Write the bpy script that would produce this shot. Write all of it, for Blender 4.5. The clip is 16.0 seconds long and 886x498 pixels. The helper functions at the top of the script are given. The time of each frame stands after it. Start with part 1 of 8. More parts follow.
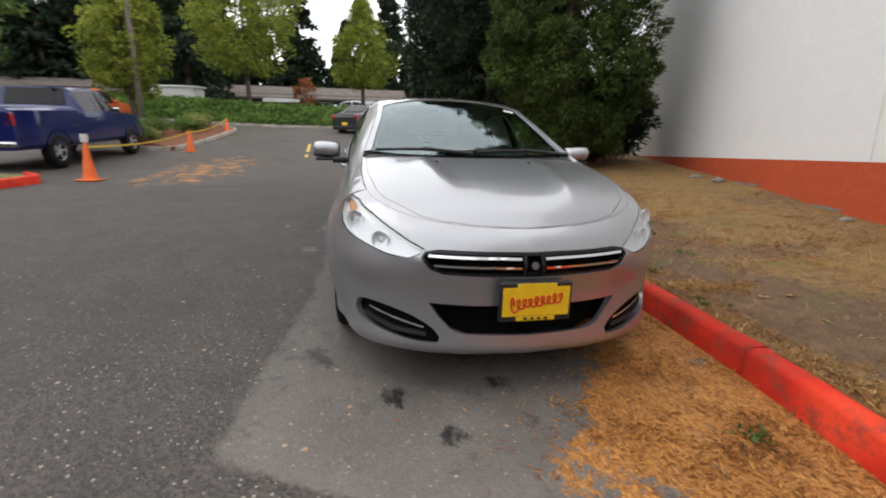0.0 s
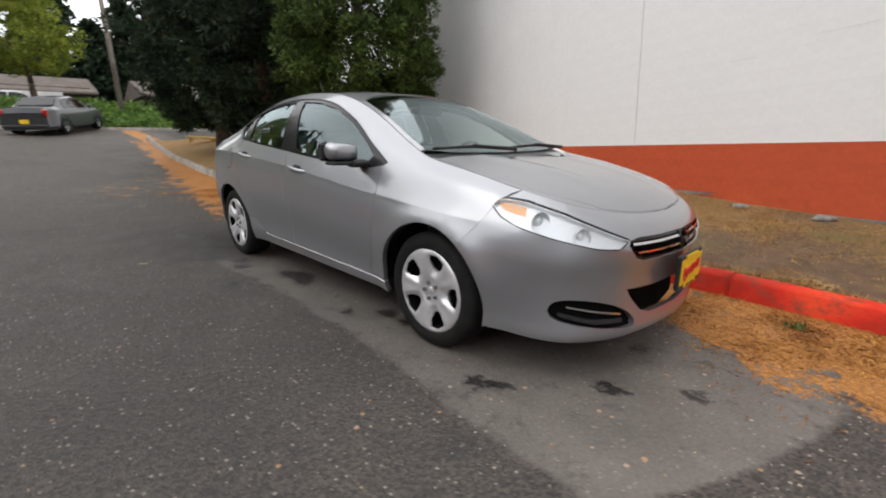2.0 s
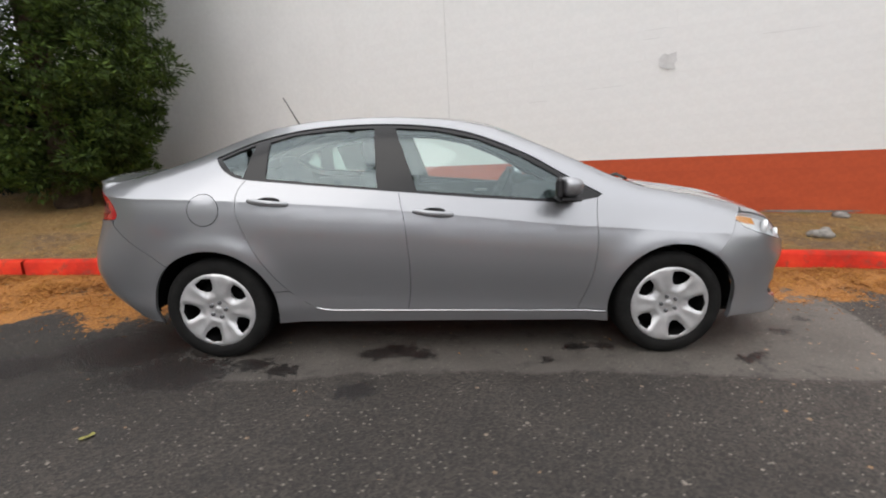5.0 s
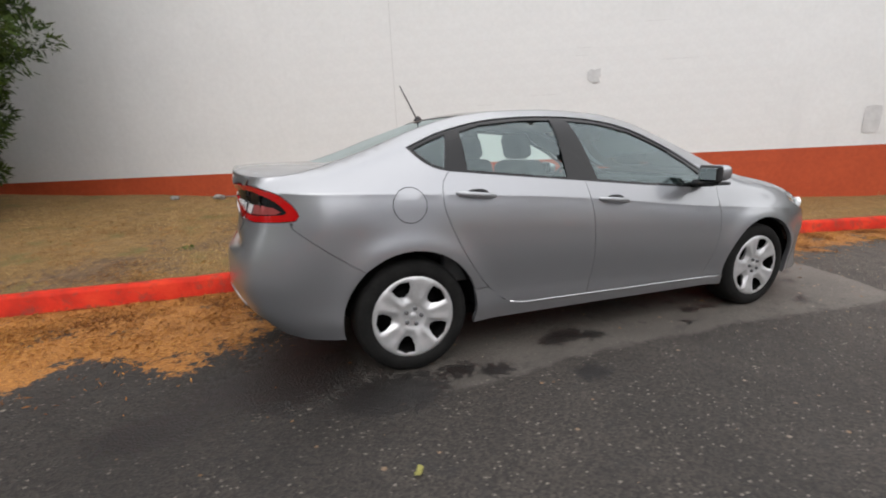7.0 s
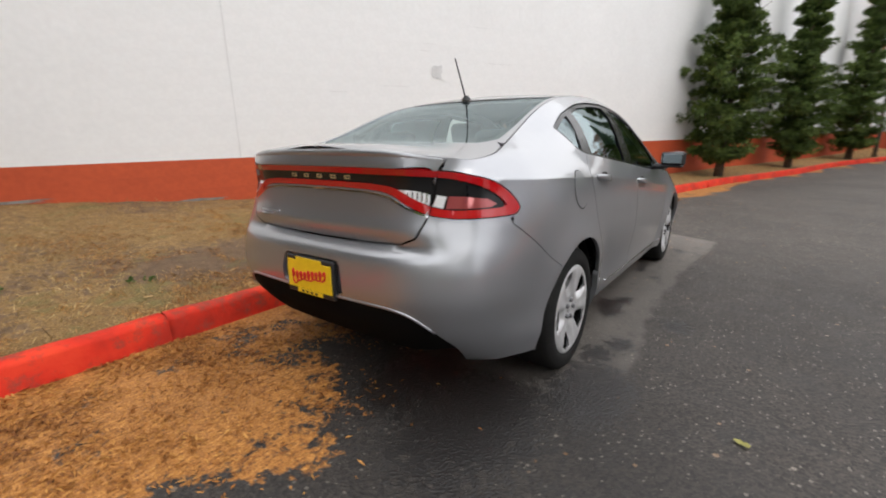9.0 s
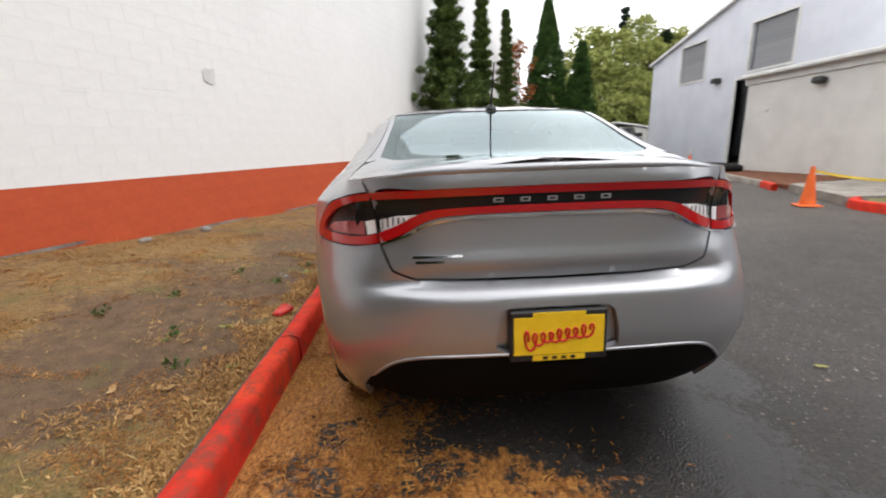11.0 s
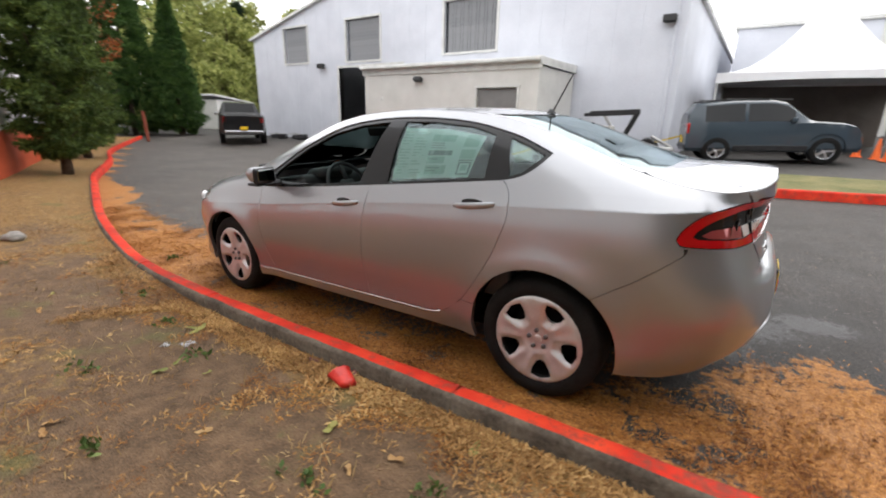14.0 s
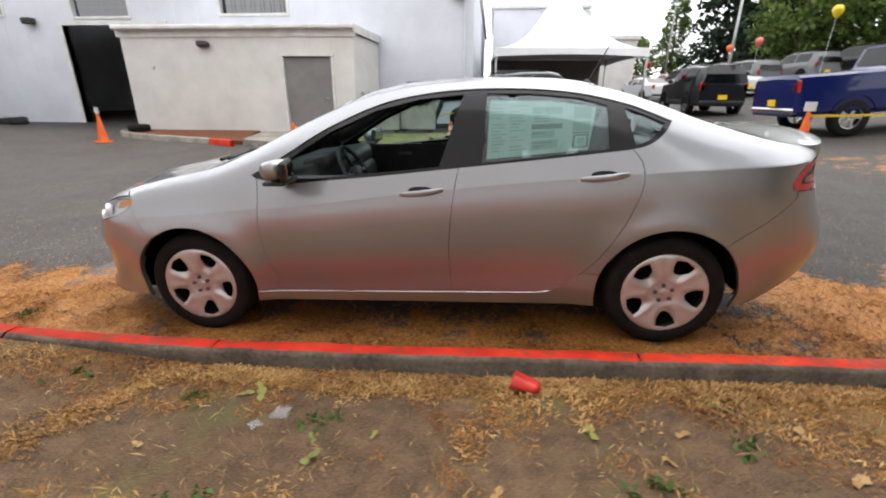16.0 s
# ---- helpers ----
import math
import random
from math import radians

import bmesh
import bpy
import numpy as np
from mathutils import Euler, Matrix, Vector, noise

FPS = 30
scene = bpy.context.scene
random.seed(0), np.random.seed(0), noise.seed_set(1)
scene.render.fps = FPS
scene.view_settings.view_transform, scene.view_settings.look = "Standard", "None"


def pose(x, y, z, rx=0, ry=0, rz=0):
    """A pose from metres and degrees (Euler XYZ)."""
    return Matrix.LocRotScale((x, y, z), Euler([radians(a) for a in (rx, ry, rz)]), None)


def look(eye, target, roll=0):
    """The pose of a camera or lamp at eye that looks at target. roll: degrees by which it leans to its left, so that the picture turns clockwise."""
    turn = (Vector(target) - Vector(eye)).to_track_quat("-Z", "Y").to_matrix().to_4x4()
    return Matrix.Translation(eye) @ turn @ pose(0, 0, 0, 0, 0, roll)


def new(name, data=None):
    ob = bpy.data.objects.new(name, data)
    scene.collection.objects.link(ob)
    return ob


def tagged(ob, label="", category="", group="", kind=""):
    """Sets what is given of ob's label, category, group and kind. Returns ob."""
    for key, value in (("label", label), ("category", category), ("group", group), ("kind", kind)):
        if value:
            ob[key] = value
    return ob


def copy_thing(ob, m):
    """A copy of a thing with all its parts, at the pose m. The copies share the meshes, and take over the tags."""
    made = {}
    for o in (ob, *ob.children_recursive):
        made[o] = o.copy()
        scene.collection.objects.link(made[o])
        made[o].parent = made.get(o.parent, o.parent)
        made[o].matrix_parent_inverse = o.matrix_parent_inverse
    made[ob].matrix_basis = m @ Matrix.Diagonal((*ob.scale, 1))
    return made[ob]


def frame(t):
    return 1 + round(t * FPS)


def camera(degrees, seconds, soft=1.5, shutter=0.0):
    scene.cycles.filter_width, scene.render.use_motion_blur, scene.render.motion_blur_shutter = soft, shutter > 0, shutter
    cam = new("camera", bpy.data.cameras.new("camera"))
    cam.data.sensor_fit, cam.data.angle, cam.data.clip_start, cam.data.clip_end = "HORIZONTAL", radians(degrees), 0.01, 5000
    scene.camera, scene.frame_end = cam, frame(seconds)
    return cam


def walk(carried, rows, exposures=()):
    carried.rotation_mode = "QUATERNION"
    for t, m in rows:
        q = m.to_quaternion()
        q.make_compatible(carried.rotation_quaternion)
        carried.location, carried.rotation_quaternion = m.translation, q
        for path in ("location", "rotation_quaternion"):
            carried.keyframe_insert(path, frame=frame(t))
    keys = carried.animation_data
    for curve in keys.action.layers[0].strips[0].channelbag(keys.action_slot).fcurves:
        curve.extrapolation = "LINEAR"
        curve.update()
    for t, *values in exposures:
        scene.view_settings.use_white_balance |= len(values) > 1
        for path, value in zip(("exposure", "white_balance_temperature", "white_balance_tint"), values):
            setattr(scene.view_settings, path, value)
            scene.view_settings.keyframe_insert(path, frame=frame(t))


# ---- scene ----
cam = camera(91.1, 16.0, soft=1.9, shutter=0.4)
# the path is set out in the car's own frame; the drive falls two degrees along the car
TILT = pose(0, 0, 0, -0.5, 2.0, 0)
PATH = [
    (0, (3.95, -0.702, 1.132), (2.047, -0.346, 0.632), 1.5),
    (0.5, (3.819, -1.141, 1.119), (1.983, -0.502, 0.652), 0.9),
    (1, (3.611, -1.569, 1.133), (1.882, -0.685, 0.656), -1.0),
    (1.5, (3.304, -1.97, 1.119), (1.741, -0.826, 0.621), -1.4),
    (2, (2.958, -2.34, 1.109), (1.579, -0.98, 0.61), 0.0),
    (2.5, (2.539, -2.645, 1.125), (1.294, -1.139, 0.698), -2.3),
    (3, (2.1, -2.932, 1.137), (1.016, -1.301, 0.733), -2.9),
    (3.2, (1.941, -3.027, 1.171), (0.926, -1.349, 0.779), -2.5),
    (5.3, (-0.288, -3.331, 1.218), (-0.188, -1.385, 0.77), -1.4),
    (5.5, (-0.505, -3.336, 1.222), (-0.339, -1.399, 0.749), -1.7),
    (6, (-1.008, -3.265, 1.217), (-0.688, -1.34, 0.779), -2.0),
    (6.5, (-1.514, -3.152, 1.192), (-1.006, -1.258, 0.8), -1.1),
    (7, (-1.993, -2.992, 1.173), (-1.295, -1.167, 0.748), -0.9),
    (7.5, (-2.422, -2.732, 1.166), (-1.524, -0.998, 0.734), -1.4),
    (8, (-2.838, -2.413, 1.148), (-1.673, -0.855, 0.685), -1.1),
    (8.5, (-3.152, -1.99, 1.133), (-1.799, -0.597, 0.654), -1.6),
    (9, (-3.426, -1.548, 1.118), (-1.845, -0.41, 0.664), -0.2),
    (9.2, (-3.513, -1.372, 1.125), (-1.865, -0.34, 0.655), 0.1),
    (11.3, (-3.569, 0.711, 1.132), (-1.64, 0.394, 0.71), -0.6),
    (11.5, (-3.524, 0.888, 1.137), (-1.63, 0.43, 0.686), 0.8),
    (12, (-3.295, 1.308, 1.129), (-1.514, 0.572, 0.592), 0.4),
    (12.5, (-3.077, 1.717, 1.179), (-1.449, 0.678, 0.66), 0.4),
    (13, (-2.817, 2.098, 1.224), (-1.335, 0.857, 0.712), 1.1),
    (13.5, (-2.475, 2.429, 1.299), (-1.151, 1.029, 0.765), 0.2),
    (14, (-2.102, 2.718, 1.349), (-0.992, 1.148, 0.798), -0.6),
    (14.5, (-1.688, 2.901, 1.35), (-0.797, 1.215, 0.745), -1.3),
    (15, (-1.265, 3.03, 1.374), (-0.606, 1.234, 0.793), -1.8),
    (15.5, (-0.839, 3.106, 1.375), (-0.429, 1.242, 0.777), -1.2),
    (16, (-0.41, 3.114, 1.386), (-0.192, 1.247, 0.704), -1.7),
]
walk(cam, [(t, TILT @ look(eye, target, roll)) for t, eye, target, roll in PATH], [(0, 0.0), (8, 0.0), (9, 0.16), (11, 0.27), (14, 0.38), (16, 0.42)])

# ---- world and light: an even overcast sky ----
world = bpy.data.worlds.new("overcast")
scene.world = world
world.use_nodes = True
wn, wl = world.node_tree.nodes, world.node_tree.links
sky = wn.new("ShaderNodeTexSky")
sky.sky_type = "NISHITA"
sky.sun_disc = False
sky.sun_elevation = radians(52)
sky.sun_rotation = radians(200)
cloud_map = wn.new("ShaderNodeTexCoord")
cloud = wn.new("ShaderNodeTexNoise")
cloud.inputs["Scale"].default_value = 2.2
cloud.inputs["Detail"].default_value = 5
wl.new(cloud_map.outputs["Generated"], cloud.inputs["Vector"])
cloud_ramp = wn.new("ShaderNodeValToRGB")
cloud_ramp.color_ramp.elements[0].position, cloud_ramp.color_ramp.elements[0].color = 0.3, (9.6, 9.6, 9.9, 1)
cloud_ramp.color_ramp.elements[1].position, cloud_ramp.color_ramp.elements[1].color = 0.72, (13.5, 13.3, 13.2, 1)
wl.new(cloud.outputs["Fac"], cloud_ramp.inputs["Fac"])
veil = wn.new("ShaderNodeMix")
veil.data_type = "RGBA"
veil.inputs["Factor"].default_value = 0.9
wl.new(sky.outputs["Color"], veil.inputs["A"])
wl.new(cloud_ramp.outputs["Color"], veil.inputs["B"])
# a thin, even overcast: only a little brighter overhead than at the horizon
rise = wn.new("ShaderNodeSeparateXYZ")
wl.new(cloud_map.outputs["Generated"], rise.inputs["Vector"])
height = wn.new("ShaderNodeMapRange")
height.inputs["From Min"].default_value, height.inputs["From Max"].default_value = 0.0, 1.0
height.inputs["To Min"].default_value, height.inputs["To Max"].default_value = 0.88, 0.98
wl.new(rise.outputs["Z"], height.inputs["Value"])
dome = wn.new("ShaderNodeVectorMath")
dome.operation = "SCALE"
wl.new(veil.outputs["Result"], dome.inputs["Vector"])
wl.new(height.outputs["Result"], dome.inputs["Scale"])
wl.new(dome.outputs["Vector"], wn["Background"].inputs["Color"])
wn["Background"].inputs["Strength"].default_value = 0.183

sun_data = bpy.data.lights.new("sun", "SUN")
sun_data.energy, sun_data.angle, sun_data.color = 0.5, radians(40), (1.0, 0.96, 0.9)
sun = new("sun", sun_data)
sun.matrix_world = look((0, 0, 30), Vector((0, 0, 30)) - Vector((math.sin(radians(200)) * 0.6, math.cos(radians(200)) * 0.6, 0.79)))


# ---- materials ----
def shader(name, color=(0.5, 0.5, 0.5), rough=0.6, metal=0.0, **more):
    m = bpy.data.materials.new(name)
    m.use_nodes = True
    b = m.node_tree.nodes["Principled BSDF"]
    b.inputs["Base Color"].default_value = (*color, 1)
    b.inputs["Roughness"].default_value = rough
    b.inputs["Metallic"].default_value = metal
    for k, v in more.items():
        b.inputs[k.replace("_", " ")].default_value = v
    return m


def node(m, kind, **inputs):
    n = m.node_tree.nodes.new(kind)
    for k, v in inputs.items():
        n.inputs[k].default_value = v
    return n


def wire(m, a, b):
    m.node_tree.links.new(a, b)


def noise_of(m, scale, detail=4.0, rough=0.55, stretch=None, space="Object"):
    tc = node(m, "ShaderNodeTexCoord")
    n = node(m, "ShaderNodeTexNoise", Scale=scale, Detail=detail, Roughness=rough)
    src = tc.outputs[space]
    if stretch:
        mp = node(m, "ShaderNodeMapping")
        mp.inputs["Scale"].default_value = stretch
        wire(m, src, mp.inputs["Vector"])
        src = mp.outputs["Vector"]
    wire(m, src, n.inputs["Vector"])
    return n.outputs["Fac"]


def ramp(m, fac, *stops):
    r = node(m, "ShaderNodeValToRGB")
    e = r.color_ramp.elements
    while len(e) < len(stops):
        e.new(0.5)
    for el, (p, c) in zip(e, stops):
        el.position, el.color = p, (*c, 1) if len(c) == 3 else c
    wire(m, fac, r.inputs["Fac"])
    return r.outputs["Color"]


def mix(m, fac, a, b):
    x = node(m, "ShaderNodeMix")
    x.data_type = "RGBA"
    for s, v in (("Factor", fac), ("A", a), ("B", b)):
        if isinstance(v, (int, float)):
            x.inputs[s].default_value = v
        elif isinstance(v, tuple):
            x.inputs[s].default_value = (*v, 1)
        else:
            wire(m, v, x.inputs[s])
    return x.outputs["Result"]


def maths(m, op, a, b=0.5, c=0.0):
    x = node(m, "ShaderNodeMath")
    x.operation = op
    for i, v in enumerate((a, b, c)):
        if isinstance(v, (int, float)):
            x.inputs[i].default_value = v
        else:
            wire(m, v, x.inputs[i])
    return x.outputs["Value"]


def attr(m, name):
    a = node(m, "ShaderNodeAttribute")
    a.attribute_name = name
    return a.outputs["Fac"]


def bsdf(m):
    return m.node_tree.nodes["Principled BSDF"]


def bump(m, height, strength=0.3, distance=0.01):
    b = node(m, "ShaderNodeBump", Strength=strength, Distance=distance)
    wire(m, height, b.inputs["Height"])
    wire(m, b.outputs["Normal"], bsdf(m).inputs["Normal"])


def varied(name, dark, light, rough=0.7, scale=6.0, fine=60.0, bumps=0.2, dist=0.004, metal=0.0, rvar=0.12, space="Object"):
    """A surface with broad stains and fine grain."""
    m = shader(name, light, rough, metal)
    big, small = noise_of(m, scale, 5, space=space), noise_of(m, fine, 3, space=space)
    f = maths(m, "ADD", maths(m, "MULTIPLY", big, 0.65), maths(m, "MULTIPLY", small, 0.35))
    wire(m, ramp(m, f, (0.36, dark), (0.62, light)), bsdf(m).inputs["Base Color"])
    r = maths(m, "MULTIPLY_ADD", big, rvar * 2, rough - rvar)
    wire(m, r, bsdf(m).inputs["Roughness"])
    bump(m, small, bumps, dist)
    return m


# asphalt, with a smoother grey repair strip and drifts of fallen needles given by the sheet's own attributes
ASPHALT = shader("asphalt", (0.06, 0.06, 0.06), 0.8)
m = ASPHALT
stone = node(m, "ShaderNodeTexVoronoi", Scale=95.0)
tc = node(m, "ShaderNodeTexCoord")
wire(m, tc.outputs["Object"], stone.inputs["Vector"])
speck = node(m, "ShaderNodeTexVoronoi", Scale=34.0)
wire(m, tc.outputs["Object"], speck.inputs["Vector"])
speck_hit = maths(m, "LESS_THAN", speck.outputs["Distance"], maths(m, "MULTIPLY", ramp(m, speck.outputs["Color"], (0.35, (0.2, 0.2, 0.2)), (0.85, (1, 1, 1))), 0.24))
grain = noise_of(m, 55, 3)
stain = noise_of(m, 0.8, 6, 0.65)
rub = noise_of(m, 3.5, 5, 0.6)
old = ramp(m, maths(m, "ADD", maths(m, "MULTIPLY", stain, 0.6), maths(m, "MULTIPLY", rub, 0.4)), (0.3, (0.022, 0.0192, 0.0170)), (0.7, (0.054, 0.0475, 0.0425)))
stone_col = ramp(m, stone.outputs["Color"], (0.2, (0.5, 0.5, 0.5)), (0.9, (1.7, 1.66, 1.6)))
mul = node(m, "ShaderNodeMix")
mul.data_type, mul.blend_type = "RGBA", "MULTIPLY"
mul.inputs["Factor"].default_value = 1.0
wire(m, old, mul.inputs["A"])
wire(m, stone_col, mul.inputs["B"])
old = mix(m, maths(m, "MULTIPLY", speck_hit, 0.8), mul.outputs["Result"], (0.24, 0.22, 0.19))
new_grey = ramp(m, maths(m, "ADD", maths(m, "MULTIPLY", rub, 0.6), maths(m, "MULTIPLY", grain, 0.4)), (0.3, (0.086, 0.078, 0.070)), (0.72, (0.162, 0.148, 0.134)))
patch = maths(m, "MULTIPLY", ramp(m, maths(m, "ADD", attr(m, "patch"), maths(m, "MULTIPLY_ADD", noise_of(m, 6, 7, 0.7), 1.1, -0.55)), (0.36, (0, 0, 0)), (0.62, (1, 1, 1))), 0.62)
base = mix(m, patch, old, new_grey)
bits = node(m, "ShaderNodeTexVoronoi", Scale=13.0)
wire(m, tc.outputs["Object"], bits.inputs["Vector"])
bit_size = maths(m, "MULTIPLY", ramp(m, bits.outputs["Color"], (0.35, (0, 0, 0)), (0.85, (1, 1, 1))), 0.15)
bit_hit = maths(m, "LESS_THAN", bits.outputs["Distance"], bit_size)
base = mix(m, maths(m, "MULTIPLY", bit_hit, 0.8), base, ramp(m, noise_of(m, 5, 2), (0.42, (0.30, 0.27, 0.23)), (0.62, (0.30, 0.16, 0.06))))
worn = node(m, "ShaderNodeMix")
worn.data_type, worn.blend_type = "RGBA", "MULTIPLY"
worn.inputs["Factor"].default_value = 1.0
wire(m, base, worn.inputs["A"])
wire(m, ramp(m, attr(m, "worn"), (0.0, (0.60, 0.585, 0.57)), (1.0, (1.6, 1.57, 1.54))), worn.inputs["B"])
base = worn.outputs["Result"]
spots = ramp(m, maths(m, "ADD", noise_of(m, 6.5, 5, 0.7), maths(m, "MULTIPLY_ADD", noise_of(m, 0.9, 3), 0.3, -0.15)), (0.57, (0, 0, 0)), (0.68, (1, 1, 1)))
base = mix(m, maths(m, "MULTIPLY", spots, 0.55), base, (0.020, 0.0195, 0.019))
oil = maths(m, "ADD", maths(m, "MULTIPLY", attr(m, "oil"), 1.1), maths(m, "MULTIPLY_ADD", noise_of(m, 27, 6, 0.78), 3.6, -1.95))
oil = maths(m, "MULTIPLY", ramp(m, oil, (0.42, (0, 0, 0)), (0.60, (1, 1, 1))), 0.94)
base = mix(m, oil, base, (0.014, 0.0125, 0.012))
need = noise_of(m, 34, 3, stretch=(1.0, 2.6, 1.0))
need2 = noise_of(m, 70, 2, stretch=(2.4, 1.0, 1.0))
litter_col = ramp(m, maths(m, "ADD", maths(m, "MULTIPLY", need, 0.6), maths(m, "MULTIPLY", need2, 0.4)), (0.30, (0.06, 0.024, 0.008)), (0.46, (0.30, 0.115, 0.022)), (0.66, (0.60, 0.28, 0.065)))
clump = maths(m, "ADD", maths(m, "MULTIPLY_ADD", noise_of(m, 2.6, 6, 0.66), 2.6, -1.3), maths(m, "MULTIPLY_ADD", noise_of(m, 26, 4, 0.6), 1.0, -0.5))
lit = ramp(m, maths(m, "ADD", attr(m, "litter"), maths(m, "MULTIPLY", clump, maths(m, "MINIMUM", maths(m, "MULTIPLY", attr(m, "litter"), 3.0), 1.0))), (0.50, (0, 0, 0)), (0.66, (1, 1, 1)))
wire(m, mix(m, lit, base, litter_col), bsdf(m).inputs["Base Color"])
wire(m, maths(m, "MULTIPLY", maths(m, "MULTIPLY_ADD", rub, 0.35, 0.55), maths(m, "MULTIPLY_ADD", oil, -0.4, 1.0)), bsdf(m).inputs["Roughness"])
bump(m, maths(m, "ADD", stone.outputs["Distance"], maths(m, "MULTIPLY", maths(m, "MULTIPLY", lit, need), 2.5)), 0.55, 0.006)

# trodden lawn: bare earth, dry straw-coloured grass, needles and some green
LAWN = shader("lawn", (0.2, 0.14, 0.07), 0.95)
m = LAWN
fine, mid, broad = noise_of(m, 75, 4, 0.6, stretch=(1, 1.7, 1)), noise_of(m, 9, 5, 0.65), noise_of(m, 0.95, 5, 0.6)
earth = ramp(m, maths(m, "ADD", maths(m, "MULTIPLY", fine, 0.5), maths(m, "MULTIPLY", mid, 0.5)), (0.32, (0.058, 0.036, 0.020)), (0.68, (0.255, 0.155, 0.084)))
straw = ramp(m, maths(m, "ADD", maths(m, "MULTIPLY", fine, 0.7), maths(m, "MULTIPLY", mid, 0.3)), (0.34, (0.085, 0.042, 0.014)), (0.50, (0.26, 0.150, 0.050)), (0.66, (0.47, 0.305, 0.12)))
dry = maths(m, "ADD", attr(m, "dry"), maths(m, "ADD", maths(m, "MULTIPLY_ADD", broad, 1.5, -0.75), maths(m, "MULTIPLY_ADD", noise_of(m, 21, 5, 0.65), 1.3, -0.65)))
col = mix(m, ramp(m, dry, (0.42, (0, 0, 0)), (0.62, (1, 1, 1))), earth, straw)
green = maths(m, "ADD", noise_of(m, 1.9, 4), maths(m, "MULTIPLY_ADD", mid, 0.5, -0.25))
col = mix(m, maths(m, "MULTIPLY", ramp(m, green, (0.58, (0, 0, 0)), (0.72, (1, 1, 1))), 0.6), col, (0.105, 0.115, 0.034))
wire(m, col, bsdf(m).inputs["Base Color"])
bump(m, maths(m, "ADD", fine, mid), 0.9, 0.02)

RED_KERB = shader("red_kerb_paint", (0.6, 0.03, 0.02), 0.75, 0.0, Specular_IOR_Level=0.2)
m = RED_KERB
chip = maths(m, "ADD", noise_of(m, 11, 6, 0.7), maths(m, "MULTIPLY", noise_of(m, 1.3, 3), 0.25))
col = ramp(m, noise_of(m, 3, 5), (0.28, (0.34, 0.022, 0.012)), (0.5, (0.62, 0.032, 0.014)), (0.75, (0.76, 0.070, 0.024)))
wire(m, mix(m, ramp(m, chip, (0.64, (0, 0, 0)), (0.78, (0.8, 0.8, 0.8))), col, (0.22, 0.055, 0.036)), bsdf(m).inputs["Base Color"])
bump(m, noise_of(m, 28, 5), 0.5, 0.01)
CONCRETE = varied("concrete", (0.16, 0.14, 0.115), (0.36, 0.33, 0.29), 0.9, 3, 50, 0.5, 0.006)

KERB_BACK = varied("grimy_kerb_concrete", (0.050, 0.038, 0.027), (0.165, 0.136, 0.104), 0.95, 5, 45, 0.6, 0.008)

# painted block wall
def paint(name, dark, light, tint=0.05):
    m = shader(name, light, 0.75)
    f = maths(m, "ADD", maths(m, "MULTIPLY", noise_of(m, 1.2, 5), 0.5), maths(m, "MULTIPLY", noise_of(m, 14, 4), 0.5))
    col = ramp(m, f, (0.3, dark), (0.65, light))
    oi = node(m, "ShaderNodeObjectInfo")
    col = mix(m, maths(m, "MULTIPLY", oi.outputs["Random"], tint), col, tuple(c * 0.6 for c in dark))
    streak = noise_of(m, 2.2, 4, stretch=(1, 1, 0.1))
    col = mix(m, maths(m, "MULTIPLY", ramp(m, streak, (0.56, (0, 0, 0)), (0.75, (1, 1, 1))), 0.10), col, tuple(c * 0.78 for c in dark))
    wire(m, col, bsdf(m).inputs["Base Color"])
    bump(m, noise_of(m, 45, 5, 0.7), 0.45, 0.004)
    return m


WALL_WHITE = paint("white_masonry_paint", (0.76, 0.76, 0.755), (0.83, 0.83, 0.825), 0.02)
WALL_RED = paint("brick_red_masonry_paint", (0.42, 0.062, 0.018), (0.56, 0.092, 0.028), 0.08)
FOUNDATION = varied("bare_foundation", (0.12, 0.11, 0.10), (0.30, 0.28, 0.26), 0.95, 4, 40, 0.5, 0.01)


def leaf(name, a, b, c, trans=0.25, tip_light=0.0):
    m = shader(name, b, 0.65, 0.0, Specular_IOR_Level=0.3)
    g = node(m, "ShaderNodeNewGeometry")
    shoot = maths(m, "MULTIPLY_ADD", noise_of(m, 1.7, 3, 0.6), 1.9, -0.95)
    col = ramp(m, maths(m, "ADD", maths(m, "MULTIPLY_ADD", g.outputs["Random Per Island"], 0.62, 0.19), shoot), (0.1, a), (0.55, b), (0.95, c))
    # leaves on a clump's outside are painted paler, as if light caught them
    if tip_light:
        col = mix(m, maths(m, "MULTIPLY", maths(m, "POWER", attr(m, "tip"), 3.0), tip_light), col, c)
    wire(m, col, bsdf(m).inputs["Base Color"])
    t = node(m, "ShaderNodeBsdfTranslucent")
    wire(m, col, t.inputs["Color"])
    x = node(m, "ShaderNodeMixShader", Fac=trans)
    wire(m, bsdf(m).outputs[0], x.inputs[1])
    wire(m, t.outputs[0], x.inputs[2])
    wire(m, x.outputs[0], m.node_tree.nodes["Material Output"].inputs["Surface"])
    return m


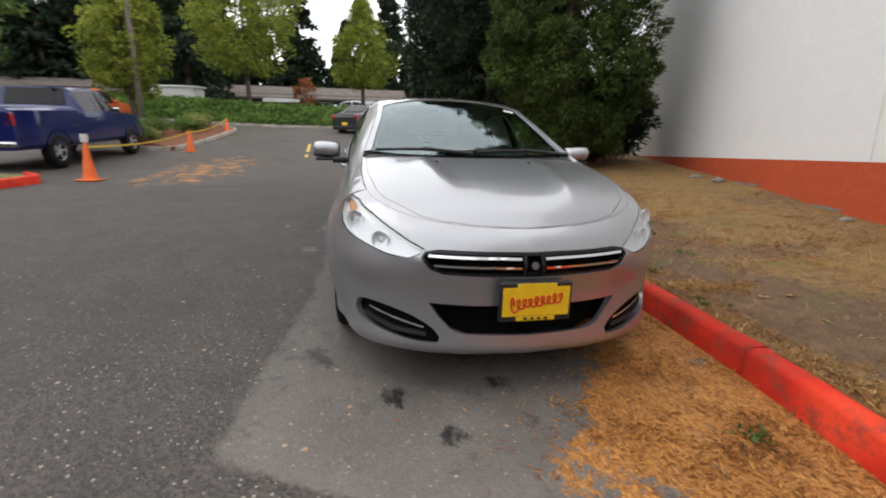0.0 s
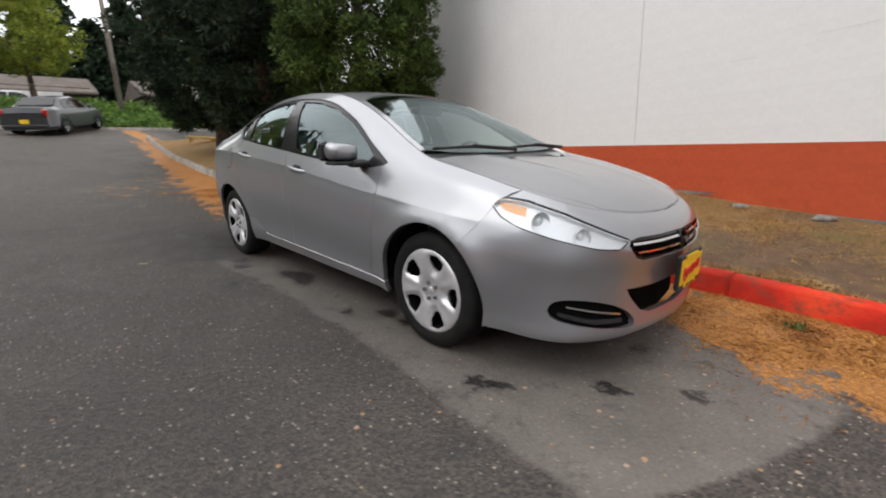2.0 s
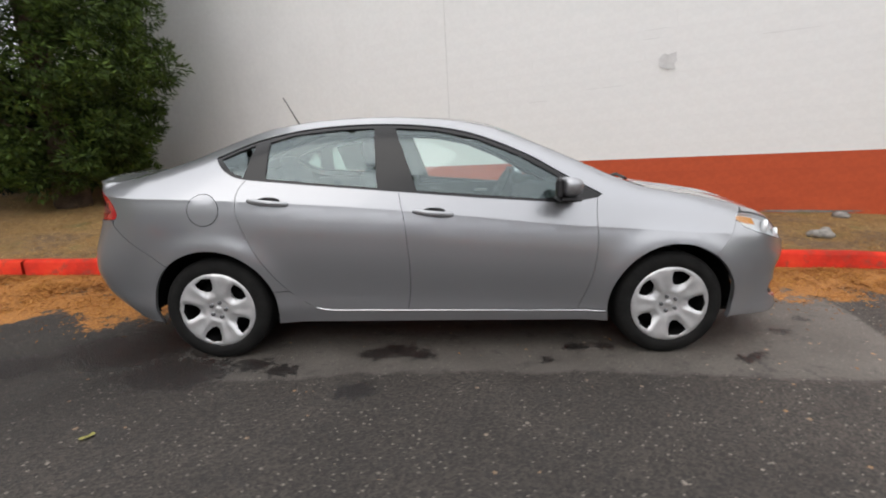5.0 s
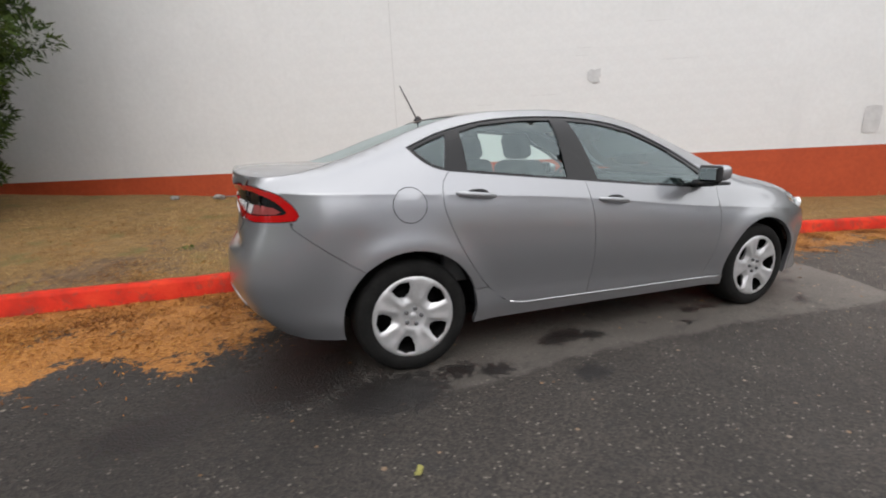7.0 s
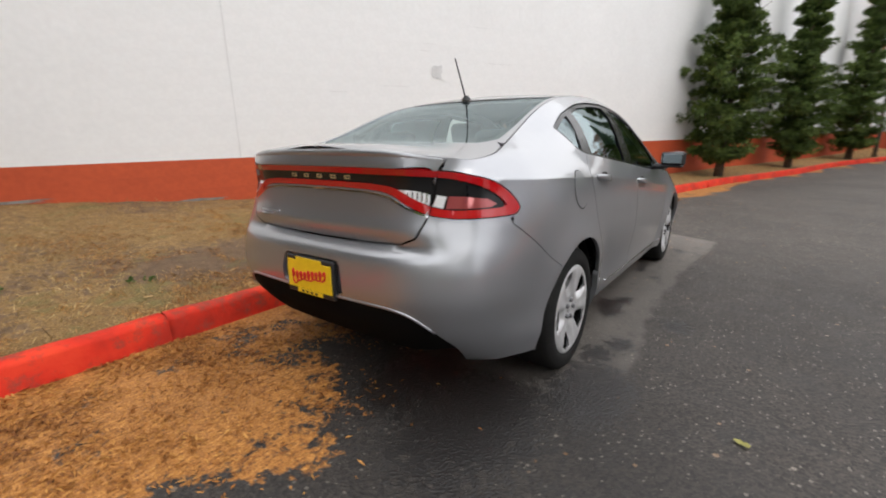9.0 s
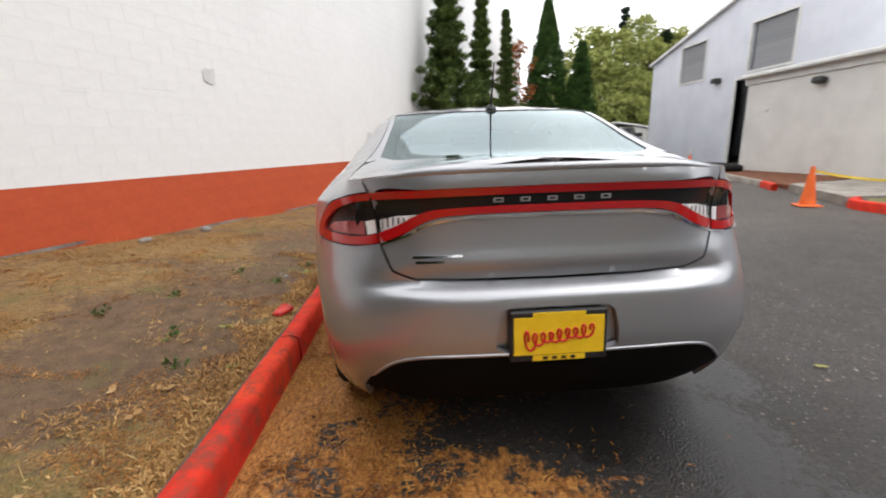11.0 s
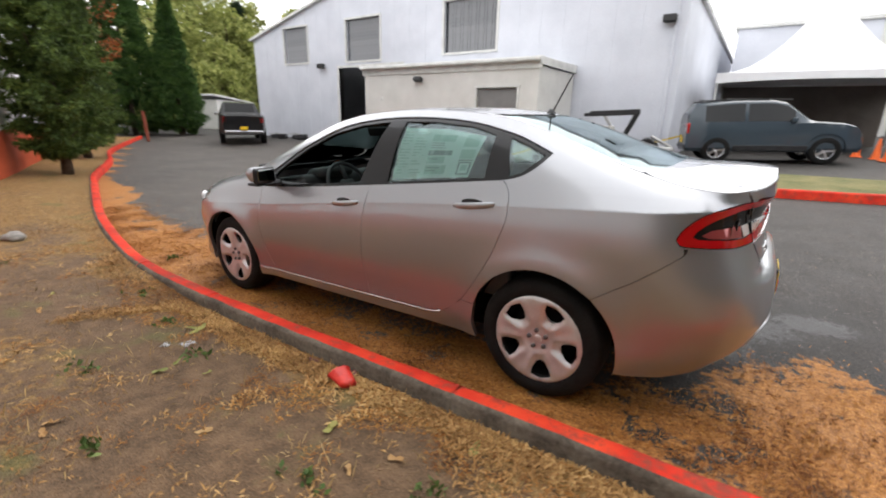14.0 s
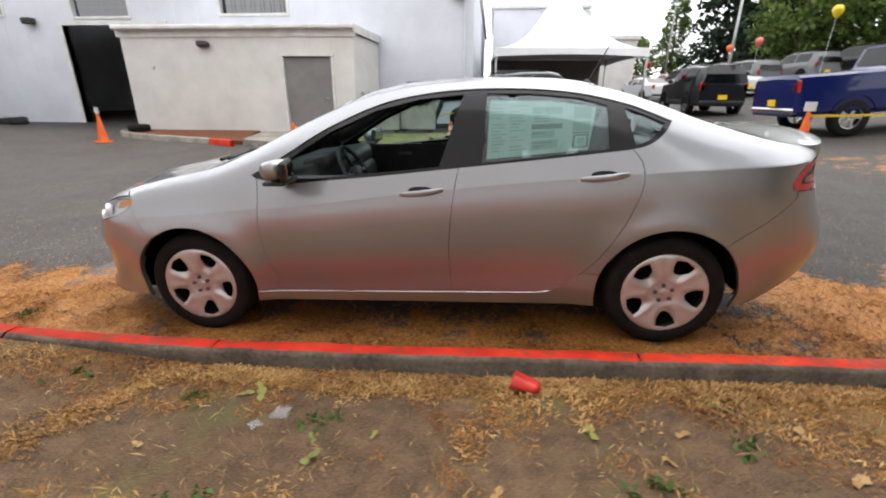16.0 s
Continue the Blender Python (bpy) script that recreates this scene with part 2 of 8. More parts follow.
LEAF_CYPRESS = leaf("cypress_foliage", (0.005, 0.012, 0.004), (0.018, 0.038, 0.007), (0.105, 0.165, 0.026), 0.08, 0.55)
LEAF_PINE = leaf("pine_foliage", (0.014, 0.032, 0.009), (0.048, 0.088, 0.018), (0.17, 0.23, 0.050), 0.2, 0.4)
LEAF_ARBOR = leaf("arborvitae_foliage", (0.020, 0.052, 0.012), (0.052, 0.108, 0.022), (0.10, 0.175, 0.038))
LEAF_FIR = leaf("fir_foliage", (0.006, 0.014, 0.007), (0.016, 0.034, 0.015), (0.042, 0.070, 0.028))
LEAF_LIME = leaf("yellow_green_foliage", (0.10, 0.145, 0.022), (0.24, 0.29, 0.042), (0.42, 0.43, 0.075), 0.45)
LEAF_GREEN = leaf("broadleaf_foliage", (0.05, 0.09, 0.02), (0.11, 0.17, 0.035), (0.20, 0.26, 0.07), 0.3)
LEAF_OLIVE = leaf("hillside_foliage", (0.15, 0.18, 0.05), (0.29, 0.32, 0.09), (0.44, 0.44, 0.16), 0.4)
LEAF_IVY = leaf("ivy_foliage", (0.05, 0.10, 0.02), (0.12, 0.21, 0.04), (0.20, 0.31, 0.07), 0.25)
LEAF_RUST = leaf("rust_foliage", (0.16, 0.05, 0.015), (0.30, 0.10, 0.03), (0.45, 0.20, 0.06), 0.3)
NEEDLE = leaf("fallen_needles", (0.13, 0.044, 0.011), (0.36, 0.145, 0.030), (0.55, 0.28, 0.072), 0.1)
STRAW = leaf("dry_grass", (0.20, 0.12, 0.045), (0.40, 0.26, 0.10), (0.58, 0.42, 0.20), 0.1)
BARK = varied("bark", (0.035, 0.024, 0.016), (0.12, 0.085, 0.06), 0.95, 5, 40, 0.9, 0.02)


# ---- geometry helpers ----
def mesh_of(name, verts, faces, material=None, smooth=False):
    me = bpy.data.meshes.new(name)
    me.from_pydata([tuple(map(float, v)) for v in verts], [], [tuple(map(int, f)) for f in faces])
    me.update()
    if material:
        me.materials.append(material)
    if smooth:
        me.shade_smooth()
    return me


def thing(name, label, category, at=(0, 0, 0), turn=0.0, group="", kind="", tilt=(0, 0)):
    """An Empty at a thing's base, which parents its parts."""
    ob = new(name)
    ob.empty_display_size = 0.1
    ob.matrix_world = pose(*at, tilt[0], tilt[1], turn)
    return tagged(ob, label, category, group, kind)


def part(name, bm, material, parent=None, label="", smooth=False):
    """Links a bmesh or mesh as one mesh object under a thing or part."""
    if isinstance(bm, bmesh.types.BMesh):
        me = bpy.data.meshes.new(name)
        bmesh.ops.recalc_face_normals(bm, faces=bm.faces)
        bm.to_mesh(me)
        bm.free()
    else:
        me = bm
    if material and not me.materials:
        me.materials.append(material)
    if smooth:
        me.shade_smooth()
    ob = new(name, me)
    ob.parent = parent
    if label:
        ob["label"] = label
    return ob


def box(bm, size, at=(0, 0, 0), rot=(0, 0, 0), bevel=0.0, segments=1):
    m = pose(*at, *rot) @ Matrix.Diagonal((*size, 1))
    g = bmesh.ops.create_cube(bm, size=1.0, matrix=m)
    if bevel:
        edges = list({e for v in g["verts"] for e in v.link_edges})
        bmesh.ops.bevel(bm, geom=edges, offset=bevel, segments=segments, affect="EDGES", profile=0.5)
    return bm


def boxes(*specs, bevel=0.0, segments=1):
    bm = bmesh.new()
    for s in specs:
        box(bm, *s, bevel=bevel, segments=segments)
    return bm


def cyl(bm, r1, r2, a, b, n=16, caps=True):
    """A tapered round bar from a to b."""
    a, b = Vector(a), Vector(b)
    d = b - a
    m = Matrix.Translation((a + b) / 2) @ d.to_track_quat("Z", "Y").to_matrix().to_4x4()
    bmesh.ops.create_cone(bm, cap_ends=caps, cap_tris=False, segments=n, radius1=r1, radius2=r2, depth=d.length, matrix=m)
    return bm


def lathe(bm, profile, n=32, axis="Z", at=(0, 0, 0), turn=None):
    """Turns (radius, height) pairs round an axis."""
    rot = {"Z": Matrix(), "Y": pose(0, 0, 0, -90), "X": pose(0, 0, 0, 0, 90)}[axis]
    m = Matrix.Translation(at) @ (turn or Matrix()) @ rot
    rings = []
    for r, h in profile:
        rings.append([bm.verts.new(m @ Vector((r * math.cos(2 * math.pi * k / n), r * math.sin(2 * math.pi * k / n), h))) for k in range(n)] if r > 1e-6 else [bm.verts.new(m @ Vector((0, 0, h)))])
    for p, q in zip(rings, rings[1:]):
        for k in range(n):
            f = [p[k % len(p)], p[(k + 1) % len(p)], q[(k + 1) % len(q)], q[k % len(q)]]
            f = [v for i, v in enumerate(f) if v not in f[:i]]
            if len(f) > 2:
                bm.faces.new(f)
    return bm


def curve_at(pts, x):
    """A smooth curve through (x, y) pairs, at x."""
    xs = [p[0] for p in pts]
    if x <= xs[0]:
        return pts[0][1]
    if x >= xs[-1]:
        return pts[-1][1]
    i = next(k for k in range(len(xs) - 1) if xs[k + 1] >= x)
    (x0, y0), (x1, y1) = pts[i], pts[i + 1]
    def slope(k):
        if k == 0 or k == len(pts) - 1:
            a, b = (0, 1) if k == 0 else (-2, -1)
            return (pts[b][1] - pts[a][1]) / (pts[b][0] - pts[a][0])
        d0 = (pts[k][1] - pts[k - 1][1]) / (pts[k][0] - pts[k - 1][0])
        d1 = (pts[k + 1][1] - pts[k][1]) / (pts[k + 1][0] - pts[k][0])
        return 0.0 if d0 * d1 <= 0 else 2 * d0 * d1 / (d0 + d1)
    h, t = x1 - x0, (x - x0) / (x1 - x0)
    return (2 * t**3 - 3 * t * t + 1) * y0 + (t**3 - 2 * t * t + t) * h * slope(i) + (3 * t * t - 2 * t**3) * y1 + (t**3 - t * t) * h * slope(i + 1)


def smooth_path(pts, step):
    """Points at even steps on a round curve through the given ones (any dimension)."""
    p = [Vector(q) for q in pts]
    out = []
    for i in range(len(p) - 1):
        a, b, c, d = p[max(i - 1, 0)], p[i], p[i + 1], p[min(i + 2, len(p) - 1)]
        n = max(1, int((c - b).length / step))
        for k in range(n):
            t = k / n
            out.append(0.5 * (2 * b + (c - a) * t + (2 * a - 5 * b + 4 * c - d) * t * t + (3 * b - a - 3 * c + d) * t**3))
    return out + [p[-1]]


def tube(name, pts, r, material, parent=None, n=8, label=""):
    """A round bar swept along points."""
    pts = [Vector(p) for p in pts]
    pts = [p for i, p in enumerate(pts) if i == 0 or (p - pts[i - 1]).length > 1e-5]
    bm = bmesh.new()
    rings = []
    for i, p in enumerate(pts):
        d = (pts[min(i + 1, len(pts) - 1)] - pts[max(i - 1, 0)]).normalized()
        u = d.cross(Vector((0.3, 0.2, 1))).normalized()
        w = d.cross(u)
        rings.append([bm.verts.new(p + (u * math.cos(2 * math.pi * k / n) + w * math.sin(2 * math.pi * k / n)) * r) for k in range(n)])
    for a, b in zip(rings, rings[1:]):
        for k in range(n):
            bm.faces.new((a[k], a[(k + 1) % n], b[(k + 1) % n], b[k]))
    bm.faces.new(rings[0])
    bm.faces.new(rings[-1])
    return part(name, bm, material, parent, label, True)


# ---- the ground: a drive that falls gently along the car and rises behind it ----
RISE = [(-160, 4.6), (-36, 4.2), (-27.5, 3.5), (-24, 2.35), (-22, 2.05), (-19, 1.68), (-13, 0.80), (-8, 0.352), (-4, 0.142), (-2, 0.070), (0, 0.0)]


def ground_z(x, y):
    f = curve_at(RISE, x) if x < -2 else -0.035 * x if x <= 0 else -0.21 * (1 - math.exp(-x / 6))
    return f - 0.0087 * max(min(y, 30), -30) + (0.03 * min(-6 - y, 7) if y < -6 else 0)


KERB = [(-20, 2.2), (-17, 1.83), (-11, 1.5), (-7, 1.3), (-4, 1.22), (-2, 1.22), (0.5, 1.25), (2, 1.22), (3.3, 1.04), (5.4, 0.56), (8.5, -0.35), (10.5, -1.0), (13.8, -2.4), (17.6, -3.7), (22, -5.8), (26, -8.0)]


def kerb_y(x):
    return curve_at(KERB, x)


def wall_y(x):
    return 4.7 - 0.4 * x


def lawn_z(x, y):
    d = max(y - kerb_y(x), 0)
    return ground_z(x, kerb_y(x)) + 0.066 + 0.085 * min(d, 5) + (0.012 + 0.055 * smoothstep(0.9, 2.2, x)) * math.exp(-max(d - 0.07, 0) / 0.16) - 0.016 * (1 - smoothstep(0.9, 2.0, x)) * math.exp(-max(d - 0.07, 0) / 0.15) + 0.02 * min(1, d) * noise.noise((x * 0.9, y * 0.9, 0)) + 0.012 * min(1, d) * noise.noise((x * 3.1, y * 3.1, 4))


def spread(a, b, near0, near1, fine, grow=1.25):
    """Steps that are fine between near0 and near1 and grow outside."""
    out = list(np.arange(near0, near1, fine))
    s, x = fine, near0
    while x > a:
        s *= grow
        x -= s
        out.insert(0, max(x, a))
    s, x = fine, out[-1]
    while x < b:
        s *= grow
        x += s
        out.append(min(x, b))
    return out


def smoothstep(a, b, x):
    t = min(max((x - a) / (b - a), 0), 1)
    return t * t * (3 - 2 * t)


def litter_at(x, y):
    """How thickly needles lie on the asphalt: in the gutter, drifting wide behind and ahead of the car."""
    d = kerb_y(x) - y
    width = curve_at([(-20, 0.5), (-9, 0.9), (-5, 1.35), (-3.2, 1.6), (-2.15, 1.55), (-1.95, 0.95), (1.5, 0.85), (2.1, 0.85), (2.6, 1.2), (3.4, 1.12), (4.3, 0.85), (6, 0.6), (8, 0.75), (10, 0.35), (26, 0.2)], x)
    near = 1 - smoothstep(width * 0.55, width * 1.3, d)
    far = 0.5 * (1 - smoothstep(0.5, 2.2, math.hypot((x + 9.0) / 2.8, (y + 4.8) / 0.9))) + 0.3 * (1 - smoothstep(0.5, 1.3, math.hypot((x + 8) / 3, (y + 0.2) / 1.6)))
    shade = smoothstep(-2.5, -2.1, x) * (1 - smoothstep(1.7, 2.1, x)) * (1 - smoothstep(0.8, 1.0, y))
    if y > kerb_y(x) + 0.3:
        return 0.0
    return min(1, near * 0.93 * (1 - 0.2 * shade) + far)


def patch_at(x, y):
    edge = curve_at([(-1.6, -0.95), (-1.2, -1.12), (-0.3, -1.05), (1.0, -1.08), (2.2, -1.20), (2.5, -1.22), (2.75, -0.85), (2.95, -0.4), (3.2, 0.6)], x)
    return smoothstep(-0.14, 0.12, y - edge) * smoothstep(-1.75, -1.55, x) * (1 - smoothstep(2.5, 3.5, x + 0.15 * max(0, y)))


OIL = [(-1.12, -0.94, 0.16), (-0.93, -1.02, 0.15), (-0.28, -0.78, 0.18), (-0.42, -0.82, 0.15), (-0.12, -0.84, 0.12), (-0.46, -1.25, 0.16), (0.83, -0.76, 0.11), (1.03, -0.75, 0.10), (0.62, -0.92, 0.08), (-1.53, -1.03, 0.40), (-2.05, -0.70, 0.55), (-1.9, -0.30, 0.45), (-2.6, -0.95, 0.30), (1.80, -0.96, 0.11), (2.25, -0.58, 0.10), (2.54, -0.38, 0.09), (2.19, -0.10, 0.08), (2.6, -0.2, 0.05), (1.9, -0.9, 0.05), (2.0, 0.25, 0.06)]


def oil_at(x, y):
    return max(1 - smoothstep(0.3, 1.3, math.hypot(x - a, (y - b) * 1.5) / r) for a, b, r in OIL)



def worn_at(x, y):
    """Paler, more rubbed asphalt in front of the parking place and far down the drive."""
    return 0.33 + 0.67 * max(smoothstep(0.5, 3.2, x), 1 - smoothstep(-9, -4, x)) - 0.4 * (1 - smoothstep(0.5, 1.5, math.hypot(x + 2.3, y + 0.5)))


gx = spread(-160, 160, -5.0, 6.0, 0.055)
gy = spread(-160, 160, -3.2, 1.6, 0.055)
gverts = [(x, y, ground_z(x, y)) for y in gy for x in gx]
nx = len(gx)
gfaces = [(j * nx + i, j * nx + i + 1, (j + 1) * nx + i + 1, (j + 1) * nx + i) for j in range(len(gy) - 1) for i in range(nx - 1)]
ground_me = mesh_of("ground", gverts, gfaces, ASPHALT, True)
for att, fn in (("litter", litter_at), ("patch", patch_at), ("oil", oil_at), ("worn", worn_at)):
    a = ground_me.attributes.new(att, "FLOAT", "POINT")
    a.data.foreach_set("value", [float(fn(x, y)) if (-26 < x < 27 and -12 < y < 3) else 0.0 for x, y, _ in gverts])
tagged(new("ground", ground_me), "dark worn asphalt drive with a grey repair strip and drifts of needles", "road", kind="structure")

RIDGE = [(1.42, 2.02), (1.385, 1.89), (1.317, 1.70), (1.195, 1.45), (0.95, 1.40), (0.7, 1.43), (0.33, 1.46), (-0.1, 1.43), (-0.9, 1.40), (-1.9, 1.36), (-2.6, 1.38)]


def ridge_d(x, y):
    """Distance to the low drift of straw that wanders along the foot of the kerb."""
    best = 9.0
    for (ax, ay), (bx, by) in zip(RIDGE, RIDGE[1:]):
        t = min(max(((x - ax) * (bx - ax) + (y - ay) * (by - ay)) / ((bx - ax) ** 2 + (by - ay) ** 2), 0), 1)
        best = min(best, math.hypot(x - ax - t * (bx - ax), y - ay - t * (by - ay)))
    return best


def bare_at(x, y):
    """Trodden patches where the mud lies open."""
    return 0.75 * (1 - smoothstep(0.5, 1.25, math.hypot((x - 0.45) / 0.85, (y - 1.78) / 0.34))) + 0.35 * (1 - smoothstep(0.4, 1.2, math.hypot((x - 1.9) / 0.9, (y - 1.9) / 0.5))) + 0.35 * (1 - smoothstep(0.4, 1.2, math.hypot((x + 1.0) / 1.2, (y - 2.3) / 0.7)))


# lawn strip between kerb and wall
lx = spread(-17.5, 26, -3.5, 4.5, 0.07, 1.12)
rows_n = 64
lverts, dryv = [], []
for x in lx:
    y0, y1 = kerb_y(x) + 0.075, max(wall_y(x), kerb_y(x) + 0.9) + 0.1
    for k in range(rows_n + 1):
        y = y0 + (y1 - y0) * (k / rows_n) ** 1.15
        lverts.append((x, y, lawn_z(x, y) + (0.006 * noise.noise((x * 14, y * 14, 9)) if k else 0)))
        d = y - kerb_y(x)
        dryv.append(0.45 + 0.22 * smoothstep(0.6, 2.4, d) + 0.25 * smoothstep(2, 7, abs(x)) + 0.12 * (1 - smoothstep(0.15, 0.5, d)) - bare_at(x, y) + 0.75 * (1 - smoothstep(0.02, 0.10, ridge_d(x, y))))
n1 = rows_n + 1
lfaces = [(i * n1 + k, (i + 1) * n1 + k, (i + 1) * n1 + k + 1, i * n1 + k + 1) for i in range(len(lx) - 1) for k in range(rows_n)]
lawn_me = mesh_of("lawn", lverts, lfaces, LAWN, True)
a = lawn_me.attributes.new("dry", "FLOAT", "POINT")
a.data.foreach_set("value", dryv)
tagged(new("lawn", lawn_me), "trodden lawn strip of bare earth and dry straw-coloured grass", "lawn", kind="structure")


def kerb_stone(name, line, material, label, height=0.158, width=0.14, closed_low=0.12, group=""):
    """A kerb that follows a plan line, with a rounded nose."""
    prof = [(-width / 2, -closed_low), (-width / 2 + 0.012, height - 0.03), (-width / 2 + 0.03, height - 0.006), (-width / 2 + 0.055, height), (width / 2 - 0.026, height), (width / 2, height - 0.020), (width / 2, -closed_low)]
    verts, faces = [], []
    n = len(prof)
    for i, p in enumerate(line):
        a, b = line[max(i - 1, 0)], line[min(i + 1, len(line) - 1)]
        d = Vector((b[0] - a[0], b[1] - a[1])).normalized()
        nrm = Vector((-d.y, d.x))
        wob = 0.006 * noise.noise((p[0] * 1.5, p[1] * 1.5, 3))
        for u, z in prof:
            chip = 0.007 * noise.noise((p[0] * 6, p[1] * 6, u * 30)) if z > 0 else 0
            verts.append((p[0] + nrm.x * (u + wob), p[1] + nrm.y * (u + wob), ground_z(p[0], p[1]) + z + (chip + wob if z > 0 else 0)))
    for i in range(len(line) - 1):
        for k in range(n - 1):
            faces.append((i * n + k, i * n + k + 1, (i + 1) * n + k + 1, (i + 1) * n + k))
    faces += [tuple(range(n)), tuple(range((len(line) - 1) * n, len(line) * n))[::-1]]
    return tagged(new(name, mesh_of(name, verts, faces, material, True)), label, "kerb", kind="structure")


# kerb lengths with open joints
kerb_pts = smooth_path([(x, y, 0) for x, y in KERB], 0.06)
joints = [-19, -11.5, -7.2, -4.55, -2.42, -1.12, 1.05, 2.32, 5.9, 9.0, 12.0, 15.0, 18.0, 21.5, 26]
for a, b in zip(joints, joints[1:]):
    seg = [Vector((a + 0.004, kerb_y(a + 0.004), 0))] + [p for p in kerb_pts if a + 0.02 < p.x < b - 0.02] + [Vector((b - 0.004, kerb_y(b - 0.004), 0))]
    k = kerb_stone("kerb", seg, RED_KERB if a > -8 else CONCRETE, "red-painted concrete kerb with chipped edges" if a > -8 else "bare concrete kerb beside the lawn")
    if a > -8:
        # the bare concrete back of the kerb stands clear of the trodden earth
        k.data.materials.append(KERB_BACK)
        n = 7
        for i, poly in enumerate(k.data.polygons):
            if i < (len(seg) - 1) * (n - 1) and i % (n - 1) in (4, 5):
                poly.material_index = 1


# ---- the long block wall ----
WALL_TURN = math.degrees(math.atan2(-0.4, 1.0))
WALL_ALONG = Vector((1, -0.4, 0)).normalized()
WALL_OUT = Vector((-0.4, -1, 0)).normalized()
WALL_AT = Vector((0, 4.7, 0))
RED_TOP = 0.94


def wall_point(s, out, z):
    p = WALL_AT + WALL_ALONG * s + WALL_OUT * out
    return Vector((p.x, p.y, z))


wall = thing("wall_long", "white-painted block wall with a brick-red band along its foot", "wall", kind="structure")
part("wall_core", boxes(((44.0, 0.22, 7.6), wall_point(10.5, -0.114, 4.74), (0, 0, WALL_TURN))), WALL_WHITE, wall, "white-painted upper wall")
part("wall_core", boxes(((44.0, 0.22, 2.2), wall_point(10.5, -0.114, -0.16), (0, 0, WALL_TURN))), WALL_RED, wall, "brick-red painted band")
part("foundation", boxes(((44.0, 0.05, 1.0), wall_point(10.5, -0.004, -0.52), (0, 0, WALL_TURN))), FOUNDATION, wall, "bare grey concrete foundation")


# ---- plants ----
def crown_mesh(name, clumps, per, size, material, seed, flat=0.5, droop=0.0, slim=0.45):
    """Many small leaf sprays round clump centres: (x, y, z, radius) each."""
    rng = np.random.default_rng(seed)
    c = np.array(clumps, float)
    idx = np.repeat(np.arange(len(c)), per)
    d = rng.normal(size=(len(idx), 3))
    d /= np.linalg.norm(d, axis=1)[:, None]
    rad = rng.uniform(0.35, 1.0, len(idx)) ** 0.6 * c[idx, 3]
    p = c[idx, :3] + d * rad[:, None] * np.array([1, 1, 1 - flat * 0.5])
    up = d + rng.normal(scale=0.55 if slim > 0.3 else 0.38, size=d.shape)
    up[:, 2] -= droop
    up /= np.linalg.norm(up, axis=1)[:, None]
    side = np.cross(up, rng.normal(size=d.shape))
    side /= np.linalg.norm(side, axis=1)[:, None]
    s = size * rng.uniform(0.55, 1.3, len(idx))[:, None]
    tip, root = p + up * s, p - up * s * 0.7
    mid = p + np.cross(up, side) * s * 0.18
    v = np.stack([root, mid + side * s * slim, tip, mid - side * s * slim], 1).reshape(-1, 3)
    n = len(idx)
    me = bpy.data.meshes.new(name)
    me.vertices.add(n * 4)
    me.vertices.foreach_set("co", v.astype(np.float32).ravel())
    me.loops.add(n * 4)
    me.loops.foreach_set("vertex_index", np.arange(n * 4, dtype=np.int32))
    me.polygons.add(n)
    me.polygons.foreach_set("loop_start", np.arange(0, n * 4, 4, dtype=np.int32))
    me.update(calc_edges=True)
    # near 1 on the clump's outside, where leaf() paints the light
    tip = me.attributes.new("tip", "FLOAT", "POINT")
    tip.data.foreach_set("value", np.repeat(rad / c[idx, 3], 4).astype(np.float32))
    me.materials.append(material)
    return me


def column_clumps(h, r, low, n, seed, top=0.12, belly=0.35, jag=0.2, size=0.33):
    """Clump centres on the outside of a column or cone-shaped crown."""
    rng = np.random.default_rng(seed)
    out = []
    for i in range(n):
        t = rng.uniform(0, 1) ** 0.9
        env = min(1.0, 0.55 + t / belly * 0.45) if t < belly else 1 - (1 - top) * ((t - belly) / (1 - belly)) ** 1.25
        a = rng.uniform(0, 2 * math.pi)
        rr = r * env * (1 + rng.uniform(-jag, jag)) * rng.uniform(0.72, 1.0)
        out.append((rr * math.cos(a), rr * math.sin(a), low + t * (h - low), size * rng.uniform(0.6, 1.3) * (0.55 + 0.45 * env)))
    return out


def trunk_bm(h, r, limbs, seed, lean=0.0, low=0.2, up=0.5, reach=0.8):
    rng = np.random.default_rng(seed)
    bm = bmesh.new()
    q = Vector((0, 0, -0.15))
    segs = 6
    for i in range(segs):
        nq = Vector((lean * (i + 1) / segs + 0.04 * rng.normal(), 0.04 * rng.normal(), h * (i + 1) / segs))
        cyl(bm, r * (1 - 0.85 * i / segs) * (1.25 if i == 0 else 1), r * (1 - 0.85 * (i + 1) / segs), q, nq, 9)
        q = nq
    for i in range(limbs):
        z = h * rng.uniform(low, 0.92)
        a = rng.uniform(0, 2 * math.pi)
        ln = reach * rng.uniform(0.6, 1.1) * (1 - 0.6 * z / h)
        p0 = Vector((lean * z / h, 0, z))
        p1 = p0 + Vector((math.cos(a) * ln * 0.55, math.sin(a) * ln * 0.55, up * ln * 0.5))
        p2 = p1 + Vector((math.cos(a + 0.3) * ln * 0.5, math.sin(a + 0.3) * ln * 0.5, up * ln * 0.7))
        rr = r * 0.32 * (1 - 0.6 * z / h)
        cyl(bm, rr, rr * 0.7, p0, p1, 6)
        cyl(bm, rr * 0.7, rr * 0.2, p1, p2, 6)
    return bm


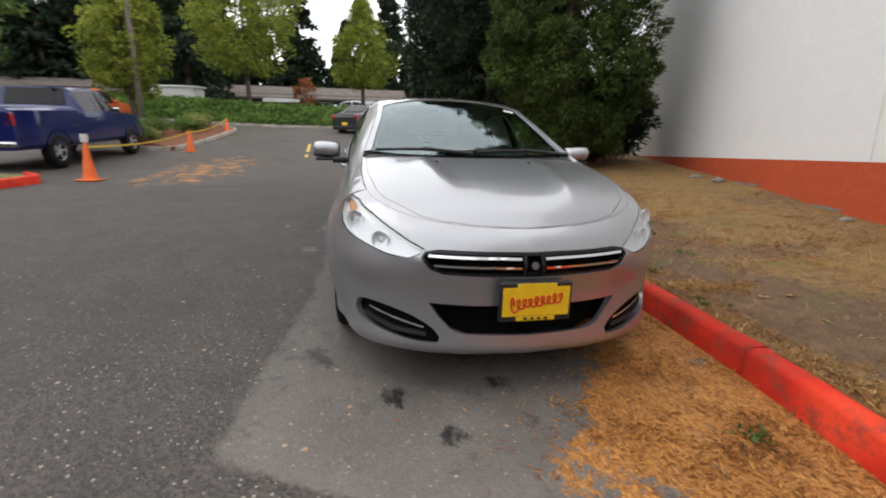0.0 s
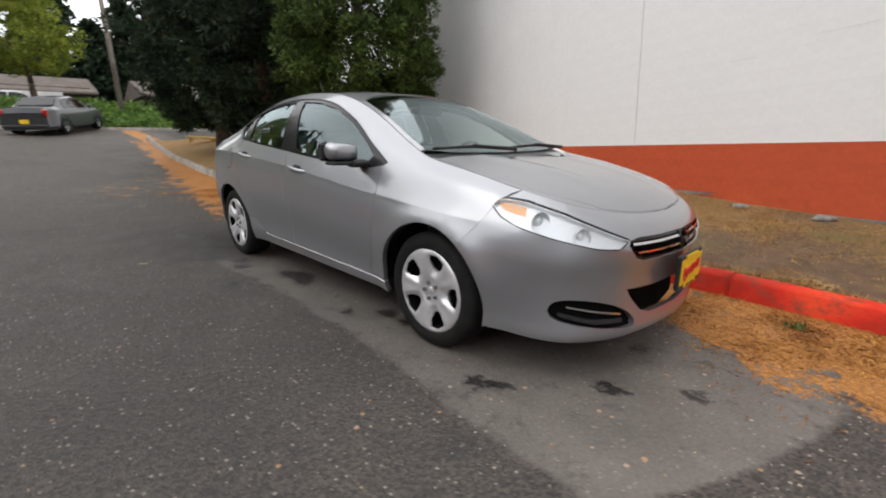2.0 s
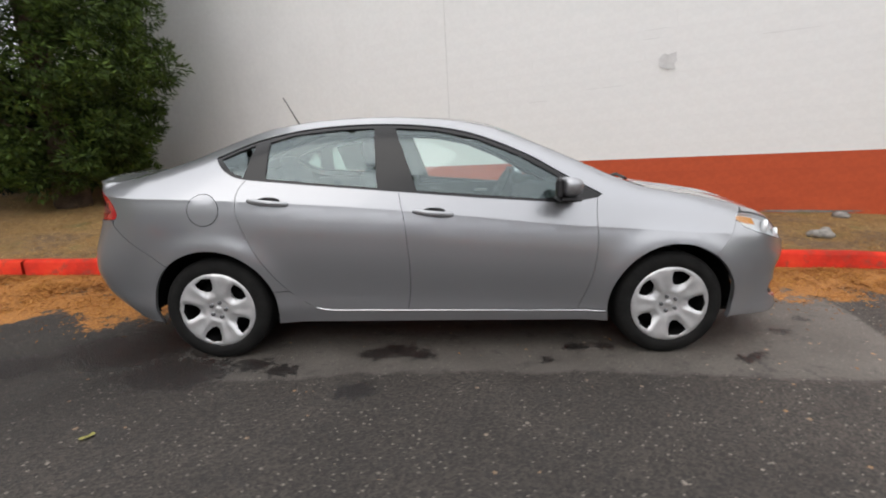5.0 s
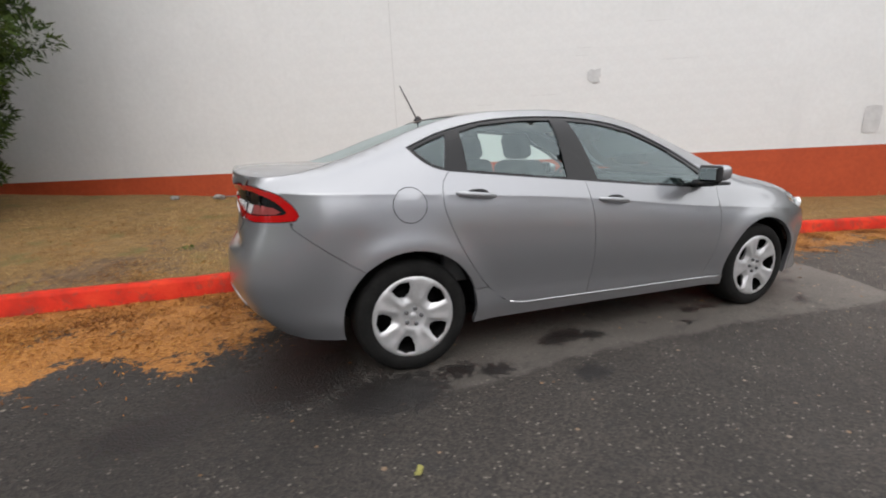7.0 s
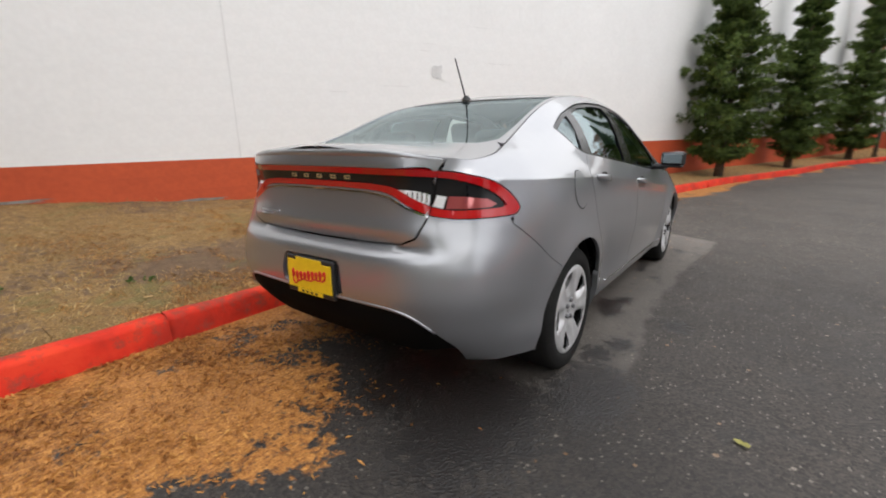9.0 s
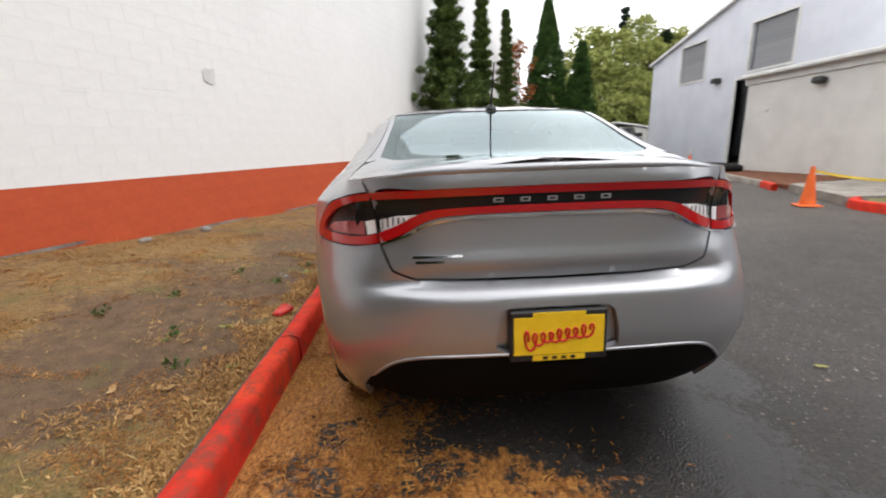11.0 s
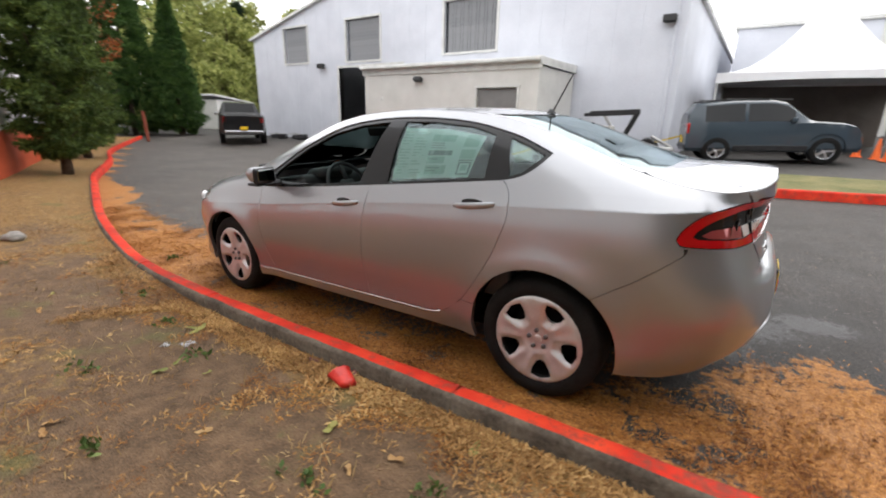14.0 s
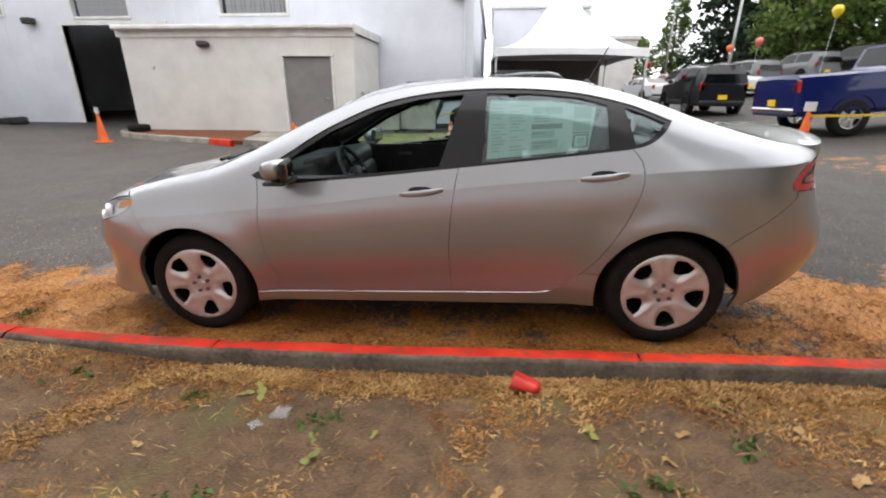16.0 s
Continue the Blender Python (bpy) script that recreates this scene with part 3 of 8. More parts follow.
def tree(name, label, at, h, r, clumps, per, size, foliage, seed, trunk_r=0.14, limbs=14, low=0.2, group="", droop=0.0, flat=0.5):
    needled = foliage in (LEAF_CYPRESS, LEAF_FIR, LEAF_PINE, LEAF_ARBOR) and at[0] > -16
    z = (lawn_z if at[1] > kerb_y(at[0]) and -17 < at[0] < 26 and at[1] < wall_y(at[0]) + 1 else ground_z)(at[0], at[1])
    t = thing(name, label, "tree", (at[0], at[1], z - 0.02), random.uniform(0, 360), group)
    part("trunk", trunk_bm(h * 0.92, trunk_r, limbs, seed, reach=r * 0.9, low=low), BARK, t, smooth=True)
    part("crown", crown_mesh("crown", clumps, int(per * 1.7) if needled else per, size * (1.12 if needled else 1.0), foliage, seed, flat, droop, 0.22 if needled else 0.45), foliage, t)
    return t


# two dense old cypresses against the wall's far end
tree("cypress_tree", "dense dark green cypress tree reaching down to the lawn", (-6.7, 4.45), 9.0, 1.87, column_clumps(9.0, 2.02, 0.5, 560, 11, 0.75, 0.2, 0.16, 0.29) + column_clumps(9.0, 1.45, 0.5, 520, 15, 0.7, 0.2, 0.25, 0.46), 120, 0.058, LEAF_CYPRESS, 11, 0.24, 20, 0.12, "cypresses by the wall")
tree("cypress_tree", "tall dark cypress tree with a bare forked trunk on dry lawn", (-10.4, 3.5), 11.0, 2.3, column_clumps(11.0, 2.3, 1.0, 640, 12, 0.4, 0.25, 0.22, 0.46), 100, 0.09, LEAF_FIR, 12, 0.26, 20, 0.1, "cypresses by the wall")
tree("cypress_tree", "tall dark cypress tree standing on dry lawn", (-13.6, 3.2), 12.0, 2.3, column_clumps(12.0, 2.3, 0.9, 560, 13, 0.4, 0.25, 0.22, 0.5), 90, 0.1, LEAF_FIR, 13, 0.24, 16, 0.1, "cypresses by the wall")
tree("cypress_bush", "dark evergreen bush filling the corner below the cypress", (-8.0, 5.9), 2.2, 1.5, column_clumps(2.2, 1.5, 0.2, 130, 14, 0.5, 0.4, 0.2, 0.4), 90, 0.08, LEAF_FIR, 14, 0.08, 10, 0.1)


def tiers(h, r, low, n_tiers, seed, per_tier=13, size=0.22):
    """Upswept branch tiers with gaps, as on a thin young pine."""
    rng = np.random.default_rng(seed)
    out = []
    for i in range(n_tiers):
        t = i / (n_tiers - 1)
        env = r * (0.72 + 0.28 * math.sin(math.pi * min(1, t * 2.2))) * (1 - 0.62 * smoothstep(0.25, 0.85, t)) * (1 - 0.5 * t**4)
        for k in range(per_tier):
            a = rng.uniform(0, 2 * math.pi)
            ln = env * rng.uniform(0.45, 1.1)
            for s in (0.35, 0.68, 1.0):
                out.append((ln * s * math.cos(a), ln * s * math.sin(a), low + t * (h - low) + 0.28 * ln * s + rng.normal() * 0.06, size * (1.15 - 0.4 * s) * rng.uniform(0.7, 1.2) * (1 - 0.4 * t)))
    return out


# thin pines set against the long wall
for k, (px, py, hh, rr, sd) in enumerate(((10.9, -0.6, 7.4, 1.15, 21), (15.0, -2.25, 7.4, 0.95, 22), (20.2, -4.3, 7.6, 1.05, 23))):
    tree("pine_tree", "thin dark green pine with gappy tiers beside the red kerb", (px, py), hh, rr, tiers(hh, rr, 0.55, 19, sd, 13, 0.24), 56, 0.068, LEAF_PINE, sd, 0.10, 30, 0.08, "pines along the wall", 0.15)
tree("maple_sapling", "small tree with rust-coloured autumn leaves among the pines", (22.0, -5.3), 6.6, 1.0, column_clumps(6.6, 1.0, 3.0, 40, 31, 0.4, 0.4, 0.3, 0.35), 30, 0.10, LEAF_RUST, 31, 0.07, 10, 0.3)
# two clipped cone-shaped arborvitae at the bend
tree("arborvitae_tree", "tall cone-shaped dark arborvitae at the bend of the kerb", (29.7, -9.2), 11.0, 2.1, column_clumps(11.0, 2.0, 0.2, 760, 41, 0.03, 0.1, 0.04, 0.40), 90, 0.09, LEAF_ARBOR, 41, 0.16, 10, 0.1, "arborvitae at the bend")
tree("arborvitae_tree", "cone-shaped dark arborvitae beside a taller one", (27.4, -10.9), 7.6, 1.4, column_clumps(7.6, 1.35, 0.2, 480, 42, 0.03, 0.1, 0.04, 0.38), 90, 0.09, LEAF_ARBOR, 42, 0.16, 10, 0.1, "arborvitae at the bend")

# ---- metal service building across the drive ----
CLAD = varied("pale_blue_metal_cladding", (0.55, 0.57, 0.63), (0.66, 0.68, 0.74), 0.5, 0.8, 22, 0.1, 0.003)
ANNEX_PAINT = varied("off_white_render", (0.58, 0.57, 0.54), (0.70, 0.69, 0.66), 0.8, 1.2, 30, 0.3, 0.004)
TRIM = varied("pale_roof_trim", (0.55, 0.55, 0.53), (0.72, 0.72, 0.70), 0.5, 3, 30)
GREY_DOOR = varied("grey_door_paint", (0.17, 0.165, 0.165), (0.22, 0.215, 0.21), 0.5, 2, 30)
# near-black: the shade inside the bay and carports is put into the colour
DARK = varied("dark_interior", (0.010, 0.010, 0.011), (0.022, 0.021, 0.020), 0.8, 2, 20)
BLIND = varied("window_blind", (0.17, 0.175, 0.185), (0.30, 0.305, 0.32), 0.6, 0.5, 9, 0.1)
METAL_GREY = varied("galvanised_metal", (0.30, 0.30, 0.30), (0.48, 0.48, 0.47), 0.45, 4, 50, 0.2, 0.002, 0.6)
BLACK_PLASTIC = varied("black_plastic", (0.012, 0.012, 0.013), (0.026, 0.026, 0.027), 0.5, 6, 80, 0.15, 0.001)
GLASS_DARK = shader("window_glass", (0.02, 0.025, 0.03), 0.04, 0.0, Specular_IOR_Level=0.6)

BLD_Y = -14.0
building = thing("service_building", "pale blue-white metal service building with a shallow gable", "building", (0, BLD_Y, 0))
W0, W1, EAVE, PEAK = 0.4, 23.7, 5.55, 8.3
openings = [(18.75, 20.75, 4.15, 5.95, "w"), (13.45, 15.75, 4.05, 5.95, "w"), (7.2, 9.75, 4.1, 6.1, "w"), (12.1, 16.35, 0.05, 3.75, "d")]


def gable_wall(bm, y0, y1):
    """Wall with through openings, laid up from upright strips."""
    xs = sorted({W0, W1, *(v for o in openings for v in o[:2])})
    top = lambda x: EAVE + (PEAK - EAVE) * (1 - abs(x - (W0 + W1) / 2) / ((W1 - W0) / 2))
    for a, b in zip(xs, xs[1:]):
        cuts = sorted((o[2], o[3]) for o in openings if o[0] <= a + 1e-6 and o[1] >= b - 1e-6)
        z = -0.6
        for lo, hi in cuts + [(None, None)]:
            ta, tb = (lo, lo) if lo is not None else (top(a), top(b))
            vs = [bm.verts.new(v) for v in ((a, y0, z), (b, y0, z), (b, y0, tb), (a, y0, ta), (a, y1, z), (b, y1, z), (b, y1, tb), (a, y1, ta))]
            for f in ((0, 1, 2, 3), (7, 6, 5, 4), (0, 4, 5, 1), (1, 5, 6, 2), (2, 6, 7, 3), (3, 7, 4, 0)):
                bm.faces.new([vs[i] for i in f])
            if hi is not None:
                z = hi
    return bm


front = gable_wall(bmesh.new(), -0.25, 0.0)
bmesh.ops.remove_doubles(front, verts=front.verts, dist=1e-4)
part("wall", front, CLAD, building)
for xx in (W1 - 0.125, W0 + 0.125):
    part("wall", boxes(((0.25, 22, 6.1), (xx, -11.26, 2.45))), CLAD, building)
part("floor", boxes(((W1 - W0 - 0.52, 21.4, 0.2), ((W0 + W1) / 2, -11.0, -0.06))), CONCRETE, building)
# dark sheet closes the bay and stands in for its unlit depth
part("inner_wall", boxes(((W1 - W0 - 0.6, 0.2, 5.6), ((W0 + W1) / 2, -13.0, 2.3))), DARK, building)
half = (W1 - W0) / 2
for s in (-1, 1):
    ang = math.degrees(math.atan2(PEAK - EAVE, half)) * -s
    part("roof", boxes(((math.hypot(half, PEAK - EAVE) + 0.3, 22.6, 0.12), ((W0 + W1) / 2 + s * half / 2, -11.1, (EAVE + PEAK) / 2 + 0.07), (0, -ang, 0))), TRIM, building)
# cladding ribs
bm = bmesh.new()
for i in range(int((W1 - W0) / 0.9)):
    x = W0 + 0.45 + i * 0.9
    zt = EAVE + (PEAK - EAVE) * (1 - abs(x - (W0 + W1) / 2) / half) - 0.05
    z0 = -0.5
    spans = sorted((o[2], o[3]) for o in openings if o[0] - 0.05 < x < o[1] + 0.05)
    for lo, hi in spans + [(zt, zt)]:
        if lo > z0:
            box(bm, (0.035, 0.008, lo - z0), (x, 0.004, (lo + z0) / 2))
        z0 = hi
tagged(part("seam_ribs", bm, CLAD, building), kind="stuff")
for a, b, lo, hi, kind in openings:
    if kind == "w":
        w = part("window", boxes(((b - a, 0.03, hi - lo), ((a + b) / 2, -0.16, (lo + hi) / 2))), GLASS_DARK, building, "dark window with vertical blinds")
        bm = boxes(((0.09, 0.09, hi - lo + 0.16), (a - 0.04, 0.0, (lo + hi) / 2)), ((0.09, 0.09, hi - lo + 0.16), (b + 0.04, 0.0, (lo + hi) / 2)), ((b - a, 0.09, 0.09), ((a + b) / 2, 0.0, lo - 0.04)), ((b - a, 0.09, 0.09), ((a + b) / 2, 0.0, hi + 0.04)))
        part("frame", bm, TRIM, w)
        slat = None
        for i in range(int((b - a - 0.1) / 0.125)):
            slat = slat or boxes(((0.10, 0.012, hi - lo - 0.06), (0, 0, 0), (0, 0, 25)))
            if isinstance(slat, bmesh.types.BMesh):
                one = part("blind_slat", slat, BLIND, w)
                slat = one.data
            else:
                one = part("blind_slat", slat, BLIND, w)
            one.location = (a + 0.08 + 0.125 * i, -0.10 + 0.01 * (i % 3), (lo + hi) / 2)
    else:
        d = part("bay_door_frame", boxes(((0.12, 0.3, hi), (a - 0.06, -0.1, hi / 2)), ((0.12, 0.3, hi), (b + 0.06, -0.1, hi / 2)), ((b - a + 0.24, 0.3, 0.12), ((a + b) / 2, -0.1, hi + 0.06))), TRIM, building)
        part("tool_rack", boxes(((0.9, 0.5, 2.0), (13.2, -4.5, 1.0)), bevel=0.03), METAL_GREY, building)
        TUBE = shader("lit_tube", (0.9, 0.9, 0.88), 0.4, 0.0, Emission_Color=(1.0, 0.97, 0.9, 1.0), Emission_Strength=2.2)
        for x, y in ((13.0, -3.0), (14.6, -3.4), (13.8, -6.0), (15.4, -6.5)):
            fx = part("strip_light", boxes(((0.16, 1.3, 0.08), (x, y, 3.35)), bevel=0.01), TRIM, building)
            part("tube", cyl(bmesh.new(), 0.025, 0.025, (x, y - 0.6, 3.28), (x, y + 0.6, 3.28), 8), TUBE, fx, "lit fluorescent tube")
        part("shelf_unit", boxes(((1.4, 0.5, 0.06), (15.2, -5.5, 0.9)), ((1.4, 0.5, 0.06), (15.2, -5.5, 1.5)), ((0.06, 0.5, 1.9), (14.5, -5.5, 0.95)), ((0.06, 0.5, 1.9), (15.9, -5.5, 0.95))), METAL_GREY, building)
for x, z in ((17.6, 3.9), (0.9, 4.6)):
    l = part("wall_lamp", boxes(((0.4, 0.3, 0.22), (x, 0.15, z)), bevel=0.03), BLACK_PLASTIC, building, "dark wall lamp")
part("downpipe", boxes(((0.09, 0.08, 5.3), (W0 + 0.3, 0.05, 2.6)), bevel=0.02), CLAD, building)

# annex in front of it
annex = thing("annex", "low off-white annex with a shallow roof and grey door", "building", (0, -10.8, 0))
AX0, AX1, AH = 3.85, 11.35, 3.05
bm = bmesh.new()
D0, D1, DZ0, DZ1 = 4.52, 6.1, 0.22, 2.42
for a, b, lo, hi in ((AX0, D0, -0.5, AH), (D1, AX1, -0.5, AH), (D0, D1, DZ1, AH), (D0, D1, -0.5, DZ0)):
    box(bm, (b - a, 0.2, hi - lo), ((a + b) / 2, -0.1, (lo + hi) / 2))
part("wall", bm, ANNEX_PAINT, annex)
for xx in (AX0 + 0.1, AX1 - 0.1):
    part("wall", boxes(((0.2, 2.9, 3.55), (xx, -1.66, 1.27))), ANNEX_PAINT, annex)
r = part("roof", boxes(((AX1 - AX0 + 0.12, 3.4, 0.1), ((AX0 + AX1) / 2, -1.5, AH + 0.22), (-1, 0, 0))), TRIM, annex)
part("gutter", boxes(((AX1 - AX0 + 0.20, 0.14, 0.13), ((AX0 + AX1) / 2, 0.16, AH + 0.17)), bevel=0.03), TRIM, r)
part("side_fascia", boxes(((0.06, 3.2, 0.24), (AX0 - 0.05, -1.5, AH + 0.14)), bevel=0.01), TRIM, r)
part("fascia", boxes(((AX1 - AX0 + 0.2, 0.05, 0.22), ((AX0 + AX1) / 2, 0.02, AH + 0.02))), TRIM, r)
d = part("door", boxes(((D1 - D0 - 0.1, 0.05, DZ1 - DZ0 - 0.06), ((D0 + D1) / 2, -0.09, (DZ0 + DZ1) / 2)), bevel=0.008), GREY_DOOR, annex, "flat grey steel double door")
part("door_frame", boxes(((0.07, 0.24, DZ1 - DZ0), (D0 + 0.0, -0.08, (DZ0 + DZ1) / 2)), ((0.07, 0.24, DZ1 - DZ0), (D1, -0.08, (DZ0 + DZ1) / 2)), ((D1 - D0 + 0.14, 0.24, 0.07), ((D0 + D1) / 2, -0.08, DZ1 + 0.03))), TRIM, d)
part("handle", boxes(((0.14, 0.05, 0.03), (4.75, -0.03, 1.2)), bevel=0.008), METAL_GREY, d)
l = part("wall_lamp", boxes(((0.34, 0.22, 0.16), (8.55, 0.11, 2.75), (15, 0, 0)), bevel=0.03), BLACK_PLASTIC, annex, "dark wall lamp")
for y in (-0.7, -1.5):
    part("meter_box", boxes(((0.12, 0.18, 0.34), (AX0 - 0.06, y, 1.25)), bevel=0.02), METAL_GREY, annex)
part("vent", boxes(((0.12, 0.05, 0.12), (10.4, 0.03, 2.1)), bevel=0.02), TRIM, annex)

# walkway and planter in front of the annex
tagged(new("walkway", mesh_of("walkway", [(a, b, z) for z in (-0.2, 0.17) for a, b in ((4.0, -10.8), (7.0, -10.8), (6.3, -8.3), (3.9, -7.3))], [(3, 2, 1, 0), (4, 5, 6, 7), (0, 1, 5, 4), (1, 2, 6, 5), (2, 3, 7, 6), (3, 0, 4, 7)], CONCRETE)), "pale concrete walkway up to the grey door", "walkway", kind="structure")
BARKDUST = varied("red_bark_mulch", (0.09, 0.028, 0.012), (0.21, 0.075, 0.03), 0.95, 6, 60, 0.9, 0.02)


def bed(name, outline, z, label, material, low=-0.25, rough=0.0):
    bm = bmesh.new()
    top = [bm.verts.new((x, y, z(x, y))) for x, y in outline]
    bot = [bm.verts.new((x, y, low + ground_z(x, y))) for x, y in outline]
    bm.faces.new(top)
    for i in range(len(top)):
        j = (i + 1) % len(top)
        bm.faces.new((top[i], bot[i], bot[j], top[j]))
    return tagged(part(name, bm, material), label, name.replace("_", " "), kind="structure")


bed("mulch_bed", [(7.1, -10.79), (6.45, -8.45), (8.3, -8.9), (10.6, -9.6), (11.3, -10.2), (11.35, -10.79)], lambda x, y: ground_z(x, y) + 0.11, "planting bed of red-brown bark mulch by the annex", BARKDUST)
kerb_stone("kerb", smooth_path([(11.5, -10.7, 0), (11.2, -9.9, 0), (9.6, -9.2, 0), (8.0, -8.72, 0), (7.35, -8.5, 0)], 0.15), CONCRETE, "bare concrete kerb round the mulch bed")
kerb_stone("kerb", smooth_path([(7.34, -8.5, 0), (6.85, -8.3, 0), (6.5, -8.1, 0)], 0.1), RED_KERB, "red-painted end of the planter kerb")
# grass island along the far side of the drive
kerb_stone("kerb", smooth_path([(3.9, -7.5, 0), (3.4, -7.1, 0), (1.2, -7.05, 0), (-2, -7.05, 0), (-5.0, -7.05, 0), (-5.9, -7.0, 0), (-6.3, -7.4, 0)], 0.15), RED_KERB, "red-painted kerb of the grass island")
GRASS = shader("island_grass", (0.12, 0.13, 0.04), 0.95)
gf = maths(GRASS, "ADD", maths(GRASS, "MULTIPLY", noise_of(GRASS, 1.5, 5), 0.5), maths(GRASS, "MULTIPLY", noise_of(GRASS, 40, 4), 0.5))
wire(GRASS, ramp(GRASS, gf, (0.36, (0.07, 0.085, 0.025)), (0.52, (0.17, 0.16, 0.06)), (0.66, (0.30, 0.23, 0.11))), bsdf(GRASS).inputs["Base Color"])
bump(GRASS, noise_of(GRASS, 60, 4), 0.9, 0.02)
bed("grass_island", [(3.8, -7.6), (3.3, -7.12), (-5.85, -7.08), (-6.2, -7.45), (-6.1, -8.6), (-2, -9.6), (3.3, -9.9)], lambda x, y: ground_z(x, y) + 0.12, "narrow island of patchy dry grass inside a red kerb", GRASS)


# ---- the silver sedan: its skin is two smooth surfaces, a side that wraps round the ends and a top; panels are cut from them ----
from mathutils import geometry

SILVER = shader("silver_metallic_paint", (0.40, 0.40, 0.42), 0.34, 0.74, Coat_Weight=1.0, Coat_Roughness=0.02, Coat_IOR=1.5)
m = SILVER
flake = node(m, "ShaderNodeTexVoronoi", Scale=900.0)
wire(m, node(m, "ShaderNodeTexCoord").outputs["Object"], flake.inputs["Vector"])
dust = noise_of(m, 3.0, 5)
wire(m, ramp(m, flake.outputs["Distance"], (0.0, (0.415, 0.423, 0.446)), (0.8, (0.335, 0.342, 0.361))), bsdf(m).inputs["Base Color"])
wire(m, maths(m, "MULTIPLY_ADD", dust, 0.08, 0.30), bsdf(m).inputs["Roughness"])
wire(m, maths(m, "MULTIPLY_ADD", dust, 0.04, 0.01), bsdf(m).inputs["Coat Roughness"])
BOWL = shader("silvered_lamp_bowl", (0.86, 0.86, 0.87), 0.28, 0.35)
MIRROR = shader("door_mirror_silvering", (0.42, 0.44, 0.46), 0.03, 1.0)
GREY_BEZEL = shader("grey_lamp_bezel", (0.10, 0.10, 0.105), 0.3)
GLOSS_BLACK = shader("gloss_black_trim", (0.012, 0.012, 0.013), 0.16, 0.0, Specular_IOR_Level=0.35)
CHROME = shader("chrome", (0.78, 0.78, 0.80), 0.10, 1.0)
SATIN_BLACK = varied("satin_black_plastic", (0.012, 0.012, 0.013), (0.028, 0.028, 0.030), 0.5, 8, 120, 0.2, 0.001)
INNER_BLACK = shader("inner_body_black", (0.004, 0.004, 0.004), 0.9, 0.0, Specular_IOR_Level=0.1)
TYRE = varied("tyre_rubber", (0.006, 0.006, 0.006), (0.016, 0.0155, 0.015), 0.8, 9, 90, 0.3, 0.002)
bsdf(TYRE).inputs["Specular IOR Level"].default_value = 0.18
bsdf(SATIN_BLACK).inputs["Specular IOR Level"].default_value = 0.35
COVER = varied("silver_wheel_cover_paint", (0.58, 0.58, 0.59), (0.66, 0.66, 0.67), 0.36, 10, 80, 0.0, 0.001, 0.55, 0.04)
RED_LENS = shader("red_lamp_lens", (0.42, 0.007, 0.009), 0.10, 0.0, Coat_Weight=0.8, Coat_Roughness=0.02)
LENS_RED = shader("pale_red_inner_lens", (0.36, 0.075, 0.075), 0.18, 0.3, Coat_Weight=0.6)
AMBER = shader("amber_reflector", (0.80, 0.34, 0.08), 0.2, 0.0, Coat_Weight=1.0)
CABIN = varied("black_cabin_cloth", (0.028, 0.028, 0.031), (0.062, 0.062, 0.066), 0.9, 12, 160, 0.4, 0.002)
CABIN_HARD = varied("dark_dash_plastic", (0.040, 0.042, 0.044), (0.075, 0.078, 0.080), 0.5, 10, 140, 0.3, 0.001)
YELLOW = varied("yellow_plate_card", (0.80, 0.52, 0.012), (0.88, 0.60, 0.020), 0.45, 20, 90, 0.05)
RED_INK = shader("red_ink", (0.60, 0.02, 0.015), 0.5)
PAPER = varied("window_sticker_paper", (0.80, 0.92, 0.87), (0.87, 0.96, 0.92), 0.6, 14, 90, 0.0)
INK = shader("printed_ink", (0.36, 0.44, 0.42), 0.6)


def clear_glass(name, tint, gloss=0.0, least=0.06, shine=(0.66, 0.77, 0.79), power=1.4):
    m = bpy.data.materials.new(name)
    m.use_nodes = True
    nt = m.node_tree
    nt.nodes.remove(nt.nodes["Principled BSDF"])
    tr, gl = node(m, "ShaderNodeBsdfTransparent", Color=(*tint, 1)), node(m, "ShaderNodeBsdfGlossy", Roughness=gloss, Color=(*shine, 1))
    fr = node(m, "ShaderNodeFresnel", IOR=1.6)
    x = node(m, "ShaderNodeMixShader")
    wire(m, maths(m, "MULTIPLY_ADD", fr.outputs[0], power, least), x.inputs[0])
    wire(m, tr.outputs[0], x.inputs[1])
    wire(m, gl.outputs[0], x.inputs[2])
    wire(m, x.outputs[0], nt.nodes["Material Output"].inputs["Surface"])
    return m


GLASS = clear_glass("tinted_car_glass", (0.64, 0.80, 0.76))
LENS = clear_glass("clear_lamp_cover", (0.93, 0.94, 0.95), 0.0, 0.0, power=0.6)


def table(*pts):
    """A smooth curve through pairs, ready to be read at many places."""
    xs = np.linspace(pts[0][0], pts[-1][0], 700)
    ys = np.array([curve_at(pts, x) for x in xs])
    k = np.ones(9) / 9
    pad = np.concatenate([np.full(4, ys[0]), ys, np.full(4, ys[-1])])
    sm = np.convolve(pad, k, "valid")
    sm[:5], sm[-5:] = ys[:5], ys[-5:]
    return lambda u: np.interp(u, xs, sm)


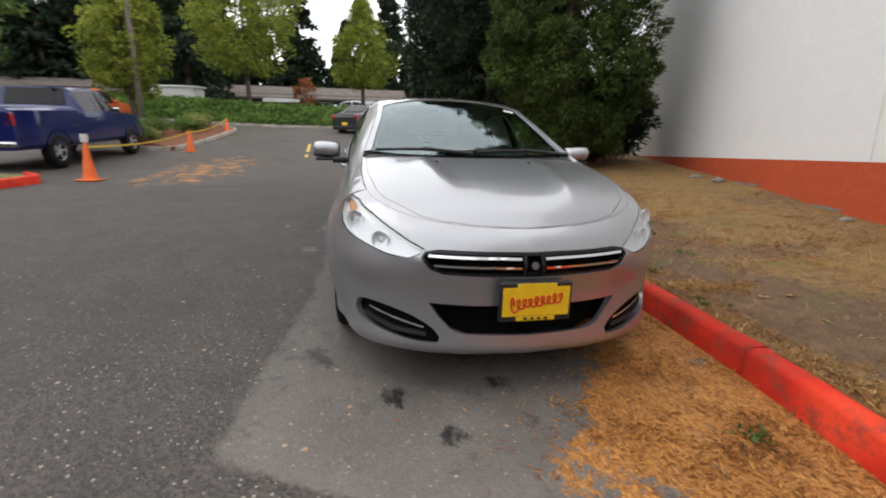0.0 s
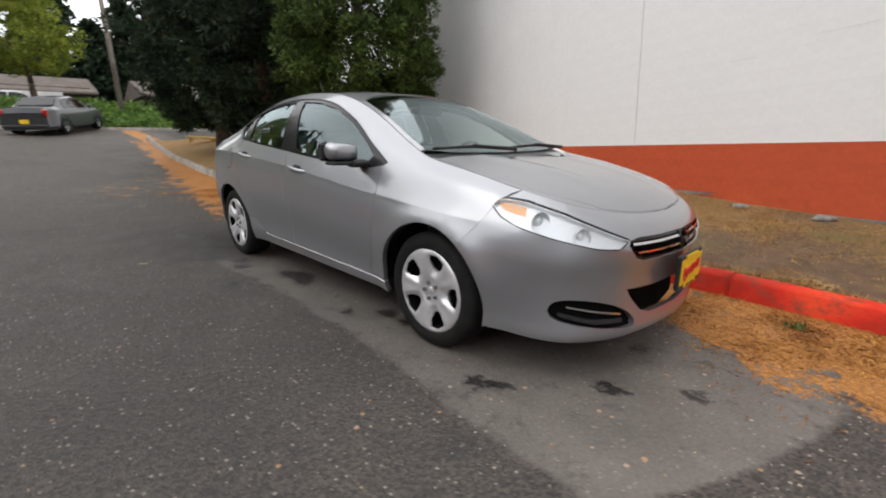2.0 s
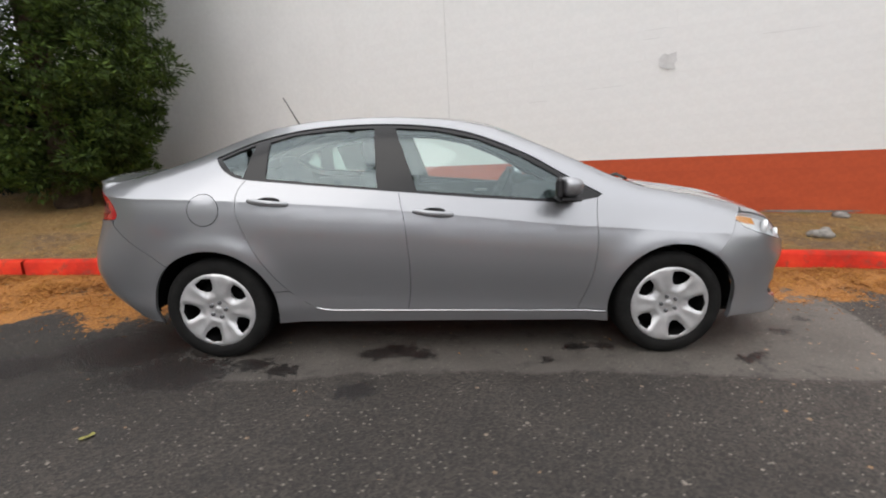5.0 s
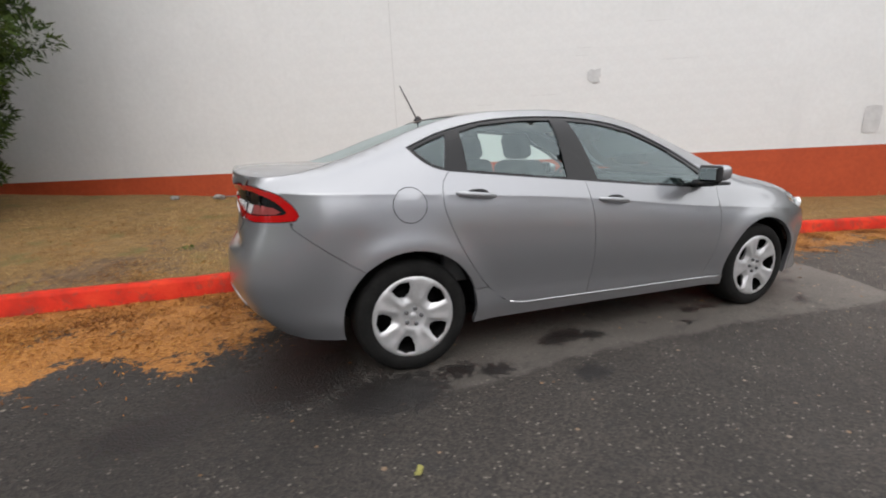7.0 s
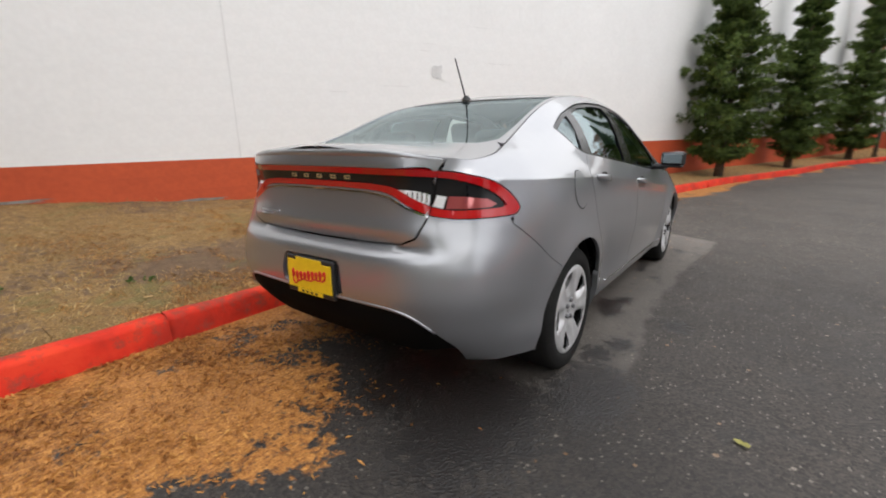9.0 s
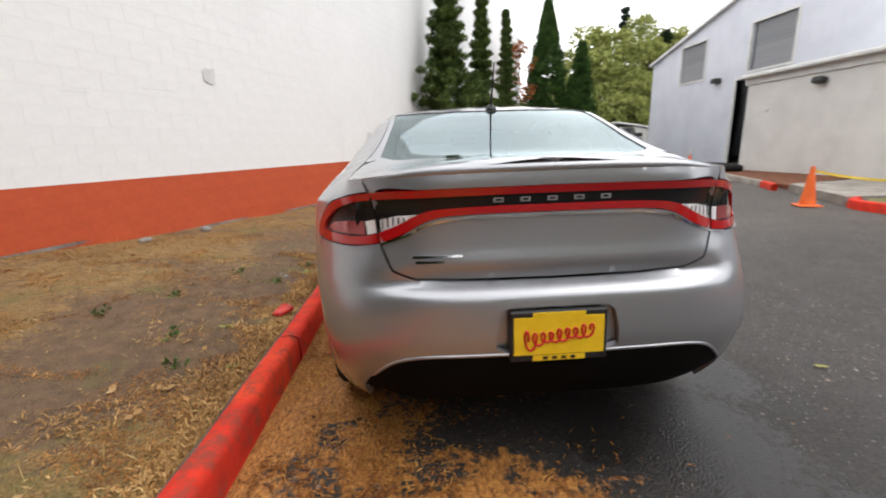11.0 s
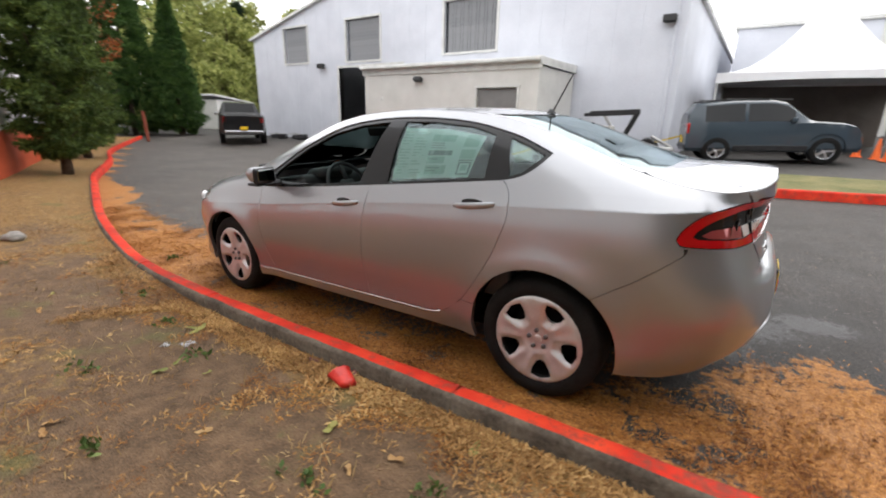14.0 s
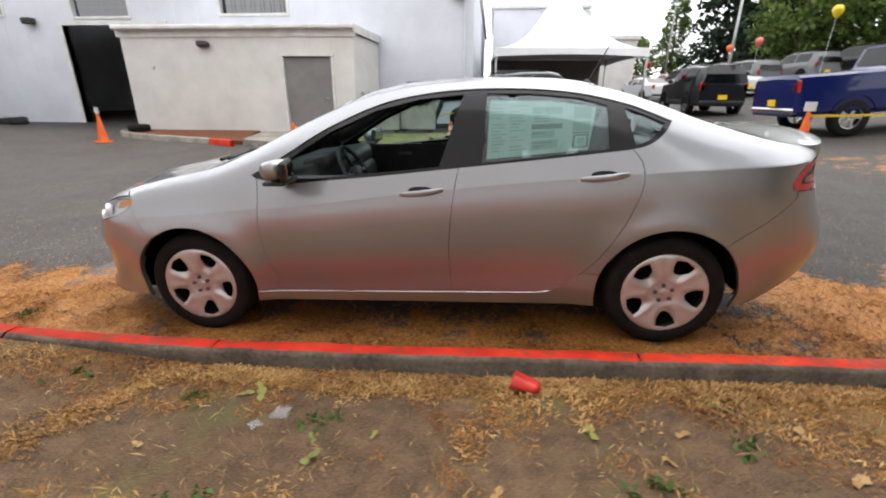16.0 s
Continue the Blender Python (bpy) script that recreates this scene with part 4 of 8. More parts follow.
# widest plan line; u is the way round the car, equal to x along the doors
U_REAR, U_FRONT = -2.914, 2.882
CX = table((U_REAR, -2.278), (-2.714, -2.277), (-2.493, -2.268), (-2.303, -2.225), (-2.127, -2.130), (-1.955, -1.966), (-1.75, -1.752), (-1.5, -1.5), (1.5, 1.5), (1.70, 1.70), (1.905, 1.90), (2.075, 2.05), (2.263, 2.17), (2.458, 2.25), (2.662, 2.292), (U_FRONT, 2.31))
CY = table((U_REAR, 0.0), (-2.714, 0.2), (-2.493, 0.42), (-2.303, 0.60), (-2.127, 0.742), (-1.955, 0.826), (-1.75, 0.872), (-1.5, 0.885), (-0.6, 0.892), (0.6, 0.892), (1.5, 0.885), (1.70, 0.870), (1.905, 0.822), (2.075, 0.742), (2.263, 0.60), (2.458, 0.42), (2.662, 0.22), (U_FRONT, 0.0))
# upper edge, where the side meets roof, screens, bonnet and boot
EX = table((U_REAR, -2.205), (-2.714, -2.203), (-2.493, -2.186), (-2.303, -2.130), (-2.127, -2.030), (-1.955, -1.893), (-1.75, -1.735), (-1.5, -1.5), (1.5, 1.5), (1.70, 1.68), (1.905, 1.845), (2.075, 1.975), (2.263, 2.075), (2.458, 2.145), (2.662, 2.178), (U_FRONT, 2.19))
EY = table((U_REAR, 0.0), (-2.714, 0.2), (-2.493, 0.41), (-2.303, 0.575), (-2.127, 0.672), (-1.955, 0.675), (-1.75, 0.645), (-1.5, 0.60), (-1.25, 0.572), (-0.9, 0.56), (-0.3, 0.56), (0.1, 0.565), (0.4, 0.58), (0.7, 0.62), (1.0, 0.675), (1.2, 0.70), (1.5, 0.705), (1.70, 0.70), (1.905, 0.67), (2.075, 0.605), (2.263, 0.485), (2.458, 0.33), (2.662, 0.17), (U_FRONT, 0.0))
EZ = table((U_REAR, 1.110), (-2.714, 1.109), (-2.493, 1.102), (-2.303, 1.086), (-2.127, 1.076), (-1.955, 1.090), (-1.75, 1.130), (-1.5, 1.208), (-1.25, 1.304), (-1.0, 1.380), (-0.7, 1.422), (-0.35, 1.436), (0.0, 1.418), (0.25, 1.374), (0.5, 1.290), (0.75, 1.185), (1.0, 1.072), (1.2, 1.000), (1.5, 0.945), (1.70, 0.905), (1.905, 0.862), (2.075, 0.826), (2.263, 0.790), (2.458, 0.768), (2.662, 0.757), (U_FRONT, 0.752))
ZS = table((U_REAR, 1.052), (-2.493, 1.048), (-2.3, 1.038), (-2.127, 1.018), (-1.9, 1.000), (-1.5, 0.985), (-1.17, 0.967), (-0.55, 0.927), (0.09, 0.868), (0.78, 0.796), (1.13, 0.772), (1.5, 0.745), (1.9, 0.71), (2.075, 0.68), (2.3, 0.64), (U_FRONT, 0.62))
FLANK = table((0.10, 0.105), (0.20, 0.078), (0.27, 0.054), (0.30, 0.044), (0.33, 0.040), (0.38, 0.039), (0.44, 0.032), (0.52, 0.019), (0.60, 0.008), (0.68, 0.003), (0.76, 0.003), (0.84, 0.010), (0.89, 0.018), (0.93, 0.0265), (1.3, 0.0265))
REAR_IN = table((0.10, 0.42), (0.20, 0.25), (0.29, 0.13), (0.43, 0.034), (0.56, 0.002), (0.64, 0.006), (0.700, 0.014), (0.718, 0.030), (0.734, 0.086), (0.76, 0.078), (0.795, 0.066), (0.85, 0.077), (0.95, 0.084), (1.02, 0.078), (1.055, 0.066), (1.2, 0.06))
FRONT_IN = table((0.10, 0.25), (0.17, 0.10), (0.205, 0.028), (0.232, 0.004), (0.255, 0.004), (0.285, 0.012), (0.33, 0.020), (0.40, 0.028), (0.47, 0.029), (0.52, 0.018), (0.56, 0.006), (0.61, 0.0), (0.8, 0.0))
CZ = table((-2.30, 1.116), (-2.15, 1.134), (-2.0, 1.142), (-1.82, 1.144), (-1.72, 1.152), (-1.62, 1.184), (-1.3, 1.306), (-1.0, 1.412), (-0.86, 1.438), (-0.75, 1.448), (-0.35, 1.464), (0.05, 1.452), (0.32, 1.415), (0.6, 1.305), (0.9, 1.165), (1.15, 1.048), (1.30, 1.006), (1.5, 0.982), (1.8, 0.930), (2.0, 0.872), (2.12, 0.815), (2.19, 0.752), (2.4, 0.70))
CORNER_IN = table((0.10, 0.42), (0.20, 0.25), (0.29, 0.13), (0.43, 0.034), (0.56, 0.002), (0.64, 0.010), (0.72, 0.032), (0.80, 0.062), (0.88, 0.088), (0.96, 0.102), (1.02, 0.100), (1.055, 0.092), (1.2, 0.09))
WHEEL_X, WHEEL_Z, ARCH_R = 1.352, 0.316, 0.372


def step01(a, b, x):
    t = np.clip((x - a) / (b - a), 0, 1)
    return t * t * (3 - 2 * t)


def side_points(u, z):
    """The side skin at (u, height), for the side with y > 0."""
    u, z = np.asarray(u, float), np.asarray(z, float)
    cx, cy, e = CX(u), CY(u), 1e-3
    tx, ty = CX(u + e) - CX(u - e), CY(u + e) - CY(u - e)
    ln = np.hypot(tx, ty) + 1e-12
    nx_, ny_ = -ty / ln, tx / ln
    nx_, ny_ = np.where(ny_ < -0.2, -nx_, nx_), np.where(ny_ < -0.2, -ny_, ny_)
    zs = ZS(u)
    wr, wf = 1 - step01(-2.25, -1.72, u), step01(1.72, 2.2, u)
    flare = np.zeros_like(u)
    for wx in (-WHEEL_X, WHEEL_X):
        rho = np.hypot(u - wx, z - WHEEL_Z)
        flare += 0.024 * np.exp(-(((rho - 0.375) / 0.085) ** 2))
    zl = np.minimum(z, zs)
    rel = FLANK(np.clip(zl / zs * 0.93, 0.1, 1.3))
    d = (rel - flare) * (1 - wr) * (1 - wf) + (REAR_IN(zl) + (CORNER_IN(zl) - REAR_IN(zl)) * step01(U_REAR + 0.36, U_REAR + 0.74, u)) * wr + (FRONT_IN(zl) + 0.034 * step01(0.52, 0.74, z) * np.exp(-(((u - 2.14) / 0.2) ** 2))) * wf
    px_, py_ = cx - nx_ * d, cy - ny_ * d
    t = np.clip((z - zs) / (EZ(u) - zs), 0, 1)
    g = 0.62 * t + 0.38 * t**6
    g = g * (1 - wr) + wr * t
    return np.stack([px_ + (EX(u) - px_) * g, py_ + (EY(u) - py_) * g, z], -1)


_us = np.linspace(U_REAR, U_FRONT, 3000)
_ex, _ey, _ez = EX(_us), EY(_us), EZ(_us)


def top_points(x, y):
    """The top skin at (x, y)."""
    x, y = np.asarray(x, float), np.asarray(y, float)
    ey, ez = np.interp(x, _ex, _ey), np.interp(x, _ex, _ez)
    r = np.clip(np.abs(y) / np.maximum(ey, 0.02), 0, 1.1)
    c = CZ(x)
    front = step01(1.9, 2.15, x)
    crown = c + (ez - c) * r ** 2.3
    power = 0.012 * np.exp(-(((np.abs(y) - 0.36 - 0.10 * (1.3 - x)) / 0.05) ** 2)) * step01(1.15, 1.4, x) * (1 - step01(1.75, 2.1, x))
    return np.stack([x, y, crown + power], -1)


def inside(p, poly):
    x, y = p[:, 0], p[:, 1]
    res = np.zeros(len(p), bool)
    q = np.asarray(poly)
    for (x0, y0), (x1, y1) in zip(q, np.roll(q, -1, 0)):
        if y0 == y1:
            continue
        c = ((y0 > y) != (y1 > y)) & (x < (x1 - x0) * (y - y0) / (y1 - y0) + x0)
        res ^= c
    return res


def dense(poly, step):
    out = []
    for a, b in zip(poly, poly[1:] + poly[:1]):
        n = max(1, int(math.hypot(b[0] - a[0], b[1] - a[1]) / step))
        out += [(a[0] + (b[0] - a[0]) * k / n, a[1] + (b[1] - a[1]) * k / n) for k in range(n)]
    return out


def rounded(pts, step=0.02, closed=True):
    """A round closed outline through the given corners."""
    n = len(pts)
    p = [Vector(q) for q in pts]
    out = []
    for i in range(n if closed else n - 1):
        if closed:
            a, b, c, d = p[i - 1], p[i], p[(i + 1) % n], p[(i + 2) % n]
        else:
            a, b, c, d = p[max(i - 1, 0)], p[i], p[i + 1], p[min(i + 2, n - 1)]
        k = max(1, int((c - b).length / step))
        for j in range(k):
            t = j / k
            q = 0.5 * (2 * b + (c - a) * t + (2 * a - 5 * b + 4 * c - d) * t * t + (3 * b - a - 3 * c + d) * t**3)
            out.append((q.x, q.y))
    return out if closed else out + [tuple(p[-1])]


def shrink(poly, d):
    """An outline drawn in by d."""
    q = np.array(poly, float)
    area = 0.5 * np.sum(q[:, 0] * np.roll(q[:, 1], -1) - np.roll(q[:, 0], -1) * q[:, 1])
    t = np.roll(q, -1, 0) - np.roll(q, 1, 0)
    t /= np.linalg.norm(t, axis=1)[:, None] + 1e-9
    n = np.stack([-t[:, 1], t[:, 0]], 1) * (1 if area > 0 else -1)
    return [tuple(v) for v in q + n * d]


def skin(name, outline, surface, material, parent, holes=(), step=0.03, gap=0.0017, depth=0.016, out=0.0, mirror=False, label="", grid=True, edge_step=None, flip_to=None, crease=()):
    """A panel cut from a surface: outline and holes lie in the surface's own two coordinates; its rim is turned in by depth."""
    loops = [shrink(dense(list(outline), edge_step or step * 0.6), gap)] + [dense(list(h), edge_step or step * 0.6) for h in holes]
    pts, edges = [], []
    for lp in loops:
        k = len(pts)
        pts += lp
        edges += [(k + i, k + (i + 1) % len(lp)) for i in range(len(lp))]
    n_rim = len(pts)
    q = np.array(loops[0])
    if grid:
        lo, hi = q.min(0), q.max(0)
        gxx, gyy = np.meshgrid(np.arange(lo[0] + step / 2, hi[0], step), np.arange(lo[1] + step / 2, hi[1], step))
        gp = np.stack([gxx.ravel(), gyy.ravel()], 1)
        if len(crease):
            far = np.min(np.abs(gp[:, 1, None] - np.interp(gp[:, 0], crease[:, 0], crease[:, 1])[:, None]), 1) > 0.019
            gp = np.concatenate([gp[far]] + [crease + np.array([0, dz]) for dz in (-0.008, -0.002, 0.002, 0.008)])
        ok = inside(gp, loops[0])
        for h in loops[1:]:
            ok &= ~inside(gp, h)
        gp = gp[ok]
        rim = np.array(pts)
        near = np.ones(len(gp), bool)
        for a, b in rim:
            near &= (gp[:, 0] - a) ** 2 + (gp[:, 1] - b) ** 2 > (step * 0.45) ** 2
        pts += [tuple(v) for v in gp[near]]
    vv, _, ff, _, _, _ = geometry.delaunay_2d_cdt([Vector(p) for p in pts], edges, [], 0, 1e-6)
    vv = np.array([tuple(v) for v in vv])
    cen = np.array([(vv[f[0]] + vv[f[1]] + vv[f[2]]) / 3 for f in ff])
    ok = inside(cen, loops[0])
    for h in loops[1:]:
        ok &= ~inside(cen, h)
    keep = [tuple(f) for f, k in zip(ff, ok) if k]
    e = 1e-3
    a, b = vv[:, 0], vv[:, 1]
    p = surface(a, b)
    nr = np.cross(surface(a + e, b) - surface(a - e, b), surface(a, b + e) - surface(a, b - e))
    nr /= np.linalg.norm(nr, axis=1)[:, None] + 1e-12
    centre = np.array([0.0, 0.0, 0.62])
    flip = (np.sum(nr * (p - centre), 1) if flip_to is None else np.sum(nr * (np.array(flip_to) - p), 1)) < 0
    nr[flip] *= -1
    p = p + nr * out
    faces = []
    ka = np.array(keep)
    fn = np.cross(p[ka[:, 1]] - p[ka[:, 0]], p[ka[:, 2]] - p[ka[:, 0]])
    up = np.sum(fn * nr[ka[:, 0]], 1) > 0
    faces = [f if k else f[::-1] for f, k in zip(keep, up)]
    if depth:
        count = {}
        for f in faces:
            for i in range(len(f)):
                count[(f[i], f[(i + 1) % len(f)])] = 1
        rim = [k for k in count if (k[1], k[0]) not in count]
        base = len(p)
        ids, extra = {}, []
        for i, j in rim:
            for v in (i, j):
                if v not in ids:
                    ids[v] = base + len(extra)
                    extra.append(p[v] - nr[v] * depth)
            faces.append((j, i, ids[i], ids[j]))
        p = np.concatenate([p, np.array(extra)]) if extra else p
    if mirror:
        p = p * np.array([1, -1, 1])
        faces = [f[::-1] for f in faces]
    me = mesh_of(name, p, faces, material, True)
    if depth:
        sharp = {tuple(sorted(k)) for k in rim}
        for line in me.edges:
            if tuple(sorted(line.vertices)) in sharp:
                line.use_edge_sharp = True
    ob = new(name, me)
    ob.parent = parent
    if label:
        ob["label"] = label
    return ob


def front_points(w, z):
    """The side skin seen from the nose: w metres to the left of the middle."""
    p = side_points(U_FRONT - np.abs(w), z)
    return p * np.stack([np.ones_like(p[..., 0]), np.where(np.asarray(w) < 0, -1.0, 1.0), np.ones_like(p[..., 0])], -1)


def rear_points(w, z):
    p = side_points(U_REAR + np.abs(w), z)
    return p * np.stack([np.ones_like(p[..., 0]), np.where(np.asarray(w) < 0, -1.0, 1.0), np.ones_like(p[..., 0])], -1)


def mirrored(pts):
    """A half outline from the middle outwards, completed on the other side."""
    return list(pts) + [(-a, b) for a, b in reversed(pts) if abs(a) > 1e-6]


def mirrored_y(pts):
    return list(pts) + [(a, -b) for a, b in reversed(pts) if abs(b) > 1e-6]


def arch_x(z):
    return math.sqrt(max(ARCH_R**2 - (z - WHEEL_Z) ** 2, 0))


# the sharp shoulder line through the door pulls
CREASE = np.array([(u, float(ZS(u))) for u in np.arange(-2.0, 1.7, 0.02)])
car = thing("car", "silver four-door sedan with yellow dealer plates parked beside the red kerb", "car")
car.matrix_world = TILT

# outlines on the flank (u, z)
ARC = [(math.cos(radians(a)), math.sin(radians(a))) for a in range(-20, 201, 5)]
arch_f = [(WHEEL_X + ARCH_R * c, WHEEL_Z + ARCH_R * s) for c, s in ARC]
arch_r = [(-WHEEL_X + ARCH_R * c, WHEEL_Z + ARCH_R * s) for c, s in ARC]
CUT_F = rounded([(0.905, 0.952), (0.898, 0.86), (0.902, 0.70), (0.878, 0.50), (0.835, 0.36), (0.805, 0.292)], 0.03, False)
CUT_B = rounded([(-0.205, 0.300), (-0.186, 0.42), (-0.183, 0.58), (-0.205, 0.82), (-0.240, 1.006)], 0.03, False)
CUT_R = rounded([(-1.115, 1.086), (-1.160, 1.03), (-1.172, 0.95), (-1.160, 0.87), (-1.079, 0.68), (-0.939, 0.47), (-0.80, 0.345), (-0.655, 0.306)], 0.03, False)
BELT = [(0.905, 0.952), (0.80, 0.936), (0.667, 0.930), (0.2, 0.966), (-0.240, 1.006), (-0.7, 1.047), (-1.115, 1.086)]
WIN_TOP = rounded([(-1.318, 1.212), (-1.20, 1.262), (-1.09, 1.302), (-0.86, 1.357), (-0.60, 1.386), (-0.30, 1.392), (-0.03, 1.372), (0.21, 1.322), (0.50, 1.205), (0.72, 1.082), (0.935, 0.968)], 0.03, False)
DLO_TAIL = rounded([(-1.318, 1.212), (-1.27, 1.155), (-1.20, 1.108), (-1.115, 1.086)], 0.02, False)
BUMP_F_SEAM = [(1.575, 0.617), (1.66, 0.70), (1.715, 0.775)]
BUMP_R_SEAM = [(-1.60, 0.597), (-1.75, 0.695), (-1.93, 0.835)]

fdoor = CUT_F + CUT_B[0:] + [(-0.240, 1.006), (0.2, 0.966), (0.667, 0.930), (0.80, 0.936)]
rdoor = CUT_B[::-1] + CUT_R[::-1] + [(-0.7, 1.047)]
sill = [(WHEEL_X - arch_x(z), z) for z in (0.215, 0.24, 0.27, 0.292)] + [(0.805, 0.290), (-0.205, 0.298), (-0.655, 0.304), (-0.80, 0.343), (-0.905, 0.43)] + [(-WHEEL_X + arch_x(z), z) for z in (0.43, 0.38, 0.33, 0.28, 0.222)]


def edge_line(u0, u1, n=30):
    return [(float(u), float(EZ(u)) - 1e-4) for u in np.linspace(u0, u1, n)]


bar_half = [(0.0, 1.046), (0.4, 1.043), (0.66, 1.036), (0.80, 1.022), (0.90, 1.002), (0.965, 0.966), (1.004, 0.926), (1.020, 0.892), (1.004, 0.872), (0.93, 0.864), (0.84, 0.861), (0.72, 0.860), (0.60, 0.872), (0.50, 0.902), (0.41, 0.940), (0.30, 0.955), (0.0, 0.958)]
lamp_bar = rounded(mirrored(bar_half), 0.015)
bar_pos = [p for p in lamp_bar if p[0] > 0.02]
bar_end = max(range(len(bar_pos)), key=lambda i: bar_pos[i][0])
bar_top = [(w, z + 0.001) for w, z in bar_pos[:bar_end + 1] if w > 0.66]
bar_low = [(w, z - 0.001) for w, z in bar_pos[bar_end + 1:] if w > 0.62]
front_arch = [p for p in arch_f if p[1] > 0.30]
fender = [(WHEEL_X - arch_x(0.294), 0.294)] + CUT_F[::-1] + [(0.955, 0.985), (1.0, 1.03), (1.05, 1.052)] + edge_line(1.06, 1.84) + [(1.80, 0.86), (1.74, 0.825), (1.715, 0.775), (1.66, 0.70), (1.575, 0.617)] + [p for p in front_arch if p[0] < 1.57]
hang_back = [p for p in arch_r if p[1] > 0.30]
quarter = edge_line(1.055, -2.246, 95) + [(-2.246, 1.06)] + [(U_REAR + w, z) for w, z in bar_top] + [(U_REAR + w, z) for w, z in bar_low if w > 0.986] + [(-1.93, 0.835), (-1.75, 0.695), (-1.60, 0.597)] + [p for p in hang_back if p[0] > -1.59 and (p[1] > 0.435 or p[0] < -1.352)][::-1] + [(-WHEEL_X + arch_x(0.432), 0.432), (-0.908, 0.432)] + [p for p in CUT_R[::-1] if p[0] < -0.915] + DLO_TAIL[::-1][1:] + WIN_TOP[1:] + [(0.965, 0.985), (1.0, 1.025)]

for flip in (True, False):
    d = skin("front_door", fdoor, side_points, SILVER, car, mirror=flip, crease=CREASE)
    e = skin("rear_door", rdoor, side_points, SILVER, car, mirror=flip, crease=CREASE)
    skin("sill", sill, side_points, SILVER, car, mirror=flip, depth=0.03)
    skin("front_fender", fender, side_points, SILVER, car, mirror=flip, depth=0.03, crease=CREASE)
    skin("rear_quarter", quarter, side_points, SILVER, car, mirror=flip, depth=0.02, crease=CREASE)
    # window band: black surround with its glass
    band = CUT_F[:1] + BELT[1:] + DLO_TAIL[::-1][1:] + WIN_TOP[1:]
    f_glass = [(0.56, 0.954), (0.2, 0.984), (-0.135, 1.012), (-0.262, 1.372), (-0.03, 1.354), (0.21, 1.302), (0.46, 1.200), (0.66, 1.088), (0.78, 1.005), (0.72, 0.955)]
    r_glass = [(-0.362, 1.030), (-0.7, 1.062), (-1.005, 1.092), (-1.000, 1.300), (-0.86, 1.340), (-0.60, 1.368), (-0.385, 1.373)]
    q_glass = [(-1.135, 1.104), (-1.20, 1.128), (-1.288, 1.206), (-1.20, 1.245), (-1.085, 1.288)]
    skin("window_frame", band, side_points, GLOSS_BLACK, car, [f_glass, r_glass, q_glass], out=-0.007, mirror=flip, depth=0.02, label="gloss black window surround")
    if flip:
        skin("window_glass", f_glass, side_points, GLASS, car, out=-0.014, mirror=True, depth=0, gap=-0.006, step=0.06)
    skin("window_glass", r_glass, side_points, GLASS, car, out=-0.014, mirror=flip, depth=0, gap=-0.006, step=0.06)
    skin("window_glass", q_glass, side_points, GLASS, car, out=-0.014, mirror=flip, depth=0, gap=-0.006, step=0.06)
    # inner skin behind gaps and arches
    inner = [(-2.35, 0.32)] + [p for p in arch_r if p[1] > 0.28][::-1] + [(-0.93, 0.23), (0.93, 0.23)] + [p for p in arch_f if p[1] > 0.28][::-1] + [(2.2, 0.30), (2.2, 0.70), (1.7, 0.80), (1.0, 0.93), (0.5, 0.91), (-0.4, 0.99), (-1.1, 1.05), (-1.45, 1.15), (-2.0, 1.05), (-2.3, 1.0)]
    skin("inner_panel", inner, side_points, INNER_BLACK, car, out=-0.034, mirror=flip, depth=0.0, step=0.08)
    # door pulls set over a flat black oval, painted as the recess's shade
    s = -1 if flip else 1
    for hx, hz, door in ((-0.98, 0.958, e), (-0.04, 0.884, d)):
        y = float(side_points(hx, hz)[1]) * s
        bm = bmesh.new()
        lathe(bm, [(0.0, 0.002), (0.06, 0.001), (0.066, 0.0)], 24, "Y")
        for v in bm.verts:
            v.co = Vector((hx + 0.004 + v.co.x, y + s * (0.002 + v.co.y), hz + 0.012 + v.co.z * 0.30))
        part("cup", bm, SATIN_BLACK, door, "flat black oval for the shade of the finger recess")
        path = [(hx - 0.118 + 0.236 * k / 12, y + s * (0.030 * math.sin(math.pi * min(1, max(0, k / 12 * 1.16 - 0.08))) ** 0.5 - 0.002), hz + 0.012 - 0.024 * k / 12) for k in range(13)]
        bm = bmesh.new()
        rings = []
        for k, c in enumerate(path):
            hgt = 0.017 * (0.55 + 0.45 * math.sin(math.pi * k / 12) ** 0.4)
            rings.append([bm.verts.new((c[0], c[1] + s * 0.009 * math.cos(a), c[2] + hgt * math.sin(a))) for a in np.linspace(0, 2 * math.pi, 12, endpoint=False)])
        for p, q in zip(rings, rings[1:]):
            for k in range(12):
                bm.faces.new((p[k], p[(k + 1) % 12], q[(k + 1) % 12], q[k]))
        bm.faces.new(rings[0])
        bm.faces.new(rings[-1])
        part("door_handle", bm, SILVER, door, smooth=True)
    # bright chrome line added along the sill for the highlight on its edge
    line = [side_points(x, z) for x, z in [(-0.76, 0.323), (-0.71, 0.309)] + [(x, 0.303 - 0.021 * (x + 0.655) / 1.58) for x in np.linspace(-0.66, 0.985, 26)]]
    tube("sill_strip", [(p[0], (p[1] + 0.001) * s, p[2]) for p in line], 0.004, CHROME, car, 6)

